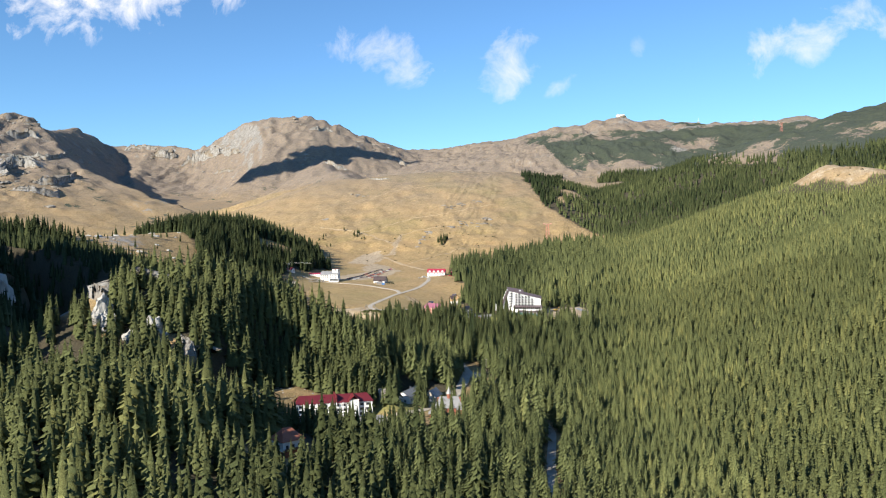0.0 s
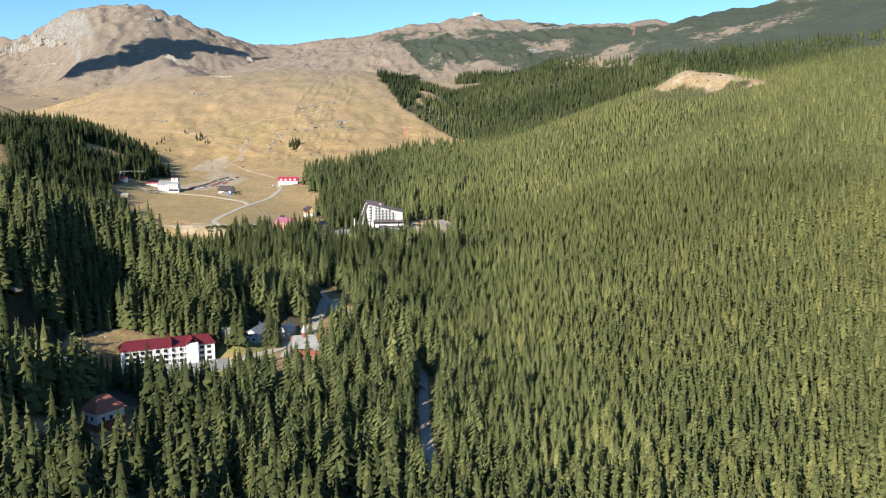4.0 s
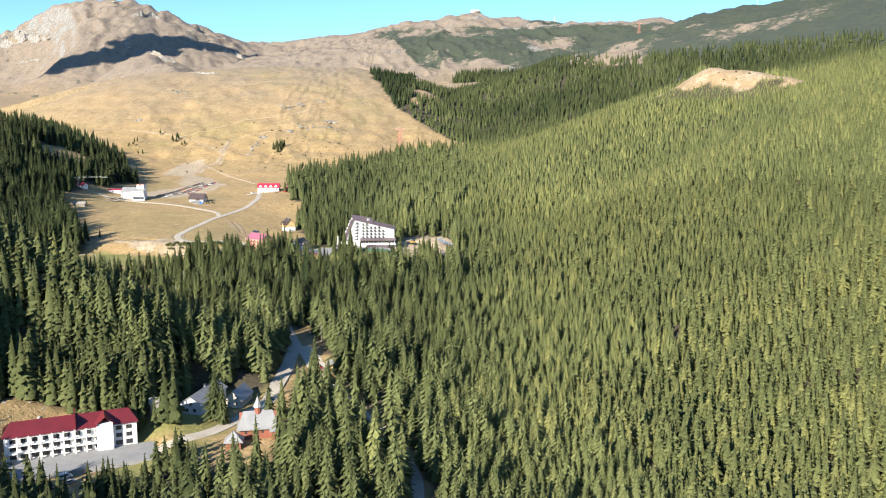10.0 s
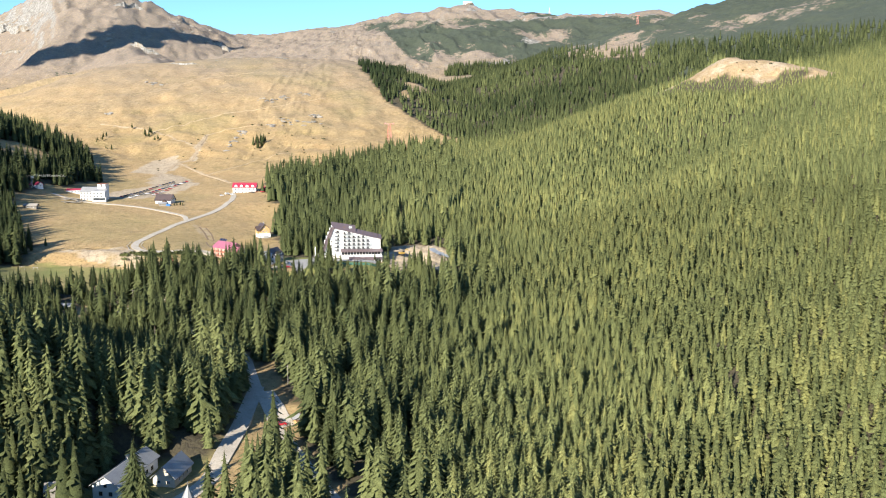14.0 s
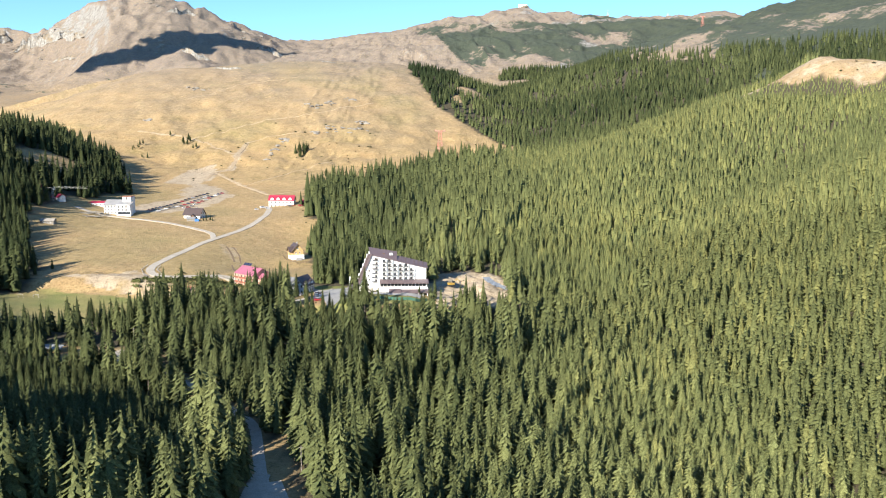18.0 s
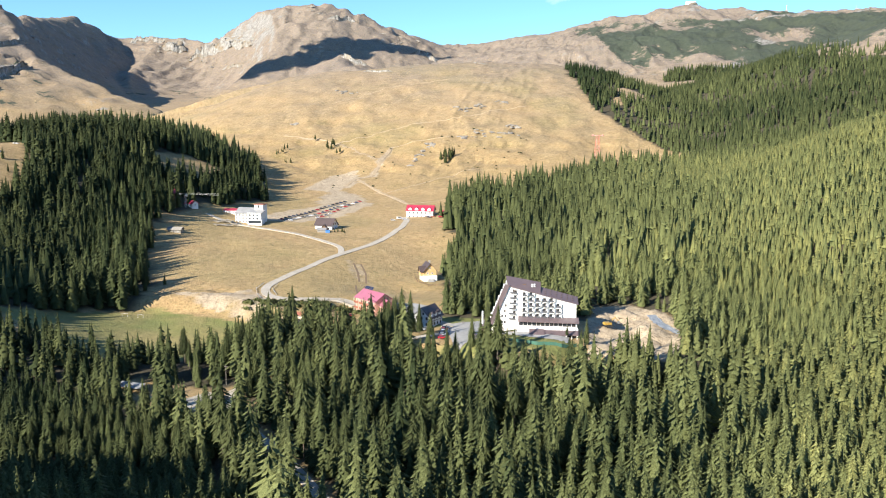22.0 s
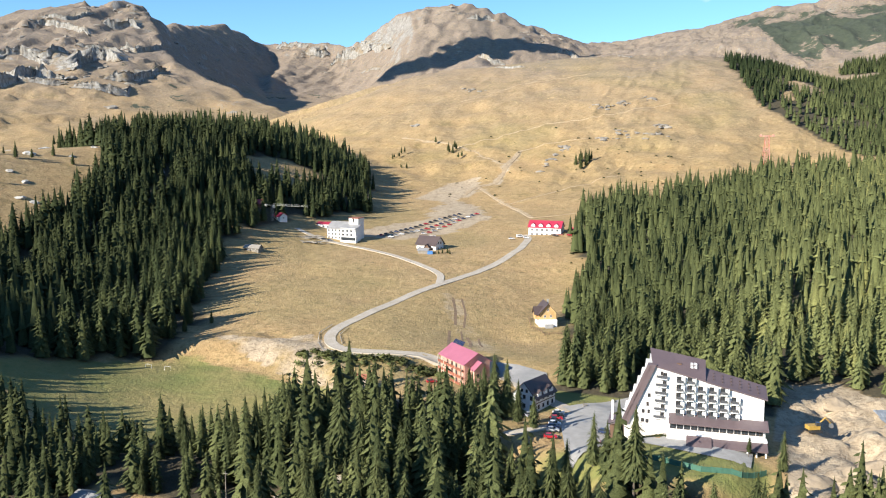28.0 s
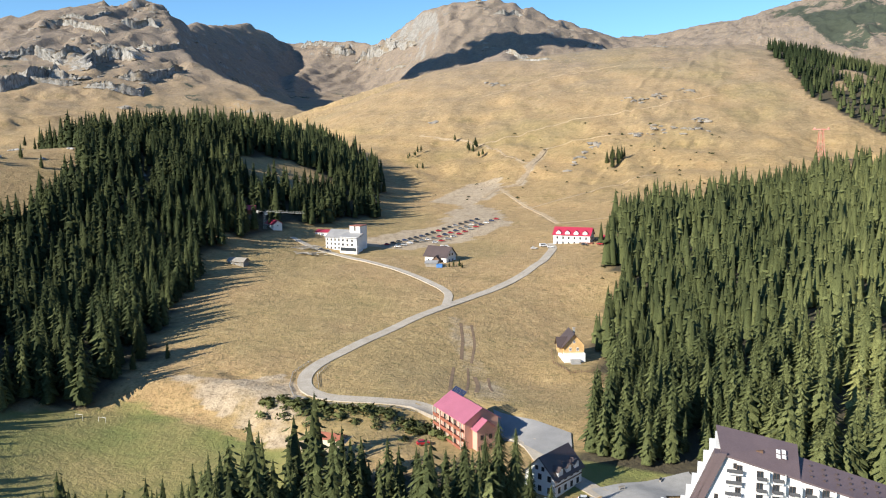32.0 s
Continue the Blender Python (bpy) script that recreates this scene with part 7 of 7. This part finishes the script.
def deck_shed(x, y, turn):
    top = thing("shelter", x, y, float(gz(x, y)), turn, "low pale-roofed shelter in the dark clearing", "shelter")
    part("roof", slab(slab(blank(), [(-6, -3.4, 2.4), (6, -3.4, 2.4), (6, 0, 3.8), (-6, 0, 3.8)], 0.15), [(-6, 3.4, 2.4), (6, 3.4, 2.4), (6, 0, 3.8), (-6, 0, 3.8)], 0.15), GREY_ROOF, top)
    for sx in (-5.5, 5.5):
        for sy in (-3, 3):
            part("post", boxes((sx - 0.1, sx + 0.1, sy - 0.1, sy + 0.1, -1, 2.6)), DARK_WOOD, top)


deck_shed(-214, 640, -6)
for k, (x, y) in enumerate(((-70, 709), (-96, 752), (-88, 764))):
    b = thing("garden_bench", x, y, float(gz(x, y)) + 0.3, 40 * k, "pale garden bench on the lawn", "bench", "garden benches")
    part("seat", boxes((-0.9, 0.9, -0.25, 0.25, 0.42, 0.48)), GREY_WOOD, b)
    part("backrest", boxes((-0.9, 0.9, 0.22, 0.28, 0.48, 0.95)), GREY_WOOD, b)
    for s in (-0.7, 0.7):
        part("leg", boxes((s - 0.05, s + 0.05, -0.22, 0.22, -0.3, 0.42)), GREY_WOOD, b)

for k in range(16):
    bush(-71.0 + 11.5 * k / 15, 711.0 + 1.5 * k / 15, 0.8, "clipped round shrub of the hotel hedge", "hedge shrubs of the hotel")

TRACK_EARTH = surface("worn_track", (0.47, 0.36, 0.23), (0.34, 0.25, 0.15), 4.0, 0.95, 0.1, 0.6, 0.0, 0.25)
# worn tracks on the hill
for line, wide in ((TRENCH, 4.0), (TRENCH_TWO, 3.0), (HILL_PATH, 1.6), ([(-334, 1410), (-322, 1425), (-300, 1440), (-262, 1452)], 1.3), ([(-239, 1149), (-205, 1175), (-160, 1215), (-120, 1260)], 1.2), ([(-284, 1215), (-240, 1290), (-200, 1330)], 1.0), ([(-413, 1418), (-330, 1490), (-250, 1530), (-180, 1590)], 1.0), ([(-470, 1560), (-400, 1640), (-320, 1690)], 1.2)):
    ribbon("hill_track", line, wide, 0.22, TRACK_EARTH, "pale worn earth track on the dry hill", 3.0)

# ruts in the meadow
for k, (x0, y0, x1, y1, wide) in enumerate(((-186, 842, -174, 812, 1.3), (-181, 845, -169, 816, 1.0), (-175, 838, -165, 816, 1.7), (-170, 840, -161, 822, 1.1), (-205, 892, -187, 852, 1.5), (-200, 893, -182, 851, 1.2))):
    bend = (0.45 * x0 + 0.55 * x1 + 0.8 * (k % 3 - 1), 0.5 * (y0 + y1))
    ribbon("wheel_rut", [(x0, y0), bend, (x1, y1)], wide, 0.08, DARK_EARTH, "churned brown wheel rut across the dry grass", 2.0)


# ---------- the cloud whose shadow lies on the peak ----------
def cumulus(x, y, z, lumps, label):
    rng = np.random.default_rng(77)
    top = thing("cumulus_cloud", x, y, z, 0, label, "cloud")
    m, tree, bsdf, make = material("cloud_white", 1.0)
    bsdf.inputs["Base Color"].default_value = rgb(0.85, 0.86, 0.88)
    place = make("ShaderNodeTexCoord").outputs["Object"]
    tree.links.new(mixed(make, ramp(make, noise_node(make, place, 60.0), 0.3, 0.7), rgb(0.8, 0.81, 0.84), rgb(0.9, 0.9, 0.9)), bsdf.inputs["Base Color"])
    for lx, ly, r in lumps:
        r *= 0.8
        bm = blank()
        bmesh.ops.create_icosphere(bm, subdivisions=4, radius=1.0)
        for v in bm.verts:
            n = noise.fractal(v.co * 2.1 + Vector((lx * 0.01, ly * 0.01, 0)), 0.8, 2.0, 5)
            v.co = Vector((v.co.x * (1 + 0.45 * n) * r, v.co.y * (1 + 0.45 * n) * r * 0.8, v.co.z * (1 + 0.4 * n) * r * 0.32))
            v.co += Vector((lx, ly, 0))
        part("billow", bm, m, top)


cumulus(-2080, 1750, 1300, ((-330, -390, 70), (-275, -290, 90), (-200, -215, 95), (-115, -150, 100), (-35, -60, 110), (40, 90, 120), (110, 220, 125), (190, 330, 120), (270, 360, 105), (340, 370, 90), (400, 380, 60)), "white fair-weather cloud drifting over the mountains")
